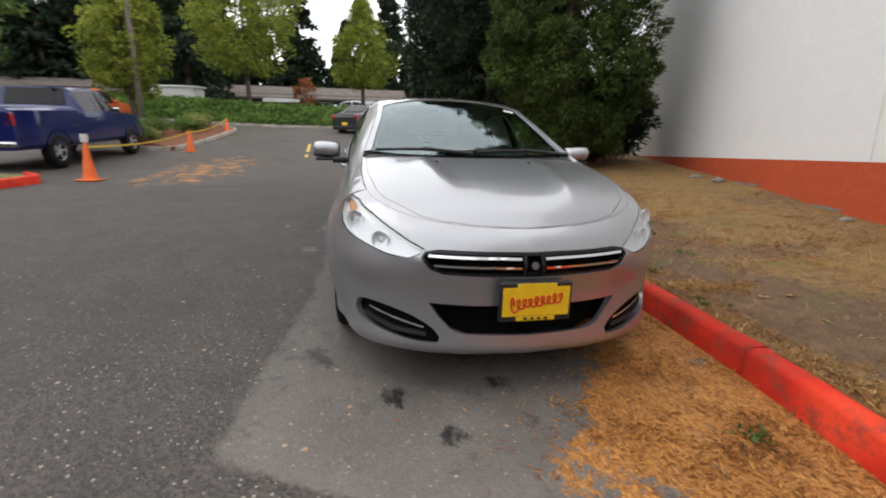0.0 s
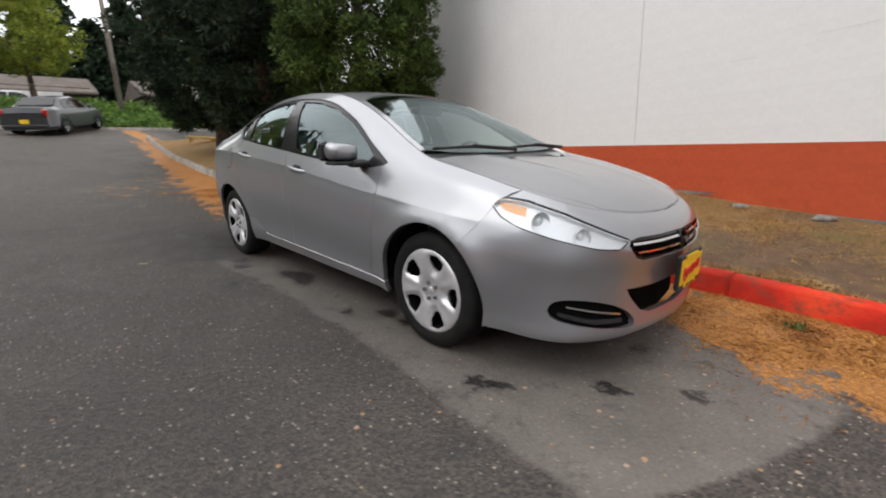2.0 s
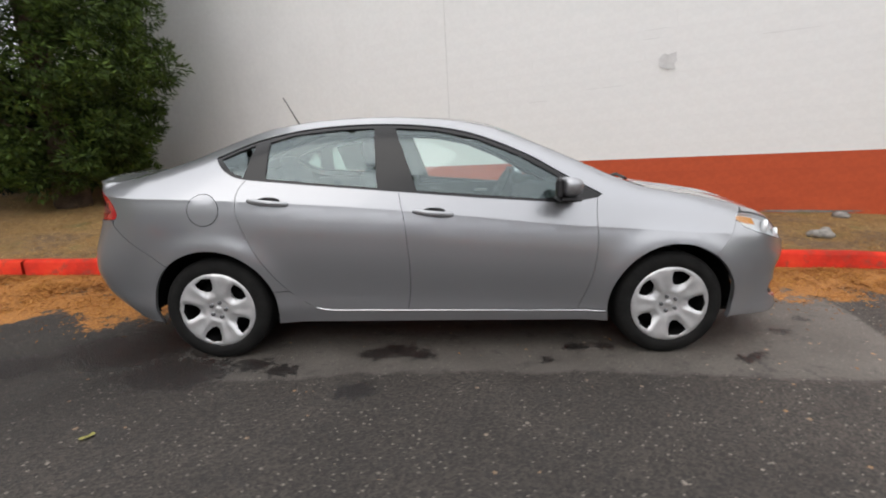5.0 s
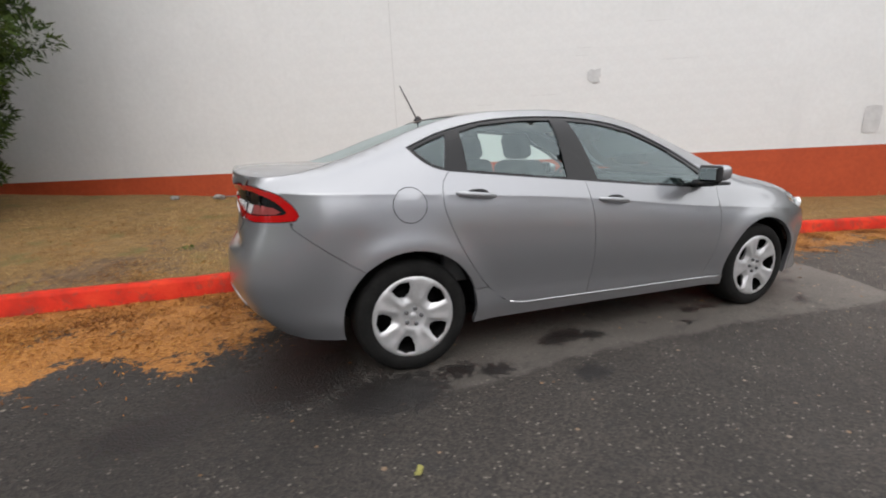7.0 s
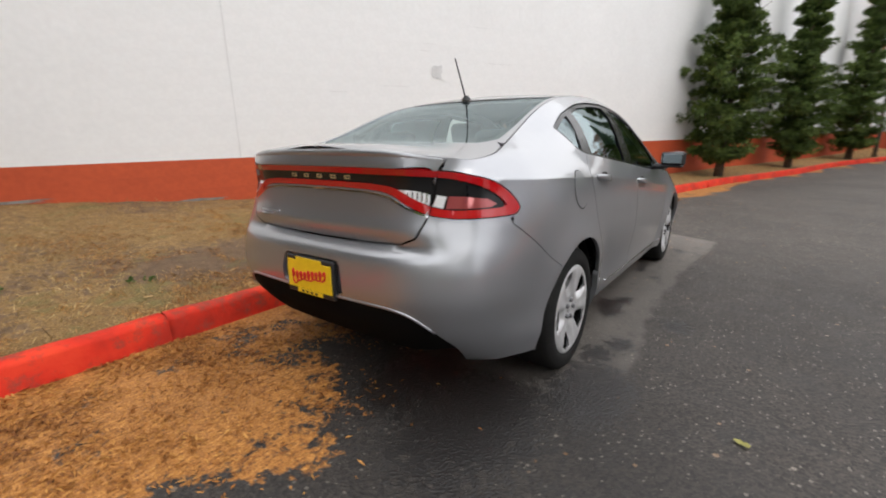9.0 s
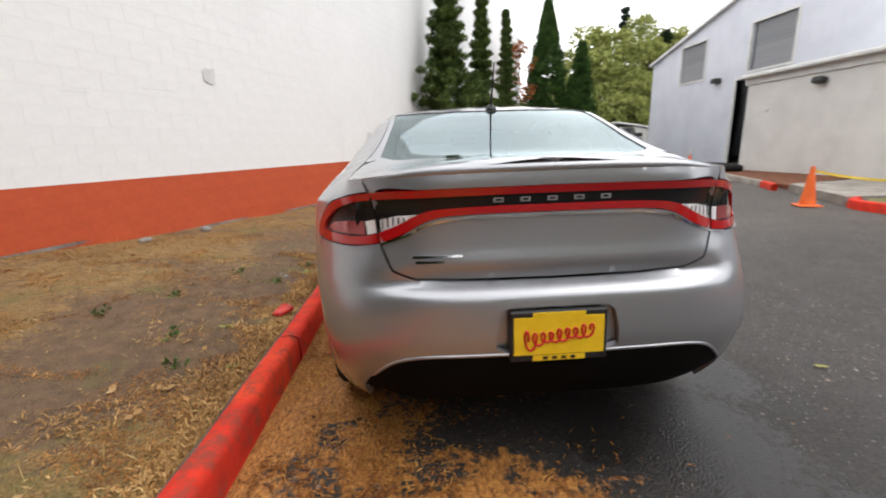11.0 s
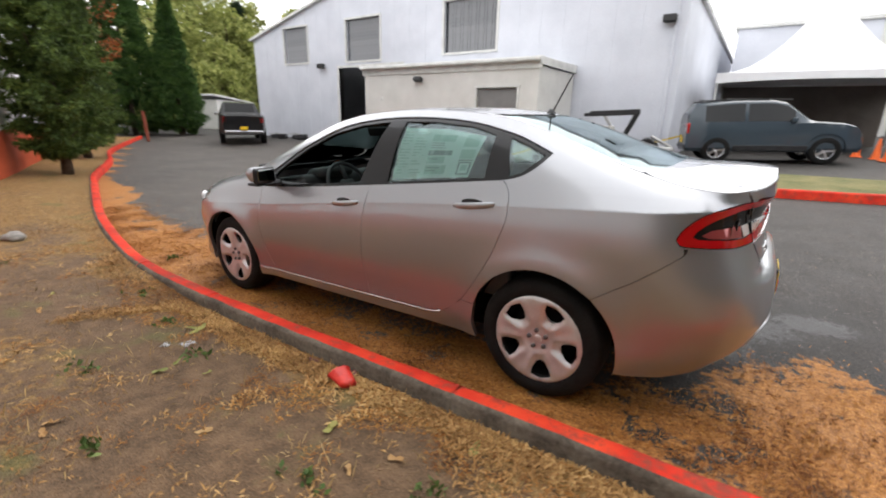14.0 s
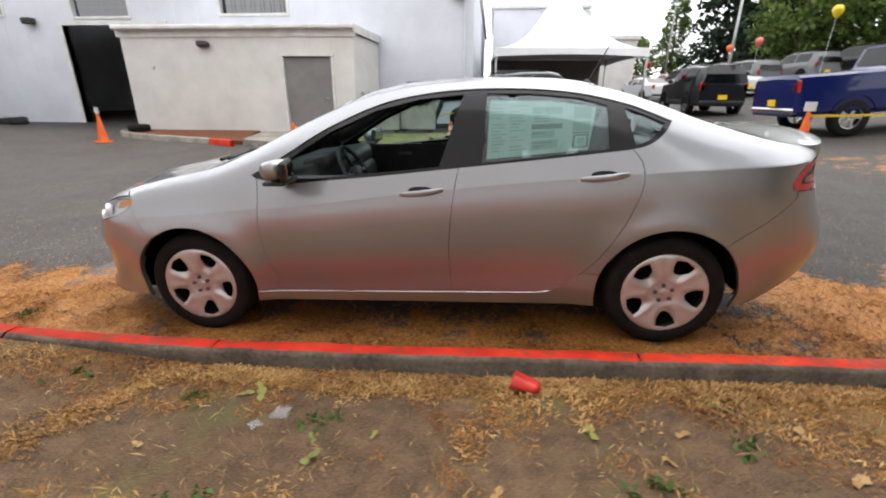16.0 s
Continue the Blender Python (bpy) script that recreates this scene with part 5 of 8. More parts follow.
# round filler flap on the right side
flap = [(-1.356 + 0.088 * math.cos(a), 0.922 + 0.088 * math.sin(a)) for a in np.linspace(0, 2 * math.pi, 40, endpoint=False)]
skin("fuel_flap", flap, side_points, SILVER, car, mirror=True, out=0.0025, depth=0.006, gap=0.001)
groove = [(-1.356 + 0.0915 * math.cos(a), 0.922 + 0.0915 * math.sin(a)) for a in np.linspace(0, 2 * math.pi, 40, endpoint=False)]
skin("fuel_flap_gap", groove, side_points, INNER_BLACK, car, [flap], mirror=True, out=0.0008, depth=0, gap=0, grid=False)

# ---- top panels ----
def top_edge(x0, x1, n, inset=0.0):
    return [(float(x), float(np.interp(x, _ex, _ey)) - inset) for x in np.linspace(x0, x1, n)]


NOSE = [(float(np.interp(-y, -_ey[_ex > 1.8], _ex[_ex > 1.8])) - d, y) for y, d in ((0.0, 0.004), (0.12, 0.004), (0.24, 0.004), (0.36, 0.005), (0.46, 0.010), (0.54, 0.040))]
bonnet = mirrored_y([(NOSE[0][0], 0.0)] + NOSE[1:] + [(1.93, 0.598), (1.83, 0.638), (1.6, 0.672), (1.4, 0.682), (1.24, 0.680), (1.235, 0.55), (1.285, 0.3), (1.30, 0.0)][::1])
hood = skin("hood", bonnet, top_points, SILVER, car, step=0.035, depth=0.02)
brow = [(1.205, 0.6995)] + top_edge(1.25, 2.175, 40) + [(2.19, 0.0)]
under = NOSE + [(1.93, 0.598), (1.83, 0.638), (1.6, 0.672), (1.4, 0.682), (1.24, 0.680)]
strip = brow + [(x, -y) for x, y in brow[-2::-1]] + [(x, -y) for x, y in under[:0:-1]] + under
skin("hood_surround", strip, top_points, SILVER, car, step=0.025, depth=0.02, gap=0.0)
cowl = mirrored_y([(1.30, 0.0), (1.285, 0.3), (1.235, 0.55), (1.24, 0.680), (1.20, 0.695), (1.13, 0.675), (1.16, 0.5), (1.205, 0.3), (1.225, 0.0)])
skin("cowl", cowl, top_points, SATIN_BLACK, car, step=0.05, out=-0.014, depth=0.02)
screen = mirrored_y([(1.235, 0.0), (1.215, 0.3), (1.17, 0.5), (1.10, 0.645), (0.9, 0.612), (0.7, 0.575), (0.5, 0.548), (0.37, 0.535), (0.325, 0.45), (0.295, 0.25), (0.285, 0.0)])
shade = mirrored_y([(1.205, 0.0), (1.185, 0.3), (1.14, 0.48), (1.075, 0.615), (0.9, 0.590), (0.7, 0.553), (0.5, 0.527), (0.41, 0.512), (0.385, 0.42), (0.355, 0.25), (0.345, 0.0)])
skin("windshield", screen, top_points, GLASS, car, step=0.06, out=-0.006, depth=0)
skin("windshield_border", screen, top_points, GLOSS_BLACK, car, [shade], step=0.05, out=-0.009, depth=0.004)
a_l = lambda s: [(x, s * y) for x, y in top_edge(1.11, 0.36, 18)] + [(0.37, s * 0.535), (0.5, s * 0.548), (0.7, s * 0.575), (0.9, s * 0.612), (1.10, s * 0.645)]
for s in (-1, 1):
    skin("pillar_trim", a_l(s), top_points, SILVER, car, step=0.03, depth=0.02, gap=0.0012)
roof_l = mirrored_y([(0.285, 0.0), (0.295, 0.25), (0.325, 0.45), (0.37, 0.535)] + [(0.36, float(np.interp(0.36, _ex, _ey)))] + top_edge(0.3, -0.86, 26) + [(-0.88, 0.548), (-0.97, 0.47), (-1.03, 0.3), (-1.05, 0.0)])
skin("roof", roof_l, top_points, SILVER, car, step=0.04, depth=0.02)
back = mirrored_y([(-1.05, 0.0), (-1.03, 0.3), (-0.97, 0.47), (-0.88, 0.535), (-1.2, 0.545), (-1.5, 0.572), (-1.66, 0.585), (-1.73, 0.52), (-1.775, 0.3), (-1.785, 0.0)])
back_in = mirrored_y([(-1.09, 0.0), (-1.07, 0.29), (-1.01, 0.44), (-0.94, 0.495), (-1.2, 0.505), (-1.5, 0.532), (-1.62, 0.54), (-1.68, 0.48), (-1.725, 0.29), (-1.735, 0.0)])
skin("rear_window", back, top_points, GLASS, car, step=0.06, out=-0.005, depth=0)
skin("rear_window_border", back, top_points, GLOSS_BLACK, car, [back_in], step=0.05, out=-0.008, depth=0.004)
for s in (-1, 1):
    cp = [(x, s * y) for x, y in top_edge(-0.87, -1.72, 26)] + [(-1.70, s * 0.60), (-1.66, s * 0.585), (-1.5, s * 0.572), (-1.2, s * 0.545), (-0.88, s * 0.535)]
    skin("pillar_trim", cp, top_points, SILVER, car, step=0.03, depth=0.02, gap=-0.0006)
deck = mirrored_y([(-1.785, 0.0), (-1.775, 0.3), (-1.73, 0.52), (-1.66, 0.585), (-1.70, 0.60)] + top_edge(-1.76, -1.985, 10, 0.0) + [(float(EX(u)), float(EY(u))) for u in np.linspace(-2.09, U_REAR, 28)])
trunk = skin("trunk_lid", deck, top_points, SILVER, car, step=0.035, depth=0.02, gap=0.001)

# ---- nose ----
grille = mirrored([(0.0, 0.672), (0.22, 0.674), (0.42, 0.678), (0.475, 0.668), (0.485, 0.645), (0.44, 0.592), (0.38, 0.572), (0.2, 0.568), (0.0, 0.566)])
intake = mirrored([(0.0, 0.432), (0.25, 0.432), (0.45, 0.438), (0.41, 0.385), (0.35, 0.325), (0.28, 0.303), (0.0, 0.298)])
lamp_f = [(0.478, 0.676), (0.492, 0.654), (0.535, 0.634), (0.64, 0.640), (0.85, 0.686), (1.02, 0.730), (1.10, 0.762), (1.165, 0.812), (1.165, 0.836), (1.10, 0.850), (0.98, 0.838), (0.80, 0.790), (0.62, 0.726)]
fog = rounded([(0.40, 0.268), (0.52, 0.268), (0.72, 0.298), (0.84, 0.335), (0.845, 0.385), (0.79, 0.412), (0.66, 0.405), (0.52, 0.372), (0.42, 0.318)], 0.02)


def flipped(pts):
    return [(-a, b) for a, b in pts]


seam = [(U_FRONT - u, z) for u, z in BUMP_F_SEAM]
arch_w = [(U_FRONT - u, z) for u, z in arch_f if u > 1.57 and z > 0.2]
bumper_half = [(0.0, 0.195), (0.4, 0.20), (0.8, 0.215), (1.0, 0.222), (1.15, 0.232)] + [p for p in sorted(arch_w, key=lambda p: p[1]) if p[1] < 0.61] + seam + [(1.142, 0.825), (1.06, 0.862), (1.04, float(EZ(U_FRONT - 1.04)) - 0.0005)] + [(w, float(EZ(U_FRONT - w)) - 0.0005) for w in np.linspace(1.0, 0.0, 26)]
bumper = skin("front_bumper", mirrored(bumper_half), front_points, SILVER, car, [grille, intake, fog, flipped(fog), lamp_f, flipped(lamp_f)], depth=0.03, step=0.024, gap=0.0)
skin("grille_backing", [(a * 1.05, b) for a, b in shrink(grille, -0.012)], front_points, INNER_BLACK, car, out=-0.06, depth=0)
skin("intake_backing", shrink(intake, -0.02), front_points, INNER_BLACK, car, out=-0.09, depth=0)
g = skin("grille", grille, front_points, GLOSS_BLACK, car, [shrink(grille, 0.012)], out=-0.006, depth=0.03, gap=0.0, grid=False, label="black grille with bright bars")
for z0, z1, ext in ((0.640, 0.650, 0.455), (0.600, 0.610, 0.425)):
    for s in (-1, 1):
        bar = [(s * a, z0 + h + 0.008 * (a / 0.45)) for a, h in ((0.055, 0), (ext, 0), (ext, z1 - z0), (0.055, z1 - z0))]
        skin("grille_bar", bar, front_points, CHROME, g, out=-0.004, depth=0.016, gap=0, step=0.04)
for s in (-1, 1):
    skin("crosshair_bar", [(s * a, b) for a, b in ((0.034, 0.572), (0.046, 0.572), (0.046, 0.668), (0.034, 0.668))], front_points, GLOSS_BLACK, g, out=0.0, depth=0.02, gap=0, step=0.04)
    w = lambda pts: [(s * a, b) for a, b in pts]
    pocket = skin("fog_pocket", w(fog), front_points, INNER_BLACK, car, out=-0.035, depth=0.0, gap=-0.01, step=0.04)
    strip = [(0.47, 0.318), (0.60, 0.343), (0.76, 0.374), (0.76, 0.382), (0.60, 0.352), (0.47, 0.328)]
    skin("bright_strip", w(strip), front_points, CHROME, pocket, out=-0.012, depth=0.012, gap=0, grid=False)
    skin("lower_fin", w([(0.46, 0.285), (0.62, 0.292), (0.80, 0.335), (0.80, 0.350), (0.62, 0.312), (0.46, 0.302)]), front_points, SATIN_BLACK, pocket, out=-0.015, depth=0.02, gap=0, grid=False)
    # headlamp: clear cover over reflectors in a bright bowl
    head = skin("headlight", w(lamp_f), front_points, LENS, car, out=-0.001, depth=0.0, gap=0.0015, label="clear headlight with amber corner")
    head.visible_shadow = False
    skin("housing", w(shrink(lamp_f, -0.004)), front_points, BOWL, head, out=-0.024, depth=0.0)
    skin("bowl_wall", w(shrink(lamp_f, 0.004)), front_points, BOWL, head, [w(shrink(lamp_f, 0.010))], out=-0.005, depth=0.022, gap=0.0, grid=False)
    skin("bezel", w(lamp_f), front_points, GLOSS_BLACK, head, [w(shrink(lamp_f, 0.006))], out=-0.003, depth=0.006, gap=0.0, grid=False)
    skin("amber_reflector", w([(0.985, 0.778), (1.05, 0.788), (1.105, 0.802), (1.142, 0.826), (1.08, 0.835), (0.985, 0.816)]), front_points, AMBER, head, out=-0.022, depth=0.012, gap=0, step=0.03)
    for cw, cz, rr in ((0.90, 0.752, 0.044), (0.70, 0.688, 0.040)):
        c = front_points(np.array(cw * s), np.array(cz))
        bm = bmesh.new()
        lathe(bm, [(rr, 0.0), (rr * 0.95, -0.012), (rr * 0.62, -0.03), (rr * 0.55, -0.022), (rr * 0.35, -0.012), (0.0, -0.006)], 28, "X", (c[0] - 0.008, c[1], c[2]), pose(0, 0, 0, 0, 0, 28 * s))
        part("projector" if cw > 0.8 else "reflector", bm, BOWL, head, smooth=True)
# dark centre between the crosshair bars and the plates
skin("badge", mirrored([(0.0, 0.634), (0.012, 0.630), (0.017, 0.618), (0.008, 0.606), (0.0, 0.604)]), front_points, GREY_BEZEL, g, out=0.004, depth=0.006, gap=0, grid=False)


def plate(x, z, lean, face, parent):
    """A dealer card in a black frame: a red scrawl and small black bars."""
    rot = (0, lean, 0)
    p = part("plate_frame", boxes(((0.022, 0.318, 0.172), (x, 0, z), rot), bevel=0.006), SATIN_BLACK, parent, "yellow dealer card in a black plate frame")
    f = face * 0.0125
    part("card", boxes(((0.004, 0.292, 0.126), (x + f, 0, z + 0.003), rot), bevel=0.0), YELLOW, p)
    for zz in (0.072, -0.072):
        part("frame_strip", boxes(((0.004, 0.17, 0.018), (x + f - lean * 0.00, 0, z + zz), rot)), YELLOW, p)
    rng = random.Random(5)
    pts = []
    for k in range(130):
        t = k / 129
        a = 2 * math.pi * 8.5 * t
        tall = 1.9 if t < 0.12 else 0.75 + 0.5 * abs(math.sin(9 * t))
        pts.append((x + face * 0.016, face * (0.112 - 0.224 * t - 0.012 * math.cos(a)) * -1, z - 0.012 + 0.030 * t + 0.018 * math.sin(a) * tall))
    tube("scrawl", [(a, b, c) for a, b, c in pts], 0.0040, RED_INK, p, 5, "red handwriting stroke")
    for k in range(4):
        part("small_bar", boxes(((0.003, 0.016, 0.010), (x + face * 0.0150, -0.045 + 0.03 * k, z - 0.072))), SATIN_BLACK, p)
    return p


plate(2.335, 0.474, 0, 1, bumper)

# ---- tail ----
lid_face = mirrored([(w, float(EZ(U_REAR + w)) - 0.003) for w in (0.0, 0.12, 0.22, 0.32, 0.42, 0.5, 0.58, 0.665)] + [(0.648, 1.04), (0.60, 0.872), (0.545, 0.784), (0.47, 0.754), (0.3, 0.745), (0.0, 0.742)])
skin("lid_face", [p for p in lid_face], rear_points, SILVER, trunk, [[(a, b) for a, b in rounded(mirrored([(0.0, 1.046), (0.4, 1.043), (0.62, 1.036), (0.59, 0.876), (0.50, 0.902), (0.41, 0.940), (0.30, 0.955), (0.0, 0.958)]), 0.03)]], depth=0.02, step=0.02, gap=0.002)
arch_rw = [(u - U_REAR, z) for u, z in arch_r if u < -1.60 and z > 0.2]
seam_r = [(u - U_REAR, z) for u, z in BUMP_R_SEAM]
low_cut = [(0.0, 0.505), (0.30, 0.508), (0.46, 0.505), (0.55, 0.48), (0.64, 0.42), (0.72, 0.355), (0.80, 0.285)]
rb = [(0.0, 0.738), (0.3, 0.741), (0.47, 0.750), (0.549, 0.780), (0.605, 0.866)] + [p for p in bar_low[::-1] if p[0] < 0.984] + [seam_r[2]] + seam_r[1::-1] + [p for p in sorted(arch_rw, key=lambda p: -p[1]) if p[1] < 0.59] + [(1.19, 0.235), (1.0, 0.225), (0.84, 0.250)] + low_cut[::-1]
r_bump = skin("rear_bumper", mirrored(rb[::1]), rear_points, SILVER, car, [rounded([(-0.20, 0.555), (-0.185, 0.645), (-0.165, 0.662), (0.165, 0.662), (0.185, 0.645), (0.20, 0.555), (0.16, 0.512), (-0.16, 0.512)], 0.02)], depth=0.02, step=0.016)
skin("plate_recess", [(-0.21, 0.50), (-0.2, 0.67), (0.2, 0.67), (0.21, 0.50)], rear_points, SILVER, r_bump, out=-0.028, depth=0, gap=-0.01)
def valance_points(w, z):
    """The tail skin below the bumper, tucked in towards the ground."""
    p = rear_points(w, z)
    tuck = 0.12 * np.clip(0.42 - np.asarray(z), 0, 1)
    return p + np.stack([tuck, -0.5 * np.sign(p[..., 1]) * tuck * step01(0.3, 0.7, np.abs(np.asarray(w))), 0 * tuck], -1)


lower = mirrored([(0.0, 0.508), (0.30, 0.511), (0.46, 0.508), (0.555, 0.483), (0.645, 0.423), (0.725, 0.358), (0.76, 0.322), (0.70, 0.318), (0.62, 0.298), (0.48, 0.27), (0.28, 0.252), (0.0, 0.247)])
skin("lower_valance", lower, valance_points, INNER_BLACK, car, out=-0.002, depth=0.03, label="black plastic lower valance")
trim_pts = [rear_points(np.array(w), np.array(z)) for w, z in [(-a, b) for a, b in low_cut[-3:0:-1]] + low_cut[:-2]]
tube("valance_edge", [tuple(p) for p in smooth_path([tuple(p) for p in trim_pts], 0.03)], 0.006, SILVER, r_bump, 6)
plate(-2.270, 0.568, 0, -1, r_bump)
lamp_in = rounded(mirrored([(0.0, 1.020), (0.4, 1.017), (0.66, 1.010), (0.80, 0.994), (0.87, 0.976), (0.92, 0.950), (0.952, 0.924), (0.962, 0.908), (0.945, 0.899), (0.89, 0.895), (0.82, 0.892), (0.72, 0.890), (0.62, 0.901), (0.525, 0.932), (0.43, 0.968), (0.30, 0.981), (0.0, 0.984)]), 0.015)
lamp = skin("tail_light", lamp_bar, rear_points, RED_LENS, car, [lamp_in], out=0.0, depth=0.03, gap=0.002, grid=False, label="full-width tail light with a red ring round black")
skin("dark_panel", shrink(lamp_bar, 0.017), rear_points, GLOSS_BLACK, lamp, out=-0.010, depth=0.0, gap=0)
skin("bright_edge", mirrored([(0.0, 0.954), (0.30, 0.951), (0.41, 0.936), (0.50, 0.898), (0.60, 0.868), (0.60, 0.861), (0.50, 0.890), (0.40, 0.929), (0.30, 0.944), (0.0, 0.947)]), rear_points, CHROME, lamp, out=0.004, depth=0.006, gap=0, grid=False)
for s in (-1, 1):
    w = lambda pts: [(s * a, b) for a, b in pts]
    skin("inner_lens", w([(0.685, 0.896), (0.80, 0.897), (0.90, 0.901), (0.925, 0.912), (0.89, 0.932), (0.80, 0.940), (0.70, 0.942)]), rear_points, LENS_RED, lamp, out=-0.006, depth=0.004, gap=0, grid=False, label="dusky pink inner lens")
    skin("reflector", w([(0.618, 0.905), (0.672, 0.897), (0.688, 0.940), (0.640, 0.946)]), rear_points, BOWL, lamp, out=-0.005, depth=0.004, gap=0, grid=False)
    skin("seam", w([(0.6035, 0.866), (0.6075, 0.866), (0.6525, 1.046), (0.6485, 1.046)]), rear_points, INNER_BLACK, lamp, out=0.0012, depth=0.004, gap=0, grid=False)
    skin("bright_edge", w([(0.60, 0.8685), (0.72, 0.857), (0.84, 0.857), (0.93, 0.860), (1.0, 0.867), (1.0, 0.861), (0.93, 0.853), (0.84, 0.850), (0.72, 0.850), (0.60, 0.8615)]), rear_points, SILVER, lamp, out=0.003, depth=0.006, gap=0, grid=False)
    skin("reversing_lens", w([(0.44, 0.962), (0.52, 0.932), (0.60, 0.908), (0.606, 0.946), (0.54, 0.958)]), rear_points, shader("clear_ribbed_lens", (0.78, 0.79, 0.80), 0.3, 0.1), lamp, out=-0.002, depth=0.01, gap=0)
    for k in range(5):
        skin("lens_rib", w([(0.50 + 0.022 * k, 0.940 - 0.006 * k), (0.506 + 0.022 * k, 0.939 - 0.006 * k), (0.506 + 0.022 * k, 0.955), (0.50 + 0.022 * k, 0.955)]), rear_points, CHROME, lamp, out=0.001, depth=0.006, gap=0, grid=False)
for k in range(5):
    yy = -0.176 + 0.088 * k
    skin("letter_bar", [(yy - 0.017, 0.993), (yy + 0.017, 0.993), (yy + 0.017, 1.009), (yy - 0.017, 1.009)], rear_points, CHROME, lamp, [[(yy - 0.009, 0.998), (yy + 0.009, 0.998), (yy + 0.009, 1.004), (yy - 0.009, 1.004)]], out=-0.006, depth=0.003, gap=0, grid=False)
for z0, ya, yb in ((0.822, 0.30, 0.47), (0.806, 0.36, 0.46)):
    skin("badge_bar", [(ya, z0), (yb, z0), (yb, z0 + 0.008), (ya, z0 + 0.008)], rear_points, CHROME, trunk, out=0.004, depth=0.005, gap=0, grid=False)
# raised lip along the boot's edge
bm = bmesh.new()
lip = []


def on_deck(p, up):
    return Vector((p.x, p.y, float(top_points(np.array(p.x), np.array(p.y))[2]) + up))


for wv in np.linspace(-0.66, 0.66, 33):
    p = rear_points(np.array(wv), np.array(float(EZ(U_REAR + abs(wv))) - 0.003))
    back_n = Vector((p[0] + 1.4, p[1], 0)).normalized()
    q = Vector(p)
    f = 1 - smoothstep(0.40, 0.66, abs(wv))
    lip.append([bm.verts.new(v) for v in (on_deck(q - back_n * 0.10, -0.004), on_deck(q - back_n * 0.05, 0.0015), q - back_n * 0.008 + Vector((0, 0, 0.011 * f - 0.001)), q + back_n * 0.002 + Vector((0, 0, 0.007 * f - 0.001)), q + back_n * 0.005 * f + Vector((0, 0, -0.006)), q + back_n * 0.003 * f + Vector((0, 0, -0.016)), q - back_n * 0.006 + Vector((0, 0, -0.022)), q - back_n * 0.05 + Vector((0, 0, -0.03)))])
for a, b in zip(lip, lip[1:]):
    for k in range(8):
        bm.faces.new((a[k], a[(k + 1) % 8], b[(k + 1) % 8], b[k]))
bm.faces.new(lip[0])
bm.faces.new(lip[-1])
part("spoiler_lip", bm, SILVER, trunk, smooth=True)

# ---- wheels ----
def wheel_thing(x, y, s, roll):
    """Tyre, steel wheel and a five-spoke silver cover; s is the outer side."""
    w = part("wheel", lathe(bmesh.new(), [(0.20, -0.085), (0.215, -0.10), (0.20, -0.06), (0.19, 0.05), (0.205, 0.07)], 40, "Y", (0, 0, 0)), INNER_BLACK, car, smooth=True)
    w.location = (x, y, WHEEL_Z)
    tyre = [(0.226, -0.100), (0.236, -0.108), (0.262, -0.112), (0.296, -0.104), (0.311, -0.088), (0.316, -0.06), (0.3165, 0.0), (0.316, 0.06), (0.311, 0.088), (0.296, 0.104), (0.262, 0.112), (0.236, 0.108), (0.226, 0.100), (0.205, 0.06), (0.205, -0.06), (0.226, -0.100)]
    part("tyre", lathe(bmesh.new(), tyre, 64, "Y"), TYRE, w, smooth=True)
    # near-black backing: the dark behind the cover's windows, put into its colour
    part("dark_backing", lathe(bmesh.new(), [(0.0, 0.045 * s), (0.15, 0.045 * s), (0.15, 0.02 * s), (0.19, 0.0)], 32, "Y"), INNER_BLACK, w, smooth=True)
    dish = table((0.0, 0.088), (0.058, 0.089), (0.078, 0.097), (0.13, 0.096), (0.186, 0.102), (0.212, 0.108), (0.226, 0.104), (0.236, 0.092))

    def face(a, b):
        r = np.hypot(a, b)
        ang = np.arctan2(b, a)
        ridge = 0.011 * np.tanh(2.6 * np.cos(5 * (ang - radians(roll + 36)))) * step01(0.07, 0.12, r) * (1 - step01(0.18, 0.22, r))
        ridge += 0.0035 * np.cos(10 * (ang - radians(roll + 36)) + math.pi) * step01(0.08, 0.12, r) * (1 - step01(0.19, 0.22, r))
        return np.stack([a, (dish(r) + ridge) * s, b], -1)

    holes = []
    for k in range(5):
        c = radians(roll + 72 * k)
        h = rounded([(0.126, -0.18), (0.164, -0.28), (0.200, -0.27), (0.209, 0.0), (0.200, 0.27), (0.164, 0.28), (0.126, 0.18), (0.115, 0.0)], 0.25)
        holes.append([(r * math.cos(c + q), r * math.sin(c + q)) for r, q in h])
    ring = [(0.234 * math.cos(a), 0.234 * math.sin(a)) for a in np.linspace(0, 2 * math.pi, 60, endpoint=False)]
    cov = skin("wheel_cover", ring, face, COVER, w, holes, step=0.010, gap=0, depth=0.022, flip_to=(0.0, 50.0 * s, 0.0), label="silver five-spoke plastic wheel cover")
    for k in range(5):
        c = radians(roll + 36 + 72 * k)
        part("wheel_nut", lathe(bmesh.new(), [(0.0, 0.103 * s), (0.009, 0.103 * s), (0.012, 0.098 * s), (0.012, 0.08 * s)], 10, "Y", (0.046 * math.cos(c), 0, 0.046 * math.sin(c))), GREY_BEZEL, w, smooth=True)
    part("centre_cap", lathe(bmesh.new(), [(0.0, 0.094 * s), (0.020, 0.0935 * s), (0.022, 0.091 * s), (0.022, 0.08 * s)], 24, "Y"), COVER, w, smooth=True)
    return w


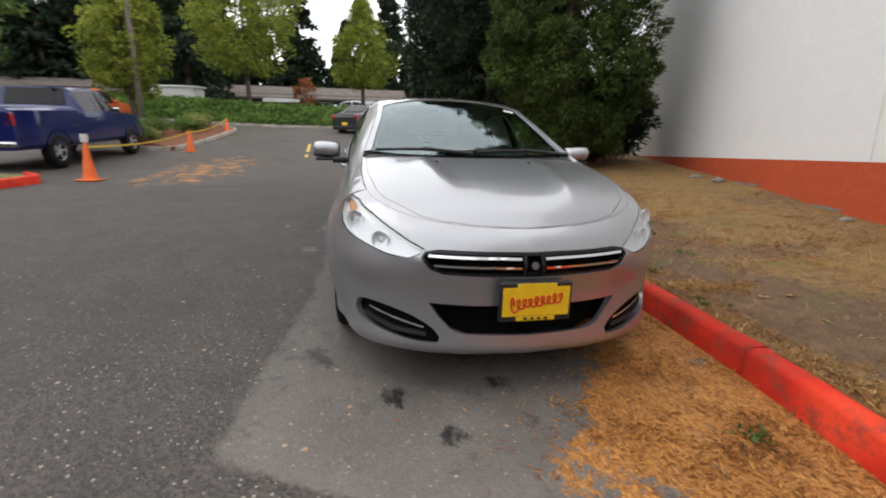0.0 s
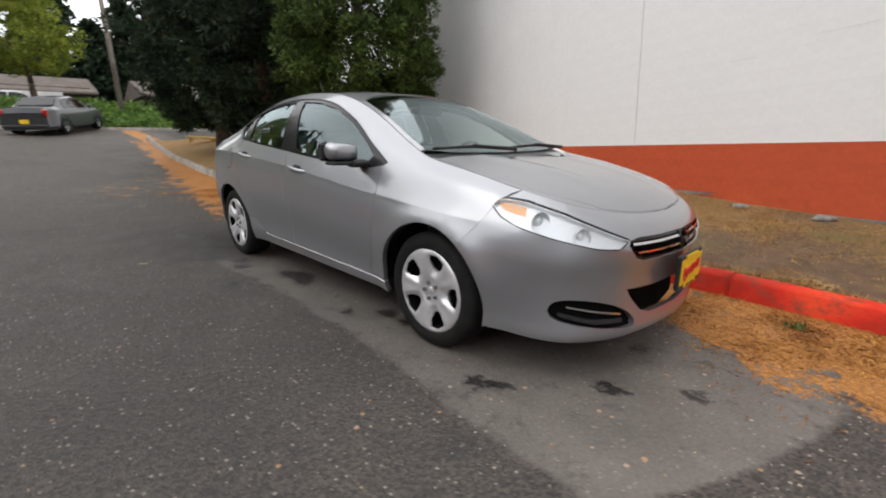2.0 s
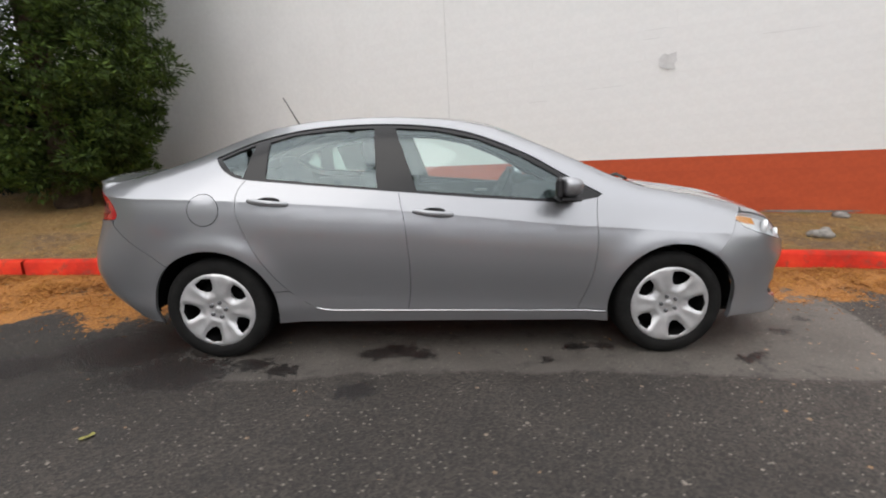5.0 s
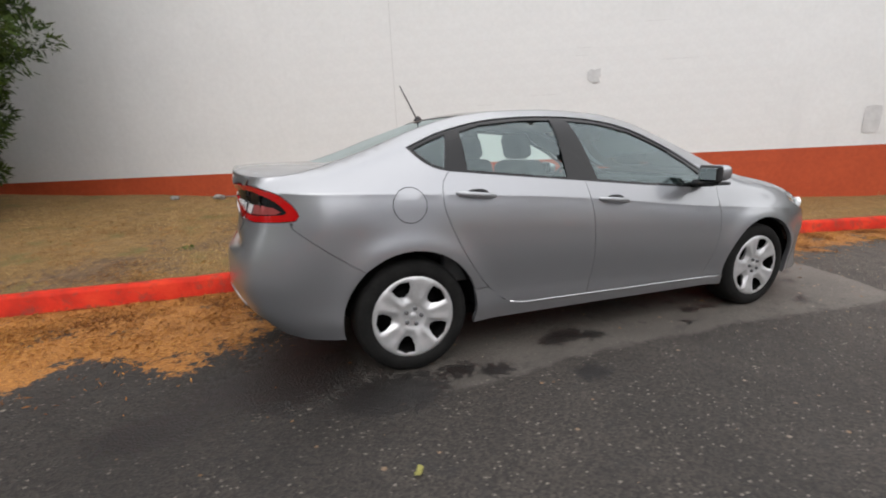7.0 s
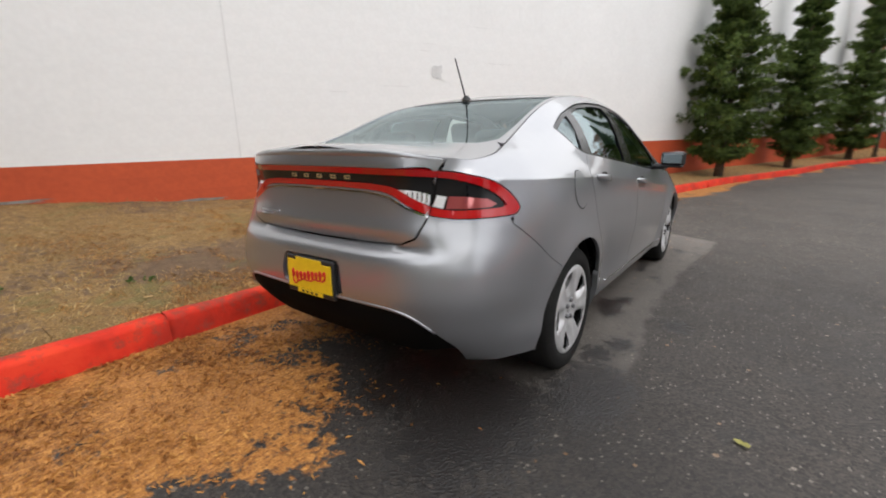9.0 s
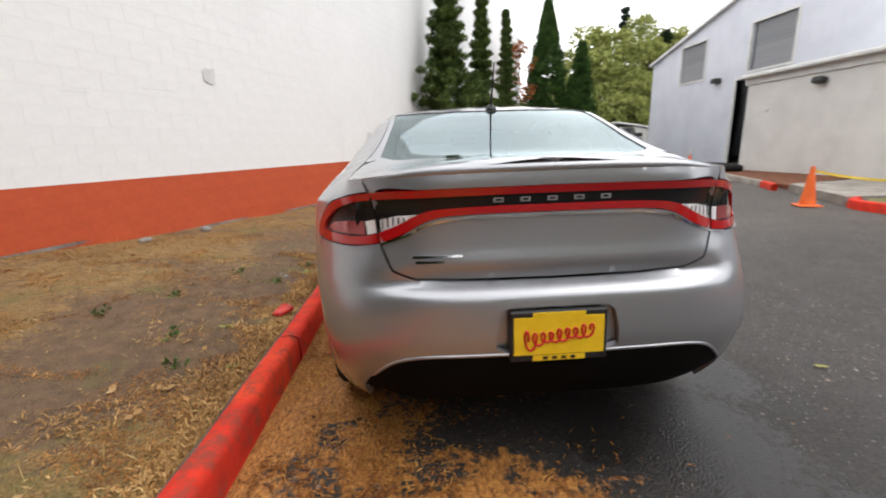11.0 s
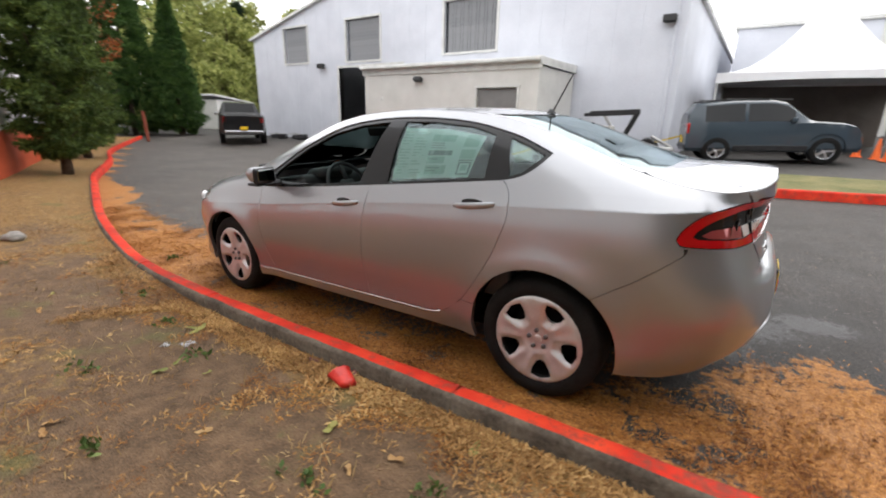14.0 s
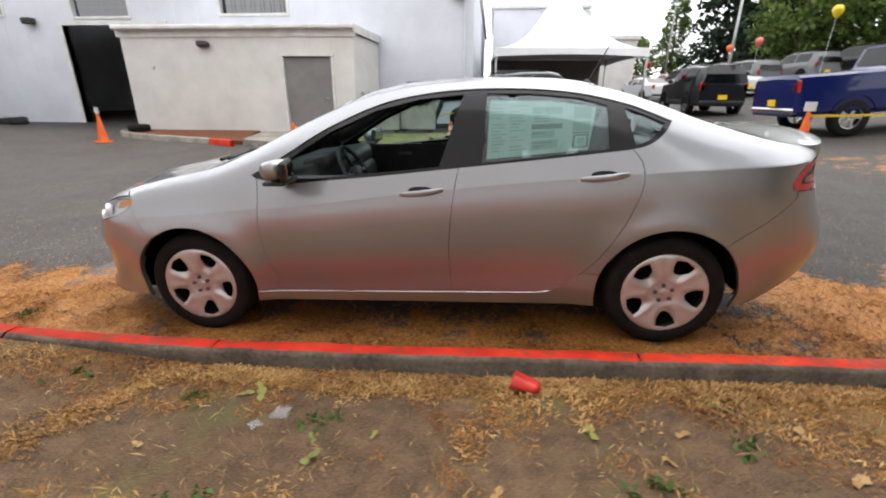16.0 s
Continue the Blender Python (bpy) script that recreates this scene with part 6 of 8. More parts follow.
for x in (-WHEEL_X, WHEEL_X):
    for s in (-1, 1):
        wheel_thing(x, s * 0.757, s, 45 if s > 0 else 39 if x < 0 else 1)
        liner = bmesh.new()
        lathe(liner, [(ARCH_R + 0.02, -0.14 if s > 0 else 0.14), (ARCH_R + 0.006, 0.095 * s)], 40, "Y", (x, s * 0.74, WHEEL_Z))
        bmesh.ops.delete(liner, geom=[v for v in liner.verts if v.co.z < 0.30], context="VERTS")
        part("wheel_arch_liner", liner, INNER_BLACK, car, smooth=True)

# underside and cabin
part("underbody", boxes(((3.5, 1.30, 0.10), (0.2, 0, 0.24)), ((3.2, 1.35, 0.10), (-0.1, 0, 0.33)), ((0.6, 1.24, 0.15), (-1.82, 0, 0.415)), bevel=0.03), INNER_BLACK, car)
part("engine_bay", boxes(((0.75, 1.05, 0.36), (1.52, 0, 0.50)), bevel=0.05), INNER_BLACK, car)
part("boot_box", boxes(((0.75, 1.05, 0.5), (-1.62, 0, 0.62)), bevel=0.05), INNER_BLACK, car)
part("parcel_shelf", boxes(((0.52, 1.2, 0.03), (-1.48, 0, 1.02)), bevel=0.01), CABIN, car)


def cabin_seat(x, y, width=0.52):
    b = bmesh.new()
    box(b, (0.52, width, 0.16), (x, y, 0.56), (0, -6, 0), bevel=0.05, segments=2)
    st = part("seat", b, CABIN, car, smooth=True)
    b = bmesh.new()
    box(b, (0.15, width * 0.95, 0.60), (x - 0.31, y, 0.84), (0, -18, 0), bevel=0.055, segments=2)
    part("backrest", b, CABIN, st, smooth=True)
    b = bmesh.new()
    box(b, (0.10, 0.26, 0.17), (x - 0.40, y, 1.22 if x > -0.5 else 1.13), (0, -14, 0), bevel=0.04, segments=2)
    part("headrest", b, CABIN, st, smooth=True)


for y in (-0.36, 0.36):
    cabin_seat(-0.05, y)
    cabin_seat(-0.86, y, 0.6)
bm = bmesh.new()
box(bm, (0.50, 1.32, 0.16), (0.86, 0, 0.89), (0, 7, 0), bevel=0.06, segments=2)
box(bm, (0.28, 1.30, 0.26), (0.72, 0, 0.74), bevel=0.06, segments=2)
part("dashboard", bm, CABIN_HARD, car, smooth=True)
part("binnacle", box(bmesh.new(), (0.20, 0.34, 0.09), (0.66, 0.36, 0.99), (0, 10, 0), bevel=0.04, segments=2), CABIN_HARD, car, smooth=True)
wheel_m = pose(0.46, 0.36, 0.90, 0, -62, 0)
bm = bmesh.new()
lathe(bm, [(0.185 + 0.016 * math.cos(a), 0.016 * math.sin(a)) for a in np.linspace(0, 2 * math.pi, 9)], 36, "Z")
box(bm, (0.10, 0.13, 0.035), (0, 0, 0.0), bevel=0.012)
for a in (0, 180, 270):
    box(bm, (0.13, 0.035, 0.018), (0.11 * math.cos(radians(a + 90)), 0.11 * math.sin(radians(a + 90)), 0), (0, 0, a + 90))
bm.transform(wheel_m)
part("steering_wheel", bm, CABIN_HARD, car, smooth=True)
part("cabin_mirror", box(bmesh.new(), (0.03, 0.24, 0.07), (0.45, 0, 1.30), (0, 15, 0), bevel=0.012), SATIN_BLACK, car)
for s in (-1, 1):
    dt = part("door_lining", boxes(((1.05, 0.04, 0.52), (0.30, s * 0.765, 0.70)), bevel=0.012), CABIN_HARD, car)
    part("door_lining", boxes(((0.95, 0.04, 0.56), (-0.68, s * 0.765, 0.74)), bevel=0.012), CABIN_HARD, car)
    part("inner_handle", boxes(((0.12, 0.02, 0.025), (0.35, s * 0.738, 0.88)), bevel=0.006), METAL_GREY, dt)
roof_lining = mirrored_y([(0.30, 0.0), (0.34, 0.40), (0.2, 0.50), (-0.86, 0.50), (-0.96, 0.40), (-1.02, 0.0)])
skin("roof_lining", roof_lining, top_points, varied("pale_roof_lining", (0.26, 0.25, 0.24), (0.34, 0.33, 0.31), 0.95), car, out=-0.035, depth=0, step=0.08)

# ---- mirrors, wipers, aerial, stickers ----
for s in (-1, 1):
    bm = bmesh.new()
    prof = []
    for k in range(9):
        t = k / 8
        c = Vector((0.69 + 0.01 * t - 0.01, s * (0.865 + 0.175 * t), 1.018 + 0.014 * t))
        hh, dd = 0.050 * (0.80 + 0.30 * math.sin(math.pi * (0.25 + 0.6 * t))) * (1 if k < 8 else 0.62), 0.075 * (1 if k < 8 else 0.55) * (0.75 + 0.3 * math.sin(math.pi * (0.2 + 0.6 * t)))
        prof.append([bm.verts.new((c.x + dd * (math.cos(a) if math.cos(a) > 0 else 0.42 * math.cos(a)), c.y, c.z + hh * (abs(math.sin(a)) ** 0.75) * (1 if math.sin(a) > 0 else -1))) for a in np.linspace(0, 2 * math.pi, 20, endpoint=False)])
    for p, q in zip(prof, prof[1:]):
        for k in range(20):
            bm.faces.new((p[k], p[(k + 1) % 20], q[(k + 1) % 20], q[k]))
    bm.faces.new(prof[0])
    bm.faces.new(prof[-1])
    mr = part("side_mirror", bm, SILVER, car, "silver door mirror on a black foot", True)
    part("mirror_foot", boxes(((0.13, 0.10, 0.045), (0.72, s * 0.855, 0.958), (0, 0, 12 * s)), bevel=0.015), SATIN_BLACK, mr)
    part("mirror_base", boxes(((0.12, 0.17, 0.020), (0.70, s * 0.94, 0.962)), bevel=0.008), SATIN_BLACK, mr)
    part("mirror_rim", boxes(((0.034, 0.192, 0.104), (0.650, s * 0.955, 1.025), (0, 0, 13 * s)), bevel=0.012), SATIN_BLACK, mr)
    part("mirror_glass", boxes(((0.006, 0.150, 0.076), (0.630, s * 0.953, 1.024), (0, 0, 13 * s)), bevel=0.002), MIRROR, mr)
for y0, y1, x0, x1 in ((-0.62, -0.06, 1.135, 1.225), (0.02, 0.60, 1.205, 1.155)):
    a, b = [Vector(top_points(np.array(x), np.array(y))) for x, y in ((x0, y0), (x1, y1))]
    wp = tube("wiper", smooth_path([a + Vector((0, 0, 0.014)), (a + b) / 2 + Vector((0.005, 0, 0.026)), b + Vector((0.02, 0, 0.012))], 0.05), 0.009, SATIN_BLACK, car)
    part("wiper_arm", cyl(bmesh.new(), 0.008, 0.012, (a + b) / 2 + Vector((0.005, 0, 0.034)), b + Vector((0.05, 0.03, 0.012)), 8), SATIN_BLACK, wp)
for s in (-1, 1):
    c = top_points(np.array(1.42), np.array(0.28 * s))
    part("washer_jet", box(bmesh.new(), (0.022, 0.014, 0.008), (c[0], c[1], c[2] + 0.003), bevel=0.002), SATIN_BLACK, hood)
ant = part("antenna", lathe(bmesh.new(), [(0.0, 0.03), (0.012, 0.028), (0.026, 0.012), (0.034, 0.0)], 16, "Z", (-1.02, 0.0, float(CZ(-1.02)) - 0.002)), SATIN_BLACK, car, smooth=True)
part("rod", cyl(bmesh.new(), 0.0055, 0.0035, (-1.02, 0, 1.40), (-1.145, 0, 1.63), 8), SATIN_BLACK, ant)
stk = [(-0.385, 1.050), (-0.90, 1.092), (-0.945, 1.30), (-0.72, 1.335), (-0.40, 1.345)]
sticker = skin("window_sticker", stk, side_points, PAPER, car, out=-0.018, depth=0, gap=0, step=0.06, label="pale green printed price sheet inside the rear window")


def on_sheet(name, a, b, c, d, ink, lift=0.0):
    """A printed shape on the price sheet: a to b along it, c to d down it."""
    spot = lambda i, j: (-0.39 - 0.52 * i - 0.03 * (1 - j) * i, (1.340 - 0.020 * i) * (1 - j) + (1.052 + 0.042 * i) * j)
    return skin(name, [spot(a, c), spot(b, c), spot(b, d), spot(a, d)], side_points, ink, sticker, out=-0.0165 + lift, depth=0, gap=0, grid=False)


FAINT_INK = shader("faint_green_ink", (0.56, 0.74, 0.67), 0.6)
rngs = random.Random(9)
for r in range(15):
    for c0, c1 in ((0.03, 0.19), (0.21, 0.38)):
        if rngs.random() < 0.8:
            on_sheet("print_bar", c0, c0 + (c1 - c0) * rngs.uniform(0.5, 1.0), 0.06 + 0.058 * r, 0.085 + 0.058 * r, FAINT_INK)
for c0, c1, v0, v1 in ((0.42, 0.70, 0.10, 0.24), (0.42, 0.64, 0.56, 0.70), (0.42, 0.68, 0.74, 0.92), (0.81, 0.975, 0.08, 0.34), (0.81, 0.975, 0.40, 0.60)):
    on_sheet("print_block", c0, c1, v0, v1, FAINT_INK)
for r in range(6):
    on_sheet("print_bar", 0.44, 0.44 + rngs.uniform(0.10, 0.22), (0.27, 0.32, 0.37, 0.60, 0.78, 0.84)[r], (0.285, 0.335, 0.385, 0.62, 0.80, 0.86)[r], INK, 0.0003)
on_sheet("print_block", 0.42, 0.71, 0.43, 0.53, INK)
on_sheet("print_bar", 0.81, 0.975, 0.62, 0.65, INK)
on_sheet("print_block", 0.82, 0.97, 0.67, 0.95, INK)
on_sheet("print_block", 0.84, 0.95, 0.70, 0.92, PAPER, 0.0003)
on_sheet("print_block", 0.86, 0.93, 0.74, 0.86, FAINT_INK, 0.0006)
skin("screen_sticker", [(0.42, 0.42), (0.42, 0.50), (0.46, 0.50), (0.46, 0.42)], top_points, shader("white_sticker", (0.75, 0.75, 0.75), 0.6), car, out=-0.003, depth=0, gap=0, grid=False)


# ---- vehicles standing about ----
CAR_GLASS = shader("dark_car_glass", (0.004, 0.005, 0.006), 0.05, 0.0, Specular_IOR_Level=0.3)
RIM = shader("bright_wheel_rim", (0.55, 0.55, 0.57), 0.3, 0.8)
TAIL_RED = shader("tail_lamp_red", (0.45, 0.015, 0.012), 0.15, 0.0, Coat_Weight=1.0)
LAMP_CLEAR = shader("lamp_clear", (0.6, 0.6, 0.62), 0.15, 0.4)
CAST = {}


def coat(color):
    if color not in CAST:
        CAST[color] = shader("vehicle_paint", color, 0.3, 0.0, Coat_Weight=0.7, Coat_Roughness=0.03, Specular_IOR_Level=0.2)
    return CAST[color]


SHAPES = {
    # x along the vehicle (front +), height of its upper outline, share of the width there
    "pickup": dict(L=5.8, W=2.0, top=[(-2.9, 1.30, 0.96), (-2.86, 1.38, 0.95), (-0.75, 1.38, 0.95), (-0.70, 1.42, 0.80), (-0.55, 1.88, 0.72), (0.5, 1.92, 0.72), (0.75, 1.84, 0.73), (1.35, 1.30, 0.86), (1.5, 1.27, 0.88), (2.6, 1.18, 0.86), (2.86, 1.02, 0.84), (2.9, 0.8, 0.84)], low=0.48, belt=1.26, axle=1.78, r=0.40, win=[(-0.5, 0.12), (0.18, 1.0)], wide=0.30),
    "suv": dict(L=4.1, W=1.8, top=[(-2.05, 1.05, 0.95), (-2.0, 1.40, 0.80), (-1.86, 1.64, 0.74), (-0.9, 1.70, 0.74), (0.0, 1.69, 0.74), (0.30, 1.62, 0.75), (0.86, 1.16, 0.86), (1.0, 1.12, 0.88), (1.6, 1.07, 0.87), (1.9, 0.99, 0.85), (2.0, 0.86, 0.82), (2.05, 0.6, 0.8)], low=0.32, belt=1.08, axle=1.26, r=0.36, win=[(-1.62, -0.66), (-0.58, 0.50)], wide=0.23),
    "sedan": dict(L=4.6, W=1.8, top=[(-2.3, 0.85, 0.9), (-2.2, 1.04, 0.86), (-1.5, 1.08, 0.84), (-0.8, 1.42, 0.68), (0.1, 1.45, 0.68), (0.35, 1.40, 0.69), (1.05, 1.02, 0.84), (1.9, 0.88, 0.84), (2.2, 0.74, 0.8), (2.3, 0.5, 0.76)], low=0.24, belt=0.95, axle=1.35, r=0.32, win=[(-1.15, -0.35), (-0.27, 0.72)], wide=0.22),
}


def build_vehicle(name, kind, color, label, trim=None):
    """A vehicle with lofted body, wheels, panes and lamps, at the origin, front along +x."""
    k = SHAPES[kind]
    paintm = coat(color)
    v = thing(name, label, name.replace("_", " "))
    hw = k["W"] / 2
    tops = k["top"]
    xs = sorted({*np.linspace(-k["L"] / 2, k["L"] / 2, 44), *(p[0] for p in tops)})
    zc = lambda x: float(np.interp(x, [p[0] for p in tops], [p[1] for p in tops]))
    sh = lambda x: float(np.interp(x, [p[0] for p in tops], [p[2] for p in tops]))
    bm = bmesh.new()
    rings = []

    def section(x):
        end = 1 - 0.16 * smoothstep(0.72, 1.0, abs(x) / (k["L"] / 2)) ** 1.5
        z = zc(x)
        b = min(k["belt"], z - 0.04)
        w = hw * end
        pts = [(w * 0.92, k["low"]), (w, k["low"] + 0.10), (w, (k["low"] + b) / 2 + 0.1), (w * 0.985, b), (hw * sh(x) * end + 0.03, z - 0.05), (hw * sh(x) * end - 0.06, z), (0.0, z + 0.02)]
        return pts

    for x in xs:
        s = section(x)
        full = [(-y, z) for y, z in s] + [(y, z) for y, z in s[:-1][::-1]]
        rings.append([bm.verts.new((x, y, z)) for y, z in full])
    for a, b in zip(rings, rings[1:]):
        for i in range(len(a) - 1):
            bm.faces.new((a[i], b[i], b[i + 1], a[i + 1]))
        bm.faces.new((a[-1], b[-1], b[0], a[0]))
    bm.faces.new(rings[0])
    bm.faces.new(rings[-1])
    bmesh.ops.remove_doubles(bm, verts=bm.verts, dist=1e-4)
    body = part("body", bm, paintm, v, smooth=False)
    for p in body.data.polygons:
        p.use_smooth = True
    body.data.set_sharp_from_angle(angle=radians(24))

    def pane(x0, x1, s, z_lo=0.05, z_hi=0.10):
        q = []
        n = 6
        for i in range(n + 1):
            x = x0 + (x1 - x0) * i / n
            sec = section(x)
            (ya, za), (yb, zb) = sec[3], sec[4]
            q.append((x, za, zb, ya, yb))
        vs = []
        for x, za, zb, ya, yb in q:
            for f in (0.10, 0.93):
                vs.append((x, s * (ya + (yb - ya) * f + 0.008), za + (zb - za) * f))
        fs = [(2 * i, 2 * i + 2, 2 * i + 3, 2 * i + 1) for i in range(n)]
        part("side_window", mesh_of("side_window", vs, fs if s < 0 else [f[::-1] for f in fs], CAR_GLASS, True), CAR_GLASS, body)

    for a, b in k["win"]:
        for s in (-1, 1):
            pane(a, b, s)
    # screens
    for i in range(len(tops) - 1):
        (xa, za, sa), (xb, zb, sb) = tops[i], tops[i + 1]
        if abs(zb - za) > 0.3 and min(za, zb) > k["belt"] - 0.12:
            vs = []
            for f in (0.08, 0.92):
                x, z = xa + (xb - xa) * f, za + (zb - za) * f
                hy = hw * (sa + (sb - sa) * f) - 0.10
                n = Vector((-(zb - za), 0, xb - xa)).normalized() * 0.022
                vs += [(x + n.x, -hy, z + n.z + 0.006), (x + n.x, hy, z + n.z + 0.006)]
            part("screen", mesh_of("screen", vs, [(0, 1, 3, 2)], CAR_GLASS), CAR_GLASS, body)
    for x in (-k["axle"], k["axle"]):
        for s in (-1, 1):
            y = s * (hw - 0.10)
            w = part("wheel", lathe(bmesh.new(), [(0.6 * k["r"], -0.1), (0.93 * k["r"], -0.115), (k["r"], -0.08), (k["r"], 0.08), (0.93 * k["r"], 0.115), (0.6 * k["r"], 0.1), (0.6 * k["r"], -0.1)], 28, "Y", (x, y, k["r"])), TYRE, v, smooth=True)
            bm = lathe(bmesh.new(), [(0.0, s * 0.06), (0.12 * k["r"], s * 0.075), (0.15 * k["r"], s * 0.05)], 20, "Y", (x, y, k["r"]))
            for q in range(5):
                a = 2 * math.pi * q / 5
                box(bm, (0.5 * k["r"], 0.03, 0.13 * k["r"]), (x + 0.36 * k["r"] * math.cos(a), y + s * 0.065, k["r"] + 0.36 * k["r"] * math.sin(a)), (0, -math.degrees(a), 0))
            lathe(bm, [(0.56 * k["r"], s * 0.05), (0.56 * k["r"], s * 0.085), (0.64 * k["r"], s * 0.095), (0.66 * k["r"], s * 0.06)], 24, "Y", (x, y, k["r"]))
            part("rim", bm, RIM, w)
            bm = bmesh.new()
            lathe(bm, [(k["r"] * 1.17, -0.03), (k["r"] * 1.17, 0.016), (0.0, 0.016)], 28, "Y", (x, s * hw - s * 0.012, k["r"] + 0.02))
            bmesh.ops.delete(bm, geom=[q for q in bm.verts if q.co.z < k["low"] - 0.02], context="VERTS")
            part("wheel_arch", bm, INNER_BLACK, body)
    rear, front = -k["L"] / 2, k["L"] / 2
    if kind == "suv":
        for s in (-1, 1):
            part("sill_cladding", box(bmesh.new(), (k["L"] * 0.42, 0.03, 0.15), (0, s * (hw + 0.004), k["low"] + 0.10), bevel=0.01), SATIN_BLACK, body)
            part("roof_rail", box(bmesh.new(), (1.7, 0.035, 0.035), (-0.95, s * hw * 0.64, 1.72), bevel=0.01), SATIN_BLACK, body)
    zl = k["belt"] - 0.12
    for s in (-1, 1):
        part("tail_lamp", box(bmesh.new(), (0.10, 0.17, 0.30), (rear + 0.05, s * (hw * 0.84 - 0.07), zl), bevel=0.03), TAIL_RED, body)
        part("head_lamp", box(bmesh.new(), (0.16, 0.30, 0.16), (front - 0.09, s * (hw * 0.84 - 0.16), zl - 0.22), bevel=0.04), LAMP_CLEAR, body)
        part("mirror", box(bmesh.new(), (0.10, 0.18, 0.14), (k["win"][-1][1] - 0.05, s * (hw + 0.08), k["belt"] + 0.08), bevel=0.03), trim or paintm, body)
    part("rear_bumper", box(bmesh.new(), (0.14, k["W"] * 0.84, 0.15), (rear + 0.035, 0, k["low"] + 0.12), bevel=0.04), trim or SATIN_BLACK, body)
    part("front_bumper", box(bmesh.new(), (0.14, k["W"] * 0.80, 0.22), (front - 0.01, 0, k["low"] + 0.14), bevel=0.05), trim or SATIN_BLACK, body)
    part("plate_bar", box(bmesh.new(), (0.02, 0.30, 0.15), (rear - 0.02, 0, k["low"] + 0.30), bevel=0.003), YELLOW, body)
    return v


def stand(v, x, y, turn, dz=0.0):
    f = Vector((math.cos(radians(turn)), math.sin(radians(turn))))
    za, zb = ground_z(x + f.x * 1.4, y + f.y * 1.4), ground_z(x - f.x * 1.4, y - f.y * 1.4)
    v.matrix_world = Matrix.Translation((x, y, (za + zb) / 2 + dz)) @ pose(0, 0, 0, 0, 0, turn) @ pose(0, 0, 0, 0, -math.degrees(math.atan2(za - zb, 2.8)), 0)
    return v


CHROME_BAR = shader("chrome_bumper", (0.5, 0.5, 0.52), 0.2, 1.0)
blue = stand(build_vehicle("pickup_truck", "pickup", (0.004, 0.012, 0.095), "dark blue pickup truck with chrome bumpers parked behind tape", CHROME_BAR), -10.15, -8.9, 180)
stand(build_vehicle("orange_suv", "suv", (0.48, 0.10, 0.02), "orange SUV parked beyond the blue pickup truck"), -16.0, -11.3, 180, 0.1)
stand(build_vehicle("compact_suv", "suv", (0.045, 0.062, 0.078), "slate blue compact SUV parked before the white tent"), -2.15, -13.35, 194)
stand(build_vehicle("pickup_truck", "pickup", (0.008, 0.008, 0.009), "black pickup truck standing beside the service building", CHROME_BAR), 20.0, -10.4, -28)
dark_suv = stand(build_vehicle("suv", "suv", (0.010, 0.010, 0.011), "black SUV with a yellow plate in the sales lot"), -8.4, -15.9, -92)
tagged(dark_suv, group="cars in the sales lot")
white_car = build_vehicle("sedan", "sedan", (0.62, 0.62, 0.62), "white sedan parked in a row of the sales lot")
tagged(white_car, group="cars in the sales lot")
stand(white_car, -13.4, -25.0, -80)
grey_suv = build_vehicle("suv", "suv", (0.16, 0.165, 0.17), "grey SUV parked in a row of the sales lot")
tagged(grey_suv, group="cars in the sales lot")
stand(grey_suv, -16.8, -33.0, -80)
red_car = build_vehicle("sedan", "sedan", (0.30, 0.022, 0.012), "dark red sedan parked in a row of the sales lot")
tagged(red_car, group="cars in the sales lot")
stand(red_car, -13.5, -40.0, -75)
rng = random.Random(3)
row_cars = [dark_suv, white_car, grey_suv, white_car, grey_suv, dark_suv, red_car]
for r, (x0, y0, n) in enumerate(((-10.5, -29, 6), (-11.5, -36, 9), (-12.0, -43, 10))):
    for i in range(n):
        src = row_cars[rng.randrange(len(row_cars))]
        c = copy_thing(src, Matrix())
        stand(c, x0 - 2.75 * i * 1.0 - 0.9 * r, y0 + 1.5 * i * 0.35, -80 + rng.uniform(-2, 2))
stand(build_vehicle("sedan", "sedan", (0.03, 0.032, 0.036), "dark grey sedan at the foot of the ivy bank"), -22.4, -0.4, 150)
stand(build_vehicle("sedan", "sedan", (0.6, 0.6, 0.6), "white sedan parked on the street above the bank"), -38.0, -1.2, 90, -0.35)

# ---- cones, tape, poles, balloons ----
ORANGE = varied("orange_cone_plastic", (0.72, 0.105, 0.010), (0.85, 0.16, 0.020), 0.5, 6, 40, 0.1, 0.002)
WHITE_CARD = varied("white_card", (0.62, 0.62, 0.60), (0.75, 0.75, 0.73), 0.7, 6, 40, 0.05)
TAPE = varied("yellow_caution_tape", (0.62, 0.42, 0.03), (0.78, 0.56, 0.05), 0.45, 9, 60, 0.1)


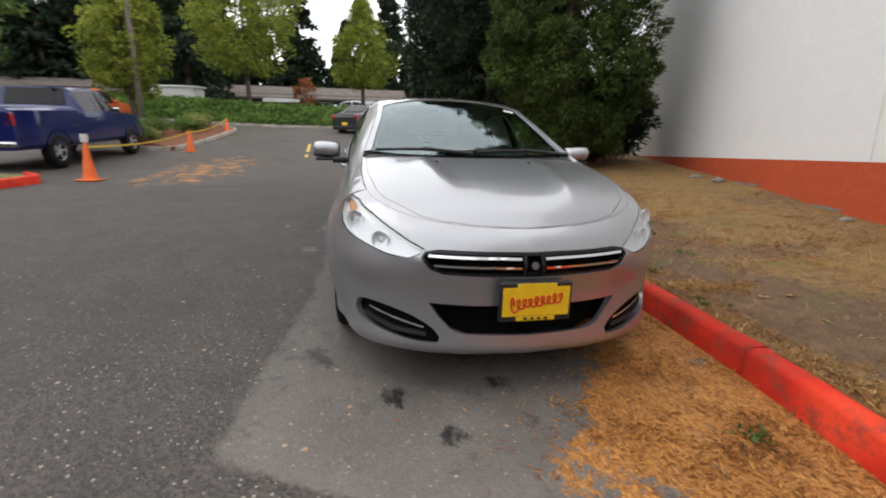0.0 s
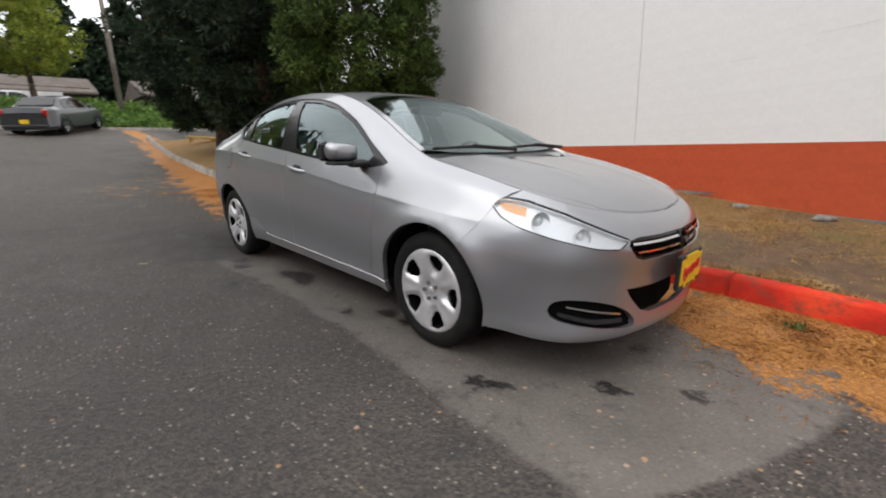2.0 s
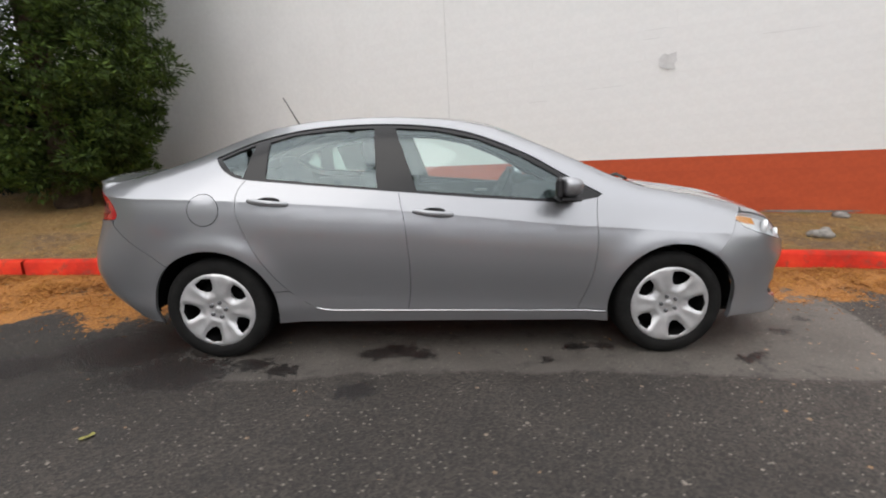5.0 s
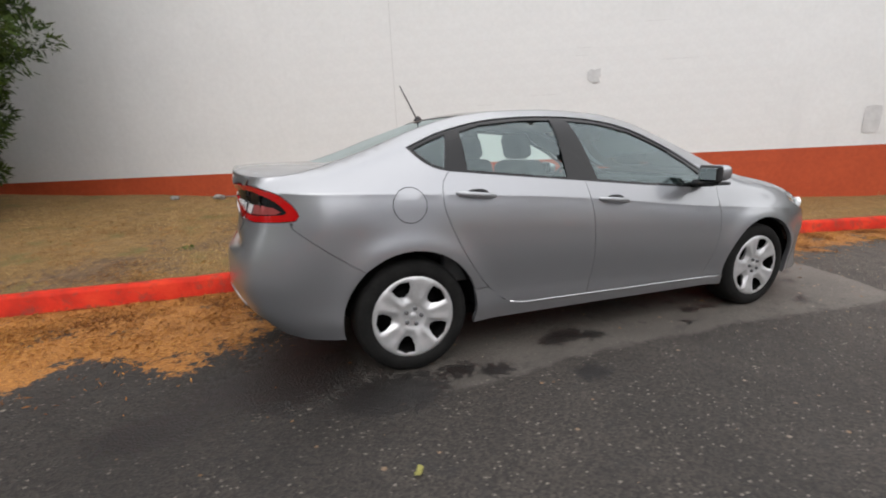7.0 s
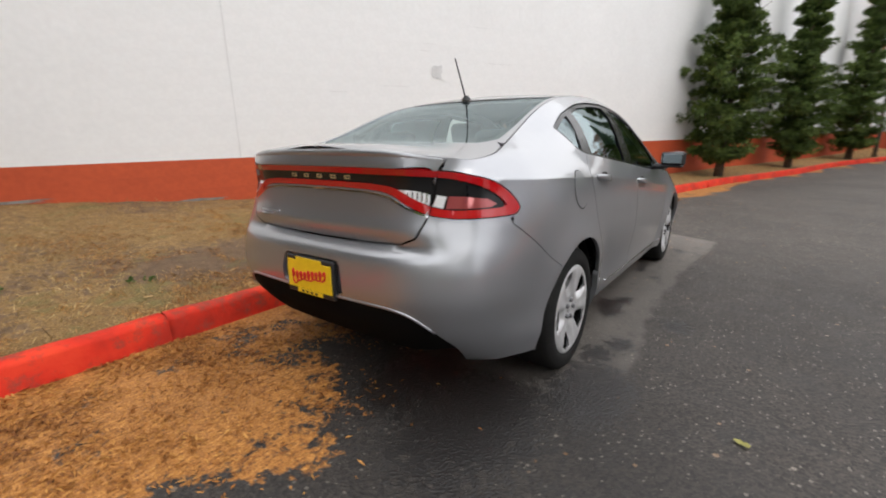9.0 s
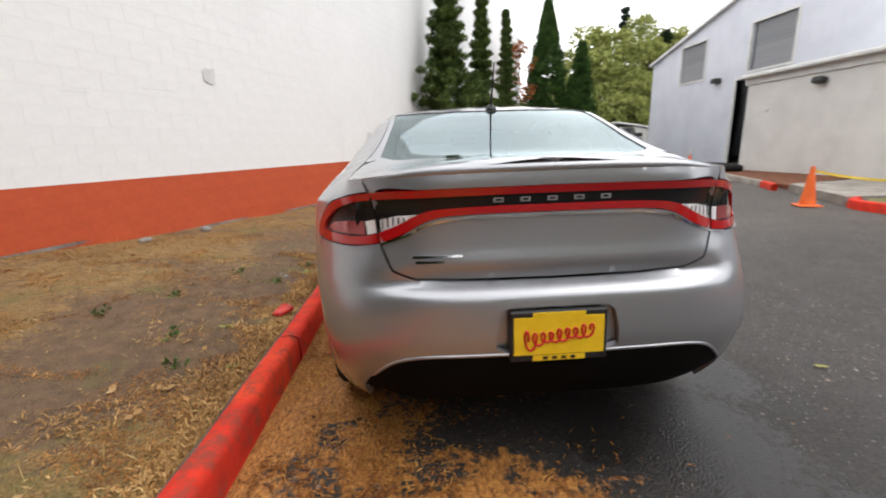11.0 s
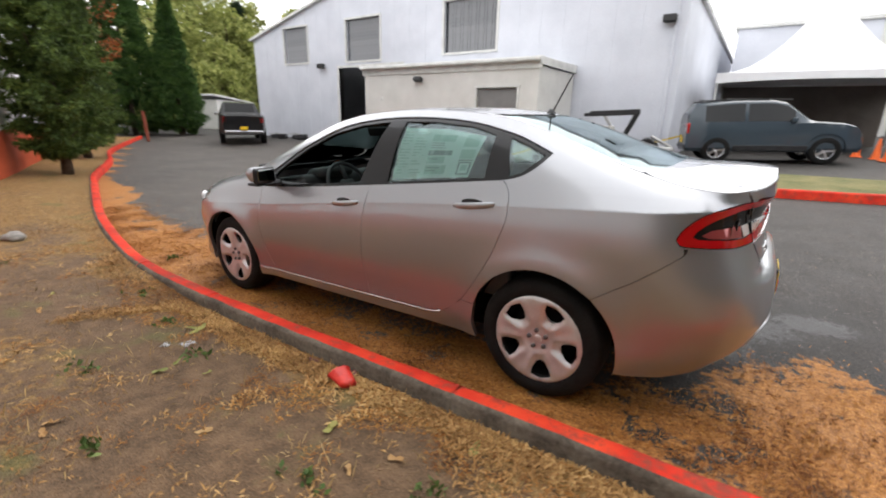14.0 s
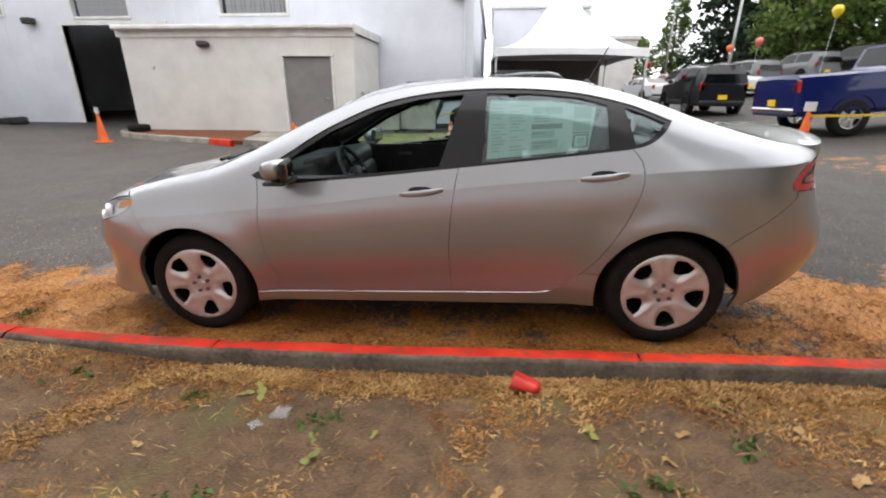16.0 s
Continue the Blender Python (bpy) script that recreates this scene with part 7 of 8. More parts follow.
def cone(x, y, h=0.74, card=False, label="orange plastic traffic cone standing on the asphalt", bands=False):
    c = thing("traffic_cone", label, "traffic cone", (x, y, ground_z(x, y)), random.uniform(0, 90), "traffic cones")
    part("base", box(bmesh.new(), (0.36 * h / 0.74, 0.36 * h / 0.74, 0.035), (0, 0, 0.018), bevel=0.012), ORANGE, c)
    part("shaft", lathe(bmesh.new(), [(0.135 * h / 0.74, 0.03), (0.125 * h / 0.74, 0.06), (0.032, h - 0.02), (0.028, h), (0.0, h)], 24, "Z"), ORANGE, c, smooth=True)
    if bands:
        for z0, z1 in ((0.42, 0.52), (0.58, 0.66)):
            ra, rb = 0.131 - 0.135 * z0 / h * 0.75, 0.131 - 0.135 * z1 / h * 0.75
            part("band", lathe(bmesh.new(), [(ra + 0.006, z0), (rb + 0.006, z1)], 24, "Z"), WHITE_CARD, c, "white reflective band", smooth=True)
    if card:
        part("card", box(bmesh.new(), (0.02, 0.20, 0.17), (0, 0, h + 0.09), (0, 0, 0), bevel=0.004), WHITE_CARD, c, "white card on top")
    return c


cone(-6.45, -6.35, 0.78, True, "orange traffic cone with a white card on top")
cone(-13.2, -6.7, 0.74)
cone(-18.6, -6.9, 0.72)
cone(10.7, -8.6, 0.78, True, "orange traffic cone with a white card on top")
for x, y in ((-5.6, -12.9), (-5.1, -14.4), (-4.7, -16.3), (-5.0, -15.3)):
    cone(x, y, 0.6)
cone(4.15, -6.8, 0.74)
cone(0.5, -6.6, 0.74, False, "orange traffic cone with white bands beside the red kerb", True)


def tape_run(pts, sag, wide=0.045):
    vs = []
    n = 24
    for a, b in zip(pts, pts[1:]):
        a, b = Vector(a), Vector(b)
        for k in range(n + 1):
            t = k / n
            p = a.lerp(b, t) - Vector((0, 0, sag * 4 * t * (1 - t)))
            tw = 0.4 * math.sin(t * 9)
            vs += [p + Vector((tw * 0.02, 0, wide / 2)), p - Vector((tw * 0.02, 0, wide / 2))]
    fs = [(2 * i, 2 * i + 1, 2 * i + 3, 2 * i + 2) for i in range(len(vs) // 2 - 1)]
    return tagged(new("caution_tape", mesh_of("caution_tape", vs, fs, TAPE, True)), "yellow caution tape strung between traffic cones", "tape")


def cone_top(x, y, h):
    return (x, y, ground_z(x, y) + h)


tape_run([cone_top(-6.45, -6.35, 0.70), cone_top(-13.2, -6.7, 0.68), cone_top(-18.6, -6.9, 0.66)], 0.12)
tape_run([cone_top(4.15, -6.8, 0.66), (3.2, -10.0, 0.75), (-0.2, -13.0, 1.1)], 0.25)
yellow_line = varied("road_marking_yellow", (0.55, 0.36, 0.05), (0.70, 0.48, 0.09), 0.8, 6, 40)
for x, y, ln, t in ((-14.2, -2.8, 3.6, 4),):
    bm = bmesh.new()
    n = 8
    vs, fs = [], []
    for i in range(n + 1):
        for w in (-0.06, 0.06):
            q = pose(x, y, 0, 0, 0, t) @ Vector((-ln / 2 + ln * i / n, w, 0))
            vs.append((q.x, q.y, ground_z(q.x, q.y) + 0.008))
    fs = [(2 * i, 2 * i + 2, 2 * i + 3, 2 * i + 1) for i in range(n)]
    tagged(new("road_marking", mesh_of("road_marking", vs, fs, yellow_line)), "worn yellow parking stripe on the asphalt", "road marking", kind="structure")
bm.free()

WOOD_POLE = varied("weathered_pole_wood", (0.12, 0.10, 0.085), (0.24, 0.21, 0.18), 0.9, 3, 40, 0.5, 0.01)
for x, y, h in ((-20.3, -11.2, 10.0), (-26.0, 2.5, 9.0)):
    p = thing("utility_pole", "weathered wooden utility pole", "pole", (x, y, ground_z(x, y) - 0.1))
    part("pole", cyl(bmesh.new(), 0.125, 0.10, (0, 0, 0), (0, 0, h), 12), WOOD_POLE, p, smooth=True)
    part("crossarm", box(bmesh.new(), (0.12, 2.2, 0.14), (0, 0, h - 0.8), bevel=0.01), WOOD_POLE, p)


def light_pole(x, y, h, heads=1):
    p = thing("lot_lamp", "slim pale lamp post of the sales lot", "lamp post", (x, y, ground_z(x, y)))
    part("pole", cyl(bmesh.new(), 0.09, 0.06, (0, 0, 0), (0, 0, h), 10), METAL_GREY, p, smooth=True)
    for i in range(heads):
        s = 1 if i == 0 else -1
        part("arm", cyl(bmesh.new(), 0.035, 0.03, (0, 0, h - 0.1), (s * 1.2, 0, h + 0.15), 8), METAL_GREY, p)
        part("lamp_head", box(bmesh.new(), (0.6, 0.3, 0.12), (s * 1.45, 0, h + 0.15), bevel=0.03), SATIN_BLACK, p)


light_pole(-14.5, -27.0, 6.6)
light_pole(-17.5, -46.0, 8.5, 2)
for (x, y, z), name, col in (((-8.3, -9.2, 3.25), "yellow", (0.80, 0.60, 0.02)), ((-9.0, -13.6, 3.05), "pink", (0.70, 0.16, 0.14)), ((-9.2, -15.9, 3.05), "orange", (0.80, 0.14, 0.02)), ((-7.0, -18.0, 2.6), "red", (0.62, 0.03, 0.02))):
    t = thing("balloon", f"{name} balloon tethered over the parked cars", "balloon", (x, y, z), 0, "balloons over the lot")
    prof = [(0.0, -0.15), (0.018, -0.143), (0.043, -0.118), (0.093, -0.043), (0.115, 0.03), (0.104, 0.086), (0.065, 0.129), (0.0, 0.143)]
    part("skin", lathe(bmesh.new(), prof, 20, "Z"), shader("balloon_rubber", col, 0.3), t, smooth=True)
    part("string", cyl(bmesh.new(), 0.004, 0.004, (0, 0, -0.145), (0.1, 0.1, -z + ground_z(x, y) + 1.2), 5), WHITE_CARD, t)

# ---- white frame tent ----
TENT_WHITE = shader("white_tent_vinyl", (0.82, 0.82, 0.82), 0.5)
wire(TENT_WHITE, ramp(TENT_WHITE, noise_of(TENT_WHITE, 1.2, 4), (0.3, (0.74, 0.74, 0.75)), (0.7, (0.84, 0.84, 0.84))), bsdf(TENT_WHITE).inputs["Base Color"])
TZ = 0.45
tent = thing("tent", "white peaked frame tent over the display cars", "tent", (-3.45, -20.2, TZ), 2)
n = 20
vs, fs = [], []
ht, ev, pk = 3.15, 2.75, 5.9
ring_n = 48
prof_r = [1.0, 0.85, 0.7, 0.55, 0.4, 0.27, 0.15, 0.06, 0.0]
for r in prof_r:
    for i in range(ring_n):
        a = 2 * math.pi * i / ring_n
        c, s = math.cos(a), math.sin(a)
        q = max(abs(c), abs(s))
        z = ev + (pk - ev) * (1 - r) ** 2.1 + 0.10 * (1 - r)
        vs.append((ht * r * c / q, ht * r * s / q, z))
for j in range(len(prof_r) - 1):
    for i in range(ring_n):
        fs.append((j * ring_n + i, j * ring_n + (i + 1) % ring_n, (j + 1) * ring_n + (i + 1) % ring_n, (j + 1) * ring_n + i))
part("canopy", mesh_of("canopy", vs, fs, TENT_WHITE, True), TENT_WHITE, tent)
vs, fs = [], []
m_ = 12
for e in range(4):
    for i in range(m_ + 1):
        t = -1 + 2 * i / m_
        x, y = ((t, -1), (1, t), (-t, 1), (-1, -t))[e]
        drop = 0.34 - 0.10 * (1 - t * t)
        vs += [(x * ht, y * ht, ev + 0.01), (x * (ht + 0.015), y * (ht + 0.015), ev - drop)]
for e in range(4):
    for i in range(m_):
        b = (e * (m_ + 1) + i) * 2
        fs.append((b, b + 1, b + 3, b + 2))
part("valance", mesh_of("valance", vs, fs, TENT_WHITE, True), TENT_WHITE, tent)
for sx in (-1, 1):
    for sy in (-1, 1):
        part("post", cyl(bmesh.new(), 0.045, 0.045, (sx * (ht - 0.05), sy * (ht - 0.05), -0.2), (sx * (ht - 0.05), sy * (ht - 0.05), ev), 10), METAL_GREY, tent, smooth=True)

# added panel and pale bar stand in for the dim background under the tent
BACKDROP = varied("dark_brown_backdrop", (0.085, 0.070, 0.060), (0.135, 0.112, 0.098), 0.7, 1.5, 20, 0.2, 0.004)
part("back_curtain", box(bmesh.new(), (ht * 1.86, 0.04, ev - 0.1), (ht * 0.04, -(ht - 0.12), (ev - 0.1) / 2 + 0.02)), BACKDROP, tent, "dark brown panel added under the roof as its dim background")
part("curtain_rail", box(bmesh.new(), (ht * 0.8, 0.05, 0.06), (ht * 0.5, -(ht - 0.18), ev * 0.78), bevel=0.01), TENT_WHITE, tent)

# ---- buildings behind the tent ----
wing = thing("rear_wing", "plain grey-white wing of the dealership behind the tent", "building", (0, 0, 0))
part("wall", boxes(((5.5, 12, 6.4), (-3.0, -32.0, 2.9))), CLAD, wing)
part("roof", boxes(((5.8, 12.3, 0.2), (-3.0, -32.0, 6.2)), bevel=0.03), TRIM, wing)
show = thing("showroom", "distant pale showroom with a raised parapet sign", "building", (0, 0, 0))
part("wall", boxes(((9.0, 10, 5.6), (-8.5, -46.0, 3.3))), ANNEX_PAINT, show)
part("parapet", boxes(((1.6, 1.0, 3.2), (-8.0, -41.5, 6.8)), bevel=0.05), TRIM, show)
part("roof", boxes(((9.4, 10.4, 0.4), (-8.5, -46.0, 6.2)), bevel=0.05), TRIM, show)

# ---- air conditioners, lift frame, tyre and scrap by the annex ----
AC_PAINT = varied("beige_unit_paint", (0.30, 0.29, 0.27), (0.46, 0.45, 0.42), 0.6, 3, 40, 0.1)


def ac_unit(x, y, turn, w=1.0, h=0.8):
    u = thing("air_conditioner", "beige outdoor air-conditioning unit on a concrete pad", "air conditioner", (x, y, ground_z(x, y) + 0.13), turn, "air-conditioning units")
    part("casing", box(bmesh.new(), (w, 0.36, h), (0, 0, h / 2 + 0.06), bevel=0.02), AC_PAINT, u)
    part("fan_guard", lathe(bmesh.new(), [(0.0, 0.0), (0.10, 0.006), (0.26, 0.008), (0.28, 0.0)], 24, "Y", (-0.12, 0.182, h / 2 + 0.06)), SATIN_BLACK, u)
    for k in range(7):
        part("guard_wire", box(bmesh.new(), (0.54, 0.012, 0.012), (-0.12, 0.196, h / 2 - 0.16 + 0.075 * k)), METAL_GREY, u)
    for s in (-1, 1):
        part("foot", box(bmesh.new(), (0.08, 0.40, 0.06), (s * w * 0.38, 0, 0.03)), SATIN_BLACK, u)


ac_unit(2.86, -10.3, 178, 1.02, 1.0)
ac_unit(1.82, -10.35, 176, 1.0, 0.95)
lift = thing("engine_hoist", "black steel engine hoist standing on the gravel by the building", "machinery", (1.6, -11.6, ground_z(1.6, -11.6)))
part("boom", box(bmesh.new(), (1.45, 0.16, 0.16), (0.05, 0, 1.46), (0, 3, 0), bevel=0.02), SATIN_BLACK, lift)
part("boom_tip", box(bmesh.new(), (0.30, 0.10, 0.10), (0.80, 0, 1.40), (0, 5, 0), bevel=0.015), SATIN_BLACK, lift)
part("mast", cyl(bmesh.new(), 0.075, 0.075, (-0.62, 0, 1.48), (-0.10, 0, 0.30), 10), SATIN_BLACK, lift)
part("ram", cyl(bmesh.new(), 0.045, 0.045, (-0.25, 0, 0.62), (0.35, 0, 1.40), 10), METAL_GREY, lift)
for s in (-1, 1):
    part("leg", box(bmesh.new(), (1.6, 0.10, 0.10), (0.25, 0.36 * s, 0.16), (0, 0, 5 * s), bevel=0.015), SATIN_BLACK, lift)
    part("castor", lathe(bmesh.new(), [(0.0, -0.03), (0.09, -0.03), (0.10, 0.0), (0.09, 0.03), (0.0, 0.03)], 16, "Y", (0.95, 0.40 * s, 0.10)), TYRE, lift, smooth=True)
part("pump", box(bmesh.new(), (0.42, 0.34, 0.38), (0.02, 0, 0.40), bevel=0.05, segments=2), SATIN_BLACK, lift)
wheel_scrap = thing("scrap_wheel", "dusty grey wheel leaning against the building", "wheel", (0.72, -12.4, ground_z(0.72, -12.4) + 0.33), 12)
part("tread", lathe(bmesh.new(), [(0.20, -0.09), (0.31, -0.10), (0.33, -0.05), (0.33, 0.05), (0.31, 0.10), (0.20, 0.09), (0.20, -0.09)], 30, "Y"), TYRE, wheel_scrap, smooth=True)
part("rim", lathe(bmesh.new(), [(0.0, 0.05), (0.08, 0.06), (0.12, 0.03), (0.18, 0.05), (0.20, 0.08)], 24, "Y"), METAL_GREY, wheel_scrap, smooth=True)
scrap = thing("engine_block", "greasy grey engine parts lying beside the wall", "engine part", (0.3, -12.0, ground_z(0.3, -12.0)), 20)
part("block", box(bmesh.new(), (0.7, 0.5, 0.45), (0, 0, 0.24), bevel=0.06, segments=2), METAL_GREY, scrap)
part("hub", lathe(bmesh.new(), [(0.0, 0.1), (0.18, 0.1), (0.22, 0.0), (0.22, -0.1)], 18, "Y", (0.4, 0.2, 0.5)), SATIN_BLACK, scrap)
part("pipe", cyl(bmesh.new(), 0.05, 0.05, (-0.3, 0, 0.45), (0.3, 0.1, 0.75), 8), METAL_GREY, scrap)
t = thing("tyre_casing", "worn black tyre lying on the mulch bed", "tyre", (10.9, -10.25, ground_z(10.9, -10.25) + 0.12))
part("tread", lathe(bmesh.new(), [(0.20, 0.02), (0.24, 0.0), (0.31, 0.03), (0.325, 0.10), (0.31, 0.18), (0.24, 0.21), (0.20, 0.19), (0.20, 0.02)], 36, "Z"), TYRE, t, smooth=True)
for i, (x, y, s, tt) in enumerate(((19.6, -12.6, 0.5, 10), (18.8, -12.9, 0.45, 60), (18.0, -12.7, 0.55, 30), (20.6, -12.8, 0.4, 80))):
    g = thing("car_part", "dark greasy car part lying by the building", "car part", (x, y, ground_z(x, y)), tt, "scrap car parts")
    part("casting", box(bmesh.new(), (1.0 * s, 0.6 * s, 0.5 * s), (0, 0, 0.25 * s), (8, 5, 0), bevel=0.1 * s, segments=2), SATIN_BLACK, g)
    part("shaft", cyl(bmesh.new(), 0.08 * s, 0.05 * s, (-0.5 * s, 0, 0.3 * s), (0.9 * s, 0.1, 0.62 * s), 8), METAL_GREY, g)
marker = thing("marker_post", "short red-brown marker post at the bend of the kerb", "post", (23.6, -7.4, ground_z(23.6, -7.4)))
part("post", box(bmesh.new(), (0.12, 0.12, 1.5), (0, 0, 0.75), (0, 4, 0), bevel=0.01), shader("post_red", (0.25, 0.06, 0.03), 0.8), marker)
shed2 = thing("small_shed", "low cream shed beyond the arborvitae", "shed", (37, -17.5, -0.1), 20)
part("wall", boxes(((6, 4, 2.6), (0, 0, 1.2)), bevel=0.02), ANNEX_PAINT, shed2)
part("roof", boxes(((6.4, 4.5, 0.15), (0, 0, 2.6), (6, 0, 0)), bevel=0.02), TRIM, shed2)
part("door", boxes(((0.05, 1.9, 2.0), (-3.02, 0.3, 1.0)), bevel=0.01), DARK, shed2)

# ---- houses and street behind the ivy bank ----
ROOF_TILE = varied("brown_roof_shingle", (0.085, 0.068, 0.058), (0.16, 0.135, 0.12), 0.9, 1.5, 14, 0.5, 0.02)
SIDING = varied("brown_siding", (0.10, 0.075, 0.055), (0.19, 0.15, 0.115), 0.85, 1.5, 20, 0.3, 0.01)
for y0, y1, zb in ((-46, -22, 4.4), (-20, 4, 4.3), (7, 24, 4.4)):
    h = thing("apartment_row", "long low brown apartment row with a shingle roof", "building", (-46, 0, zb), 0, "apartment rows")
    part("wall", boxes(((6, y1 - y0 - 0.8, 2.6), (-1.0, (y0 + y1) / 2, 0.9))), SIDING, h)
    rf = bmesh.new()
    q = [rf.verts.new(v) for v in ((3.0, y0, 1.75), (3.0, y1, 1.75), (-1.2, y1, 3.3), (-1.2, y0, 3.3), (-5.4, y0, 1.75), (-5.4, y1, 1.75), (3.0, y0, 1.6), (3.0, y1, 1.6), (-5.4, y0, 1.6), (-5.4, y1, 1.6))]
    for f in ((0, 1, 2, 3), (3, 2, 5, 4), (6, 7, 1, 0), (4, 5, 9, 8), (8, 9, 7, 6), (0, 3, 4, 8, 6), (7, 9, 5, 2, 1)):
        rf.faces.new([q[i] for i in f])
    part("roof", rf, ROOF_TILE, h)
    k = 0
    y = y0 + 2.0
    while y < y1 - 3:
        k += 1
        if k % 2:
            part("carport_beam", boxes(((0.3, 3.4, 0.35), (3.1, y + 1.2, 1.45)), bevel=0.02), TRIM, h)
            # flat dark slab on the wall, painted as the carport's shade
            part("opening", boxes(((0.1, 3.0, 1.7), (2.02, y + 1.2, 0.4))), DARK, h)
        else:
            wv = part("window", boxes(((0.08, 1.5, 1.0), (2.05, y + 1.0, 0.9)), bevel=0.01), CAR_GLASS, h)
            part("frame", boxes(((0.06, 1.7, 0.09), (2.07, y + 1.0, 1.45)), bevel=0.005), TRIM, wv)
        y += 4.2
garden_shed = thing("white_shed", "plain white shed at the top of the bank", "shed", (-31.8, -13.7, 3.75), 0)
part("wall", boxes(((2.2, 3.0, 2.0), (0, 0, 0.55)), bevel=0.02), ANNEX_PAINT, garden_shed)
part("roof", boxes(((2.5, 3.3, 0.12), (0, 0, 1.6), (0, 5, 0)), bevel=0.02), TRIM, garden_shed)

rngn = np.random.default_rng(77)
ivy = [(x, y, ground_z(x, y) + 0.1 + 0.35 * abs(noise.noise((x * 0.4, y * 0.4, 2))), rngn.uniform(0.35, 0.6)) for x, y in zip(rngn.uniform(-28.2, -23.6, 1500), rngn.uniform(-22, 12, 1500)) if not (-24.2 < x and abs(y - 3) < 0)]
tagged(new("ivy_bank", crown_mesh("ivy_bank", ivy, 34, 0.12, LEAF_IVY, 78, 0.6)), "bright green ivy covering the bank behind the drive", "ivy", kind="stuff")
# near-black green: the shade under the ivy is put into the soil colour
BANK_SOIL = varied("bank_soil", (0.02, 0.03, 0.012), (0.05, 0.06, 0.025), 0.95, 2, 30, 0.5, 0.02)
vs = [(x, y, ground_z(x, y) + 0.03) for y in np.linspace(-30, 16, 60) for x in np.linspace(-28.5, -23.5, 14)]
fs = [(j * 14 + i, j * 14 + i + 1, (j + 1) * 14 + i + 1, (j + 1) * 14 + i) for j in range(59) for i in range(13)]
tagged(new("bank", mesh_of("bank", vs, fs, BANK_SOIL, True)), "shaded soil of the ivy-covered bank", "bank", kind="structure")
kerb_stone("kerb", smooth_path([(-23.3, -30, 0), (-23.3, -16, 0), (-23.2, -8, 0), (-23.2, 8, 0), (-23.4, 14, 0)], 0.5), CONCRETE, "pale concrete kerb below the ivy bank")

# planting island by the pickup truck, with shrubs
bed("shrub_island", [(-13.2, -7.3), (-16.0, -7.0), (-20.0, -6.95), (-21.5, -8.0), (-21.0, -10.5), (-15.5, -10.2)], lambda x, y: ground_z(x, y) + 0.14, "raised island planted with low shrubs", BARKDUST)
kerb_stone("kerb", smooth_path([(-13.1, -8.8, 0), (-13.3, -7.4, 0), (-16.0, -6.95, 0), (-20.0, -6.9, 0), (-21.6, -8.0, 0)], 0.3), CONCRETE, "pale concrete kerb round the shrub island")
rngb = random.Random(12)
for i in range(11):
    x, y = -14.4 - 0.62 * i, -8.1 - rngb.uniform(0, 1.4)
    r = rngb.uniform(0.38, 0.62)
    sh = thing("shrub", "rounded low shrub in the planting island", "shrub", (x, y, ground_z(x, y) + 0.12), 0, "island shrubs")
    cl = [(r * 0.7 * math.cos(a) * rngb.uniform(0.3, 1), r * 0.7 * math.sin(a) * rngb.uniform(0.3, 1), r * rngb.uniform(0.3, 1.0), r * 0.42) for a in np.linspace(0, 6.28, 14)]
    part("twigs", trunk_bm(r * 0.9, 0.03, 6, i, reach=r), BARK, sh)
    part("foliage", crown_mesh("foliage", cl, 60, 0.06, (LEAF_GREEN, LEAF_OLIVE, LEAF_IVY)[i % 3], 200 + i), None, sh)

# ---- trees in the distance ----
def round_clumps(h, r, low, n, seed, size=0.7, sharp=0.0):
    rng = np.random.default_rng(seed)
    out = []
    for _ in range(n):
        t = rng.uniform(0, 1)
        env = math.sin(math.pi * (0.12 + 0.84 * t)) ** 0.75 * (1 - sharp * t)
        a = rng.uniform(0, 6.283)
        rr = r * env * rng.uniform(0.45, 1.08)
        out.append((rr * math.cos(a), rr * math.sin(a), low + t * (h - low), size * rng.uniform(0.5, 1.2)))
    return out


def fir_clumps(h, r, low, levels, seed, size=0.6):
    rng = np.random.default_rng(seed)
    out = []
    for i in range(levels):
        t = i / levels
        env = r * (1 - t) ** 0.9 + 0.12
        for k in range(max(4, int(11 * (1 - t)))):
            a = rng.uniform(0, 6.283)
            ln = env * rng.uniform(0.7, 1.15)
            for s in (0.4, 0.75, 1.0):
                out.append((ln * s * math.cos(a), ln * s * math.sin(a), low + t * (h - low) - 0.16 * ln * s, size * (1.1 - 0.5 * s) * (1 - 0.5 * t)))
    return out


for x, y, h, r, low, sd, sharp in ((-21.6, -12.1, 7.4, 2.3, 1.6, 51, 0.55), (-29.0, -8.2, 12.0, 3.8, 2.4, 52, 0.3), (-32.0, -0.5, 7.8, 3.2, 1.9, 53, 0.8)):
    tree("maple_tree", "yellow-green young maple tree behind the drive", (x, y), h, r, round_clumps(h, r, low, 280 if h < 9 else 460, sd, 0.55 if h < 9 else 0.75, sharp), 70, 0.115, LEAF_LIME, sd, 0.16, 14, 0.3, "maples behind the drive")
tree("maple_tree", "small maple with rust-coloured leaves by the apartments", (-38.0, -5.5), 2.8, 1.1, round_clumps(2.8, 1.1, 0.5, 34, 57, 0.42), 26, 0.14, LEAF_RUST, 57, 0.1, 8, 0.3)
tree("maple_tree", "maple with orange autumn leaves beyond the cypresses", (-34.0, 9.0), 9.0, 2.6, round_clumps(9.0, 2.6, 5.0, 90, 58, 0.6), 40, 0.17, LEAF_RUST, 58, 0.18, 10, 0.3)
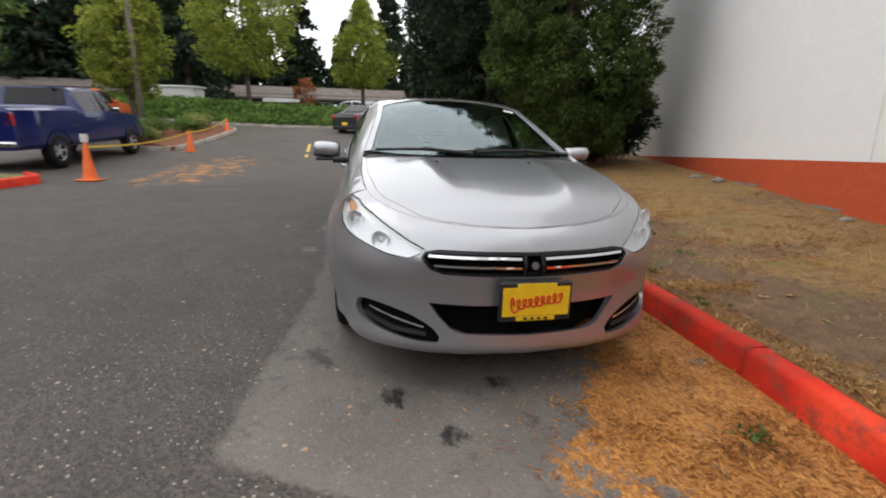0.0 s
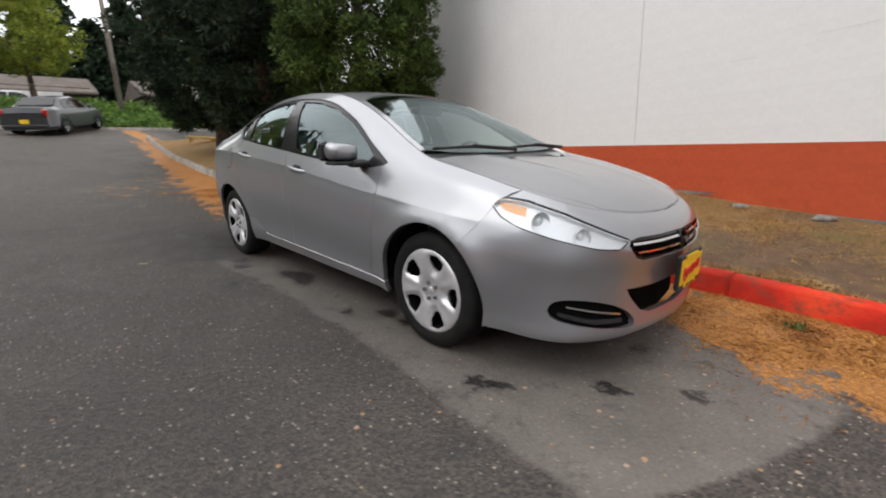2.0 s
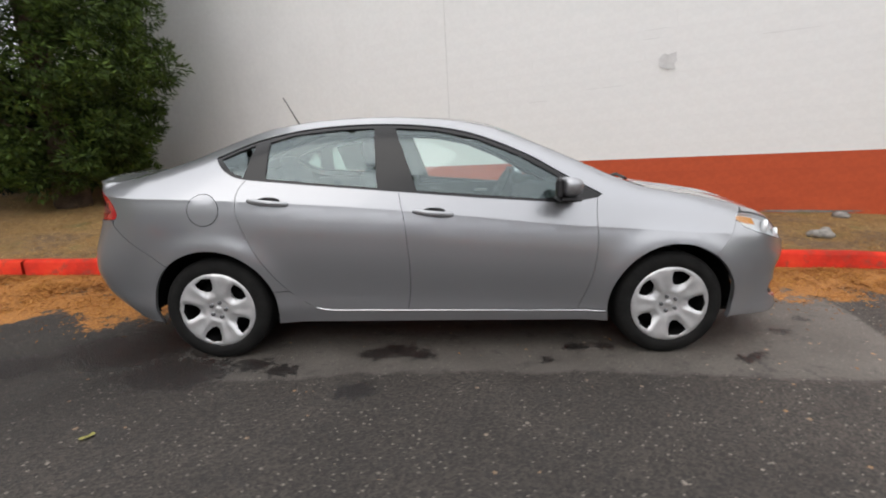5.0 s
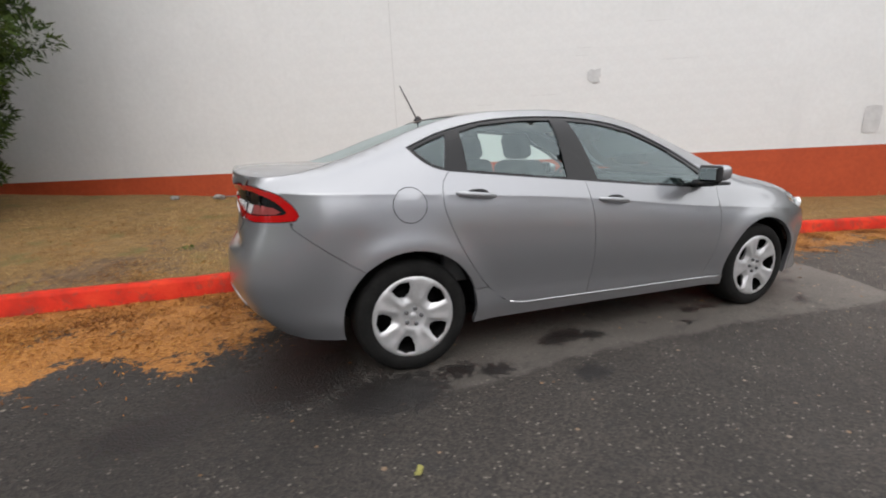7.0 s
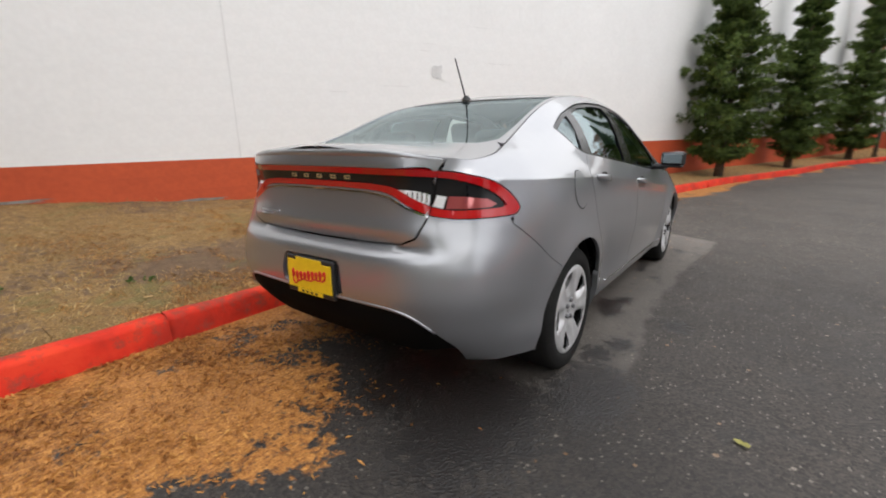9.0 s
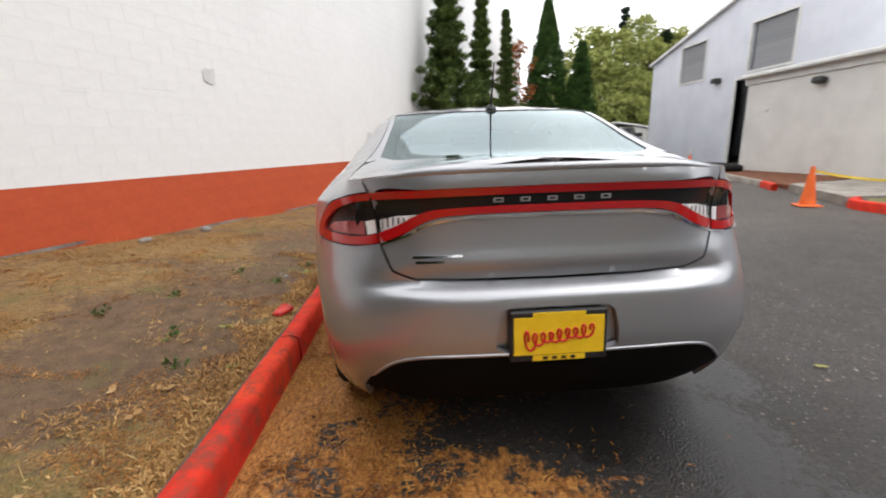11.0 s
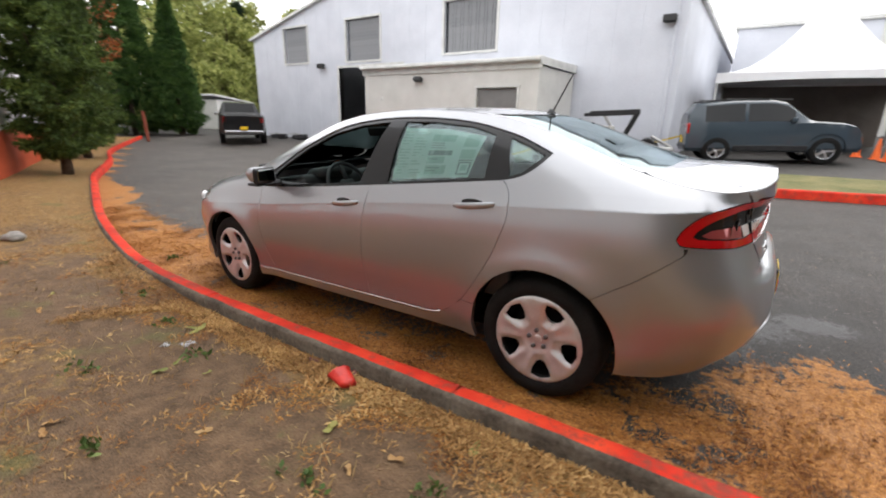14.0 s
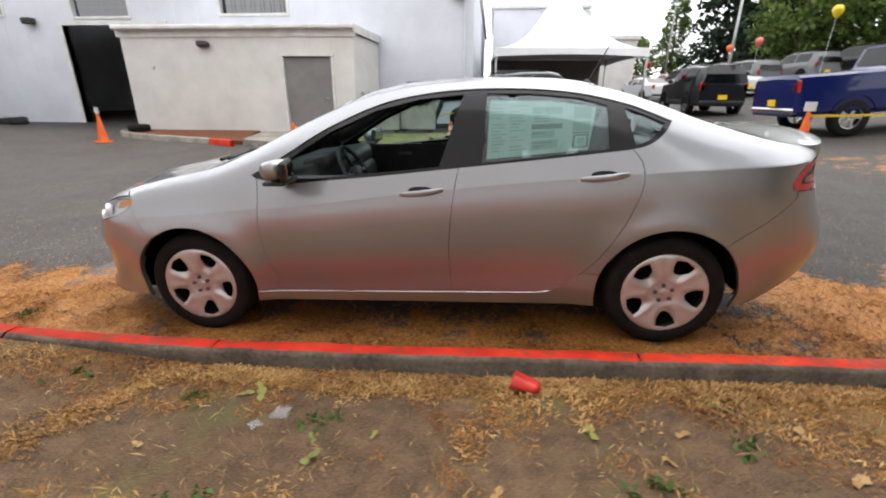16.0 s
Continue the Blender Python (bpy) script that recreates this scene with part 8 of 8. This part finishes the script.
fir_spots = [(-58 + 3.5 * math.sin(i * 2.1), -64 + 5.6 * i, 13 + 6 * abs(math.sin(i * 1.7)) + (5 if i < 9 else 0)) for i in range(18)] + [(-51 + 2 * math.sin(i * 1.3), -62 + 5.0 * i, 17 + 4 * abs(math.sin(i * 2.3))) for i in range(10)] + [(-53, -8, 10), (-54, -3, 8.5), (-52, 1, 9.5), (-55, 6, 10), (-53, 11, 12), (-52, 17, 15)]
for i, (x, y, h) in enumerate(fir_spots):
    tree("fir_tree", "tall dark fir tree on the skyline", (x, y), h, 3.0, fir_clumps(h, 4.0, 0.8, 22, 300 + i, 1.05), 18, 0.42, LEAF_FIR, 300 + i, 0.3, 6, 0.2, "firs on the skyline")
for x, y, h, r, sd in ((-41.0, -16.0, 17, 3.2, 61), (-53.0, -31.0, 22, 3.8, 62), (-54.0, -26.0, 23, 3.8, 63), (-53.0, -20.5, 22, 4.0, 67), (-57.0, -23.0, 24, 4.0, 68), (-52.0, -36.0, 21, 3.6, 69), (-24.0, -38.0, 17, 3.6, 64), (-22.5, -45.0, 19, 3.8, 65), (-38.0, 14.0, 17, 3.0, 66)):
    tree("fir_tree", "broad dark fir tree beyond the parked cars", (x, y), h, r, fir_clumps(h, r, 1.0, 26, sd, 0.85), 18, 0.32, LEAF_FIR, sd, 0.3, 6, 0.2, "firs on the skyline")
for x, y, h, r, sd in ((-24.5, -31.0, 9.5, 3.6, 71), (-28.5, -28.5, 10.5, 4.0, 72), (-33.0, -33.0, 12.0, 4.0, 73), (-27.0, -24.0, 9.0, 3.2, 74), (-26.5, -37.0, 15.0, 4.6, 75), (-21.5, -32.5, 12.5, 3.8, 76), (-30.5, -36.0, 15.0, 4.6, 77)):
    tree("broadleaf_tree", "broad green tree beyond the parked cars", (x, y), h, r, round_clumps(h, r, 1.6, 170, sd, 0.85), 40, 0.24, LEAF_GREEN, sd, 0.25, 12, 0.25, "trees beyond the lot")
tree("poplar_tree", "slim dark poplar beyond the sales lot", (-20.0, -52.0), 11.0, 1.3, column_clumps(11.0, 1.3, 1.0, 140, 81, 0.15, 0.3, 0.15, 0.6), 30, 0.22, LEAF_PINE, 81, 0.16, 8, 0.2)
tree("broadleaf_tree", "rounded green tree at the lot's far edge", (-17.5, -56.0), 5.5, 2.6, round_clumps(5.5, 2.6, 1.0, 90, 82, 0.7), 36, 0.22, LEAF_GREEN, 82, 0.2, 8, 0.25, "trees beyond the lot")
# wooded slope beyond the bend
for i, (x, y, h) in enumerate(((44.5, -24.5, 11.0), (41.0, -21.0, 7.5), (48.0, -29.0, 13.0), (38.5, -19.0, 5.0), (44.0, -20.5, 12.0), (50.0, -26.0, 15.0), (46.0, -27.0, 10.0))):
    tree("hillside_tree", "olive-green tree on the slope beyond the bend", (x, y), h, 3.4, round_clumps(h, 3.4, 0.3, 150, 430 + i, 0.9), 46, 0.24, LEAF_OLIVE, 430 + i, 0.25, 8, 0.2, "trees on the slope")
for i in range(16):
    x, y = 44 + 10 * math.sin(i * 2.4), -34 + 4.2 * i
    h = 6.5 + 5.5 * abs(math.sin(i * 1.9)) + (2 if i % 3 == 0 else 0)
    tree("hillside_tree", "olive-green tree on the slope beyond the bend", (x, y), h, 3.6, round_clumps(h, 3.6, 0.3, 120, 400 + i, 1.0), 40, 0.30, LEAF_OLIVE if i % 3 else LEAF_GREEN, 400 + i, 0.25, 8, 0.2, "trees on the slope")
for i, (x, y, h) in enumerate(((52, -25, 17), (56, -30, 14), (47, -27.5, 13), (60, -8, 13), (50, 4, 11))):
    tree("fir_tree", "dark fir tree on the slope beyond the bend", (x, y), h, 2.4, fir_clumps(h, 2.4, 1.0, 20, 450 + i, 0.7), 16, 0.3, LEAF_FIR, 450 + i, 0.25, 6, 0.2, "firs on the slope")


# ---- needles, leaves and small litter ----
def flakes(name, pts, length, width, material, seed, lift=0.004, tilt=0.25):
    """Many small curled flakes lying about, as one mesh."""
    rng = np.random.default_rng(seed)
    p = np.array(pts, float)
    n = len(p)
    a = rng.uniform(0, 2 * math.pi, n)
    ln, wd = length * rng.uniform(0.5, 1.4, n), width * rng.uniform(0.6, 1.4, n)
    dz = rng.normal(scale=tilt, size=n) * ln * 0.5
    d = np.stack([np.cos(a), np.sin(a)], 1)
    s = np.stack([-np.sin(a), np.cos(a)], 1)
    z = p[:, 2] + lift + np.abs(dz)
    v = np.empty((n, 4, 3))
    v[:, 0, :2], v[:, 0, 2] = p[:, :2] - d * ln[:, None] / 2, z - dz
    v[:, 1, :2], v[:, 1, 2] = p[:, :2] + s * wd[:, None] / 2, z + ln * 0.12
    v[:, 2, :2], v[:, 2, 2] = p[:, :2] + d * ln[:, None] / 2, z + dz
    v[:, 3, :2], v[:, 3, 2] = p[:, :2] - s * wd[:, None] / 2, z + ln * 0.05
    me = bpy.data.meshes.new(name)
    me.vertices.add(n * 4)
    me.vertices.foreach_set("co", v.astype(np.float32).ravel())
    me.loops.add(n * 4)
    me.loops.foreach_set("vertex_index", np.arange(n * 4, dtype=np.int32))
    me.polygons.add(n)
    me.polygons.foreach_set("loop_start", np.arange(0, n * 4, 4, dtype=np.int32))
    me.update(calc_edges=True)
    me.materials.append(material)
    return new(name, me)


rl = random.Random(21)
road_pts = []
while len(road_pts) < 44000:
    x = rl.uniform(-7, 6.5) if rl.random() < 0.9 else rl.uniform(-14, 12)
    y = kerb_y(x) - 0.07 - abs(rl.gauss(0, 0.75))
    n = 0.5 + 1.1 * noise.noise((x * 2.3, y * 2.3, 1)) + 0.7 * noise.noise((x * 7, y * 7, 5))
    if rl.random() < litter_at(x, y) * max(0.05, n) + 0.012:
        road_pts.append((x, y, ground_z(x, y)))
tagged(flakes("needle_litter", road_pts, 0.030, 0.007, NEEDLE, 31), "fallen orange-brown needles drifted on the asphalt", "fallen needles", kind="stuff")
lawn_pts = []
while len(lawn_pts) < 36000:
    x = rl.gauss(-0.3, 2.6)
    d = 0.09 + rl.random() ** 1.3 * 2.9
    y = kerb_y(x) + d
    if y > wall_y(x) - 0.05:
        continue
    n = 0.05 + 1.9 * noise.noise((x * 1.6, y * 1.6, 7)) + 2.0 * noise.noise((x * 5, y * 5, 8)) + 0.7 * (1 - smoothstep(0.1, 0.6, d)) + 1.6 * (1 - smoothstep(0.02, 0.11, ridge_d(x, y))) - 1.3 * bare_at(x, y)
    if rl.random() < n:
        lawn_pts.append((x, y, lawn_z(x, y)))
tagged(flakes("lawn_litter", lawn_pts, 0.024, 0.0040, NEEDLE, 32), "scattered brown needles lying on the bare earth", "fallen needles", kind="stuff")
DRIFT = leaf("straw_drift", (0.22, 0.11, 0.036), (0.45, 0.25, 0.088), (0.66, 0.43, 0.18), 0.1)
scrap_pts = []
while len(scrap_pts) < 17000:
    x = rl.gauss(-0.6, 2.4)
    d = 0.08 + abs(rl.gauss(0, 0.55))
    y = kerb_y(x) + d
    near = ridge_d(x, y)
    n = -0.06 + 0.9 * max(0, noise.noise((x * 2.4, d * 2.8, 17))) - 0.5 * bare_at(x, y) + 0.4 * noise.noise((x * 8, d * 8, 18)) + 0.25 * (1 - smoothstep(0.05, 0.25, near)) + 1.5 * (1 - smoothstep(0.03, 0.09, near)) * (0.6 + 0.8 * noise.noise((x * 3, y * 3, 6)))
    n *= 0.35 + 0.65 * smoothstep(-2.6, -1.5, x)
    if y < wall_y(x) - 0.05 and rl.random() < n:
        scrap_pts.append((x, y, lawn_z(x, y) + rl.random() ** 2 * 0.016 * (1 - smoothstep(0.02, 0.12, near))))
tagged(flakes("leaf_scraps", scrap_pts, 0.028, 0.0066, DRIFT, 34, 0.003, 0.45), "dry straw-coloured leaf scraps drifted along the red kerb", "leaf litter", kind="stuff")
grass_pts = []
while len(grass_pts) < 16000:
    x = rl.uniform(-9, 9)
    y = kerb_y(x) + 0.1 + rl.random() * 5
    if y > wall_y(x) - 0.03:
        continue
    n = 0.25 + 1.2 * noise.noise((x * 0.95, y * 0.95, 12)) + 0.35 * smoothstep(0.8, 2.5, y - kerb_y(x))
    if rl.random() < n:
        grass_pts.append((x, y, lawn_z(x, y)))
tagged(flakes("dry_grass", grass_pts, 0.04, 0.004, STRAW, 33, 0.004, 0.8), "short dry straw-coloured grass", "grass", kind="stuff")

LEAF_DRY = leaf("dry_leaf", (0.20, 0.09, 0.03), (0.38, 0.20, 0.07), (0.50, 0.34, 0.16), 0.15)
LEAF_WEED = leaf("weed_leaf", (0.05, 0.09, 0.02), (0.10, 0.16, 0.04), (0.18, 0.24, 0.07), 0.2)
LEAF_FRESH = leaf("green_leaf", (0.09, 0.12, 0.03), (0.18, 0.21, 0.06), (0.34, 0.32, 0.10), 0.2)


def lobed_leaf(at, size, material, label, seed):
    rng = random.Random(seed)
    bm = bmesh.new()
    n = 14
    c = bm.verts.new((0, 0, 0.004))
    ring = []
    for i in range(n):
        a = 2 * math.pi * i / n
        r = size * (0.55 + 0.10 * math.cos(3 * a) + 0.25 * math.cos(2 * a) + rng.uniform(-0.10, 0.10))
        ring.append(bm.verts.new((r * math.cos(a), r * math.sin(a) * 0.8, 0.006 + abs(rng.gauss(0, 0.12)) * size)))
    for i in range(n):
        bm.faces.new((c, ring[i], ring[(i + 1) % n]))
    bm.transform(pose(at[0], at[1], at[2] + 0.004, rng.uniform(-8, 8), rng.uniform(-8, 8), rng.uniform(0, 360)))
    return tagged(part("fallen_leaf", bm, material), label, "leaf", "fallen leaves")


for i in range(20):
    x = rl.uniform(-2.6, 2.6)
    y = kerb_y(x) + rl.uniform(0.15, 2.2)
    g = i % 9 == 0
    lobed_leaf((x, y, lawn_z(x, y)), rl.uniform(0.028, 0.055), LEAF_FRESH if g else LEAF_DRY, "small green leaf lying on the bare lawn" if g else "dry brown leaf lying on the bare lawn", 600 + i)
for i, (x, y) in enumerate(((-1.58, -1.63),)):
    lobed_leaf((x, y, ground_z(x, y)), 0.042, LEAF_FRESH, "yellow-green leaf lying on the asphalt", 700 + i)
for i, (x, y, sz, fresh) in enumerate(((0.627, 1.577, 0.060, 1), (0.66, 1.52, 0.045, 1), (0.275, 1.846, 0.035, 1), (0.038, 1.806, 0.030, 1), (-1.04, 1.846, 0.035, 0), (-1.15, 1.70, 0.042, 0), (0.94, 1.93, 0.035, 0), (-1.36, 1.467, 0.05, 1), (-0.80, 1.72, 0.055, 1), (-2.3, 1.75, 0.04, 0), (-1.9, 2.2, 0.04, 0))):
    lobed_leaf((x, y, lawn_z(x, y)), sz, LEAF_FRESH if fresh else LEAF_DRY, "torn yellow-green leaf lying on bare earth" if fresh else "curled dry tan leaf lying on bare earth", 720 + i)
FILM = shader("clear_plastic_film", (0.50, 0.51, 0.52), 0.12, 0.0, Alpha=0.22)
MAROON = varied("faded_maroon_card", (0.10, 0.03, 0.025), (0.18, 0.06, 0.045), 0.7, 12, 60)
for i, (x, y, w, mt, lb, cat) in enumerate(((0.473, 1.703, 0.075, FILM, "crumpled scrap of clear plastic film on bare earth", "plastic scrap"), (0.54, 1.79, 0.045, FILM, "small scrap of clear plastic film on bare earth", "plastic scrap"), (-0.258, 1.392, 0.075, MAROON, "flattened maroon card scrap among straw litter", "litter"), (-0.527, 1.345, 0.06, MAROON, "dark maroon scrap beside the crushed cup", "litter"))):
    bm = bmesh.new()
    bmesh.ops.create_grid(bm, x_segments=6, y_segments=5, size=w / 2)
    for v in bm.verts:
        v.co.z = 0.010 + 0.16 * w * noise.noise((v.co.x * 45, v.co.y * 45, i * 3.0))
        v.co.x *= 1 + 0.3 * noise.noise((v.co.y * 30, i, 0))
    bmesh.ops.solidify(bm, geom=bm.faces[:], thickness=0.0015)
    bm.transform(pose(x, y, lawn_z(x, y) + 0.004, 0, 0, 50 * i))
    tagged(part("litter_scrap", bm, mt, smooth=True), lb, cat, "litter on the lawn")
# weeds
for i, (x, y) in enumerate(((0.95, 1.62), (0.55, 2.15), (-0.95, 1.95), (-0.2, 2.35), (-1.35, 1.75), (1.6, 1.5), (0.3, 1.75), (-2.2, 2.1), (2.75, 0.78), (-0.6, 2.6), (3.3, 2.0), (-3.0, 2.5))):
    gl = lawn_z if y > kerb_y(x) else ground_z
    w = thing("weed", "small green weed sprouting from bare ground", "weed", (x, y, gl(x, y)), rl.uniform(0, 360), "weeds")
    cl = [(0.045 * rl.gauss(0, 1), 0.045 * rl.gauss(0, 1), 0.014, 0.03) for _ in range(5)]
    part("leaves", crown_mesh("leaves", cl, 6, 0.022, LEAF_WEED, 800 + i), None, w)
# low yellow board on short legs, left on the lawn by the cypresses
YELLOW_WOOD = varied("weathered_yellow_paint", (0.30, 0.17, 0.03), (0.52, 0.33, 0.07), 0.8, 4, 40, 0.4, 0.004)
board = thing("yellow_board", "weathered yellow wooden board on short legs lying on dry lawn", "board", (-16.2, 3.3, lawn_z(-16.2, 3.3)), 105)
part("plank", boxes(((1.15, 0.24, 0.04), (0, 0, 0.20), (9, 2, 0)), bevel=0.006), YELLOW_WOOD, board)
part("plank", boxes(((1.10, 0.10, 0.04), (0.02, -0.20, 0.14), (14, 2, 1)), bevel=0.006), YELLOW_WOOD, board)
for lx in (-0.45, 0.45):
    part("leg", boxes(((0.05, 0.34, 0.05), (lx, -0.05, 0.11), (16, 0, 0)), bevel=0.005), YELLOW_WOOD, board)
    part("foot", boxes(((0.05, 0.05, 0.16), (lx, 0.06, 0.06)), bevel=0.005), YELLOW_WOOD, board)
# crushed red cup by the kerb
RED_CUP = varied("red_plastic", (0.50, 0.02, 0.015), (0.66, 0.035, 0.02), 0.35, 20, 80, 0.1)
bm = lathe(bmesh.new(), [(0.0, 0.0), (0.030, 0.0), (0.034, 0.02), (0.044, 0.10), (0.047, 0.102), (0.043, 0.098), (0.032, 0.02), (0.0, 0.004)], 20, "Z")
bm.transform(pose(-0.63, 1.455, lawn_z(-0.60, 1.45) + 0.030, 84, 0, 72) @ Matrix.Diagonal((1.25, 0.7, 1.2, 1)))
for v in bm.verts:
    v.co += Vector((0.006 * noise.noise(v.co * 40), 0.006 * noise.noise(v.co * 37 + Vector((3, 0, 0))), 0.004 * noise.noise(v.co * 45)))
tagged(part("plastic_cup", bm, RED_CUP, smooth=True), "crushed red plastic cup lying beside the kerb", "cup")
# stones and chips
STONE = varied("small_stone", (0.14, 0.13, 0.12), (0.34, 0.32, 0.29), 0.9, 20, 90, 0.4, 0.004)
for i, (x, y, s) in enumerate(((4.35, 1.66, 0.10), (4.6, 1.9, 0.05), (-3.6, 5.7, 0.07), (-2.9, 5.6, 0.09), (1.8, 3.75, 0.06), (2.6, 3.4, 0.07), (0.2, 4.4, 0.05), (5.2, 2.4, 0.08))):
    bm = bmesh.new()
    bmesh.ops.create_icosphere(bm, subdivisions=2, radius=s)
    for v in bm.verts:
        v.co = Vector((v.co.x * 1.5, v.co.y, v.co.z * 0.6)) * (1 + 0.35 * noise.noise(v.co * 14 + Vector((i, 0, 0))))
    bm.transform(pose(x, y, lawn_z(x, y) + s * 0.3, 0, 0, 40 * i))
    tagged(part("stone", bm, STONE, smooth=True), "grey stone lying on the dry lawn", "stone", "loose stones")

# ---- the wall's marks and its blocks ----
GREY_PATCH = varied("grey_filler", (0.56, 0.56, 0.56), (0.68, 0.68, 0.68), 0.9, 8, 60, 0.4, 0.004)
HAIRLINE = varied("hairline_crack", (0.56, 0.56, 0.55), (0.70, 0.70, 0.69), 0.9, 8, 60)


def on_wall(x):
    return x / WALL_ALONG.x


def wall_patch(name, x, z, w, h, material, out=0.0098, rough=0.2, turn=0.0):
    bm = bmesh.new()
    r = random.Random(int(x * 100))
    n = 16
    ring = []
    for i in range(n):
        a = 2 * math.pi * i / n
        q = max(abs(math.cos(a)), abs(math.sin(a))) ** 0.7
        k = 1 + r.uniform(-rough, rough)
        ring.append(bm.verts.new(wall_point(on_wall(x) + w / 2 * math.cos(a) / q * k, out, z + h / 2 * math.sin(a) / q * k + turn * math.cos(a) * w)))
    bm.faces.new(ring)
    return part(name, bm, material, wall)


wall_patch("filler_patch", 3.30, 2.29, 0.20, 0.22, GREY_PATCH)
wall_patch("filler_patch", 7.73, 1.37, 0.30, 0.46, GREY_PATCH, rough=0.06)
for x, z, w in ((3.1, 2.62, 0.24), (3.15, 2.74, 0.3), (2.5, 2.02, 0.5), (4.6, 2.5, 0.5), (1.6, 1.9, 0.3), (4.2, 3.1, 0.5)):
    wall_patch("paint_crack", x, z, w, 0.006, HAIRLINE, 0.0096, 0.4, 0.004)
bm = boxes(((0.008, 0.004, 6.5), wall_point(on_wall(0.15), 0.0085, 4.2), (0, 0, WALL_TURN)))
part("control_joint", bm, HAIRLINE, wall)
for x, w in ((3.0, 1.5), (1.0, 0.9), (-2.5, 1.2), (5.0, 1.0), (-0.4, 0.6)):
    wall_patch("bare_strip", x, lawn_z(x, wall_y(x) - 0.05) + 0.018, w, 0.035, FOUNDATION, 0.0105, 0.25)

BLOCK_L, BLOCK_H, JOINT = 0.405, 0.2, 0.0005
proto = {}


def block_mesh(material, length):
    key = (material.name, round(length, 3))
    if key not in proto:
        a, b, o = length / 2 - JOINT / 2, BLOCK_H / 2 - JOINT / 2, 0.0011
        vs = [(-a, -b, 0), (a, -b, 0), (a, b, 0), (-a, b, 0), (-a + 0.0006, -b + 0.0006, o), (a - 0.0006, -b + 0.0006, o), (a - 0.0006, b - 0.0006, o), (-a + 0.0006, b - 0.0006, o)]
        proto[key] = mesh_of("block", vs, [(4, 5, 6, 7), (0, 1, 5, 4), (1, 2, 6, 5), (2, 3, 7, 6), (3, 0, 4, 7)], material)
    return proto[key]


face_m = Matrix(((WALL_ALONG.x, 0, WALL_OUT.x, 0), (WALL_ALONG.y, 0, WALL_OUT.y, 0), (0, 1, 0, 0), (0, 0, 0, 1)))
rest = {"white": ([], []), "red": ([], [])}
count = 0
for row in range(-6, 30):
    z = RED_TOP + BLOCK_H * (row + 0.5)
    red = row < 0
    for col in range(-28, 80):
        s = (col + 0.5 * (row % 2)) * BLOCK_L
        if not -11.4 < s < 32:
            continue
        p = wall_point(s, -0.003, z)
        if count < 300 and -1.3 < s < 6.6 and -0.7 < z - RED_TOP < 2.3:
            ob = new("block", block_mesh(WALL_RED if red else WALL_WHITE, BLOCK_L))
            ob.matrix_world = Matrix.Translation(p) @ face_m
            ob.parent = wall
            count += 1
        else:
            vs, fs = rest["red" if red else "white"]
            k = len(vs)
            for v in block_mesh(WALL_RED if red else WALL_WHITE, BLOCK_L).vertices:
                vs.append(p + face_m.to_3x3() @ v.co)
            fs += [(k + 4, k + 5, k + 6, k + 7), (k, k + 1, k + 5, k + 4), (k + 1, k + 2, k + 6, k + 5), (k + 2, k + 3, k + 7, k + 6), (k + 3, k, k + 4, k + 7)]
for key, mat in (("white", WALL_WHITE), ("red", WALL_RED)):
    tagged(part("blocks", mesh_of("blocks", *rest[key], mat), mat, wall), kind="stuff")
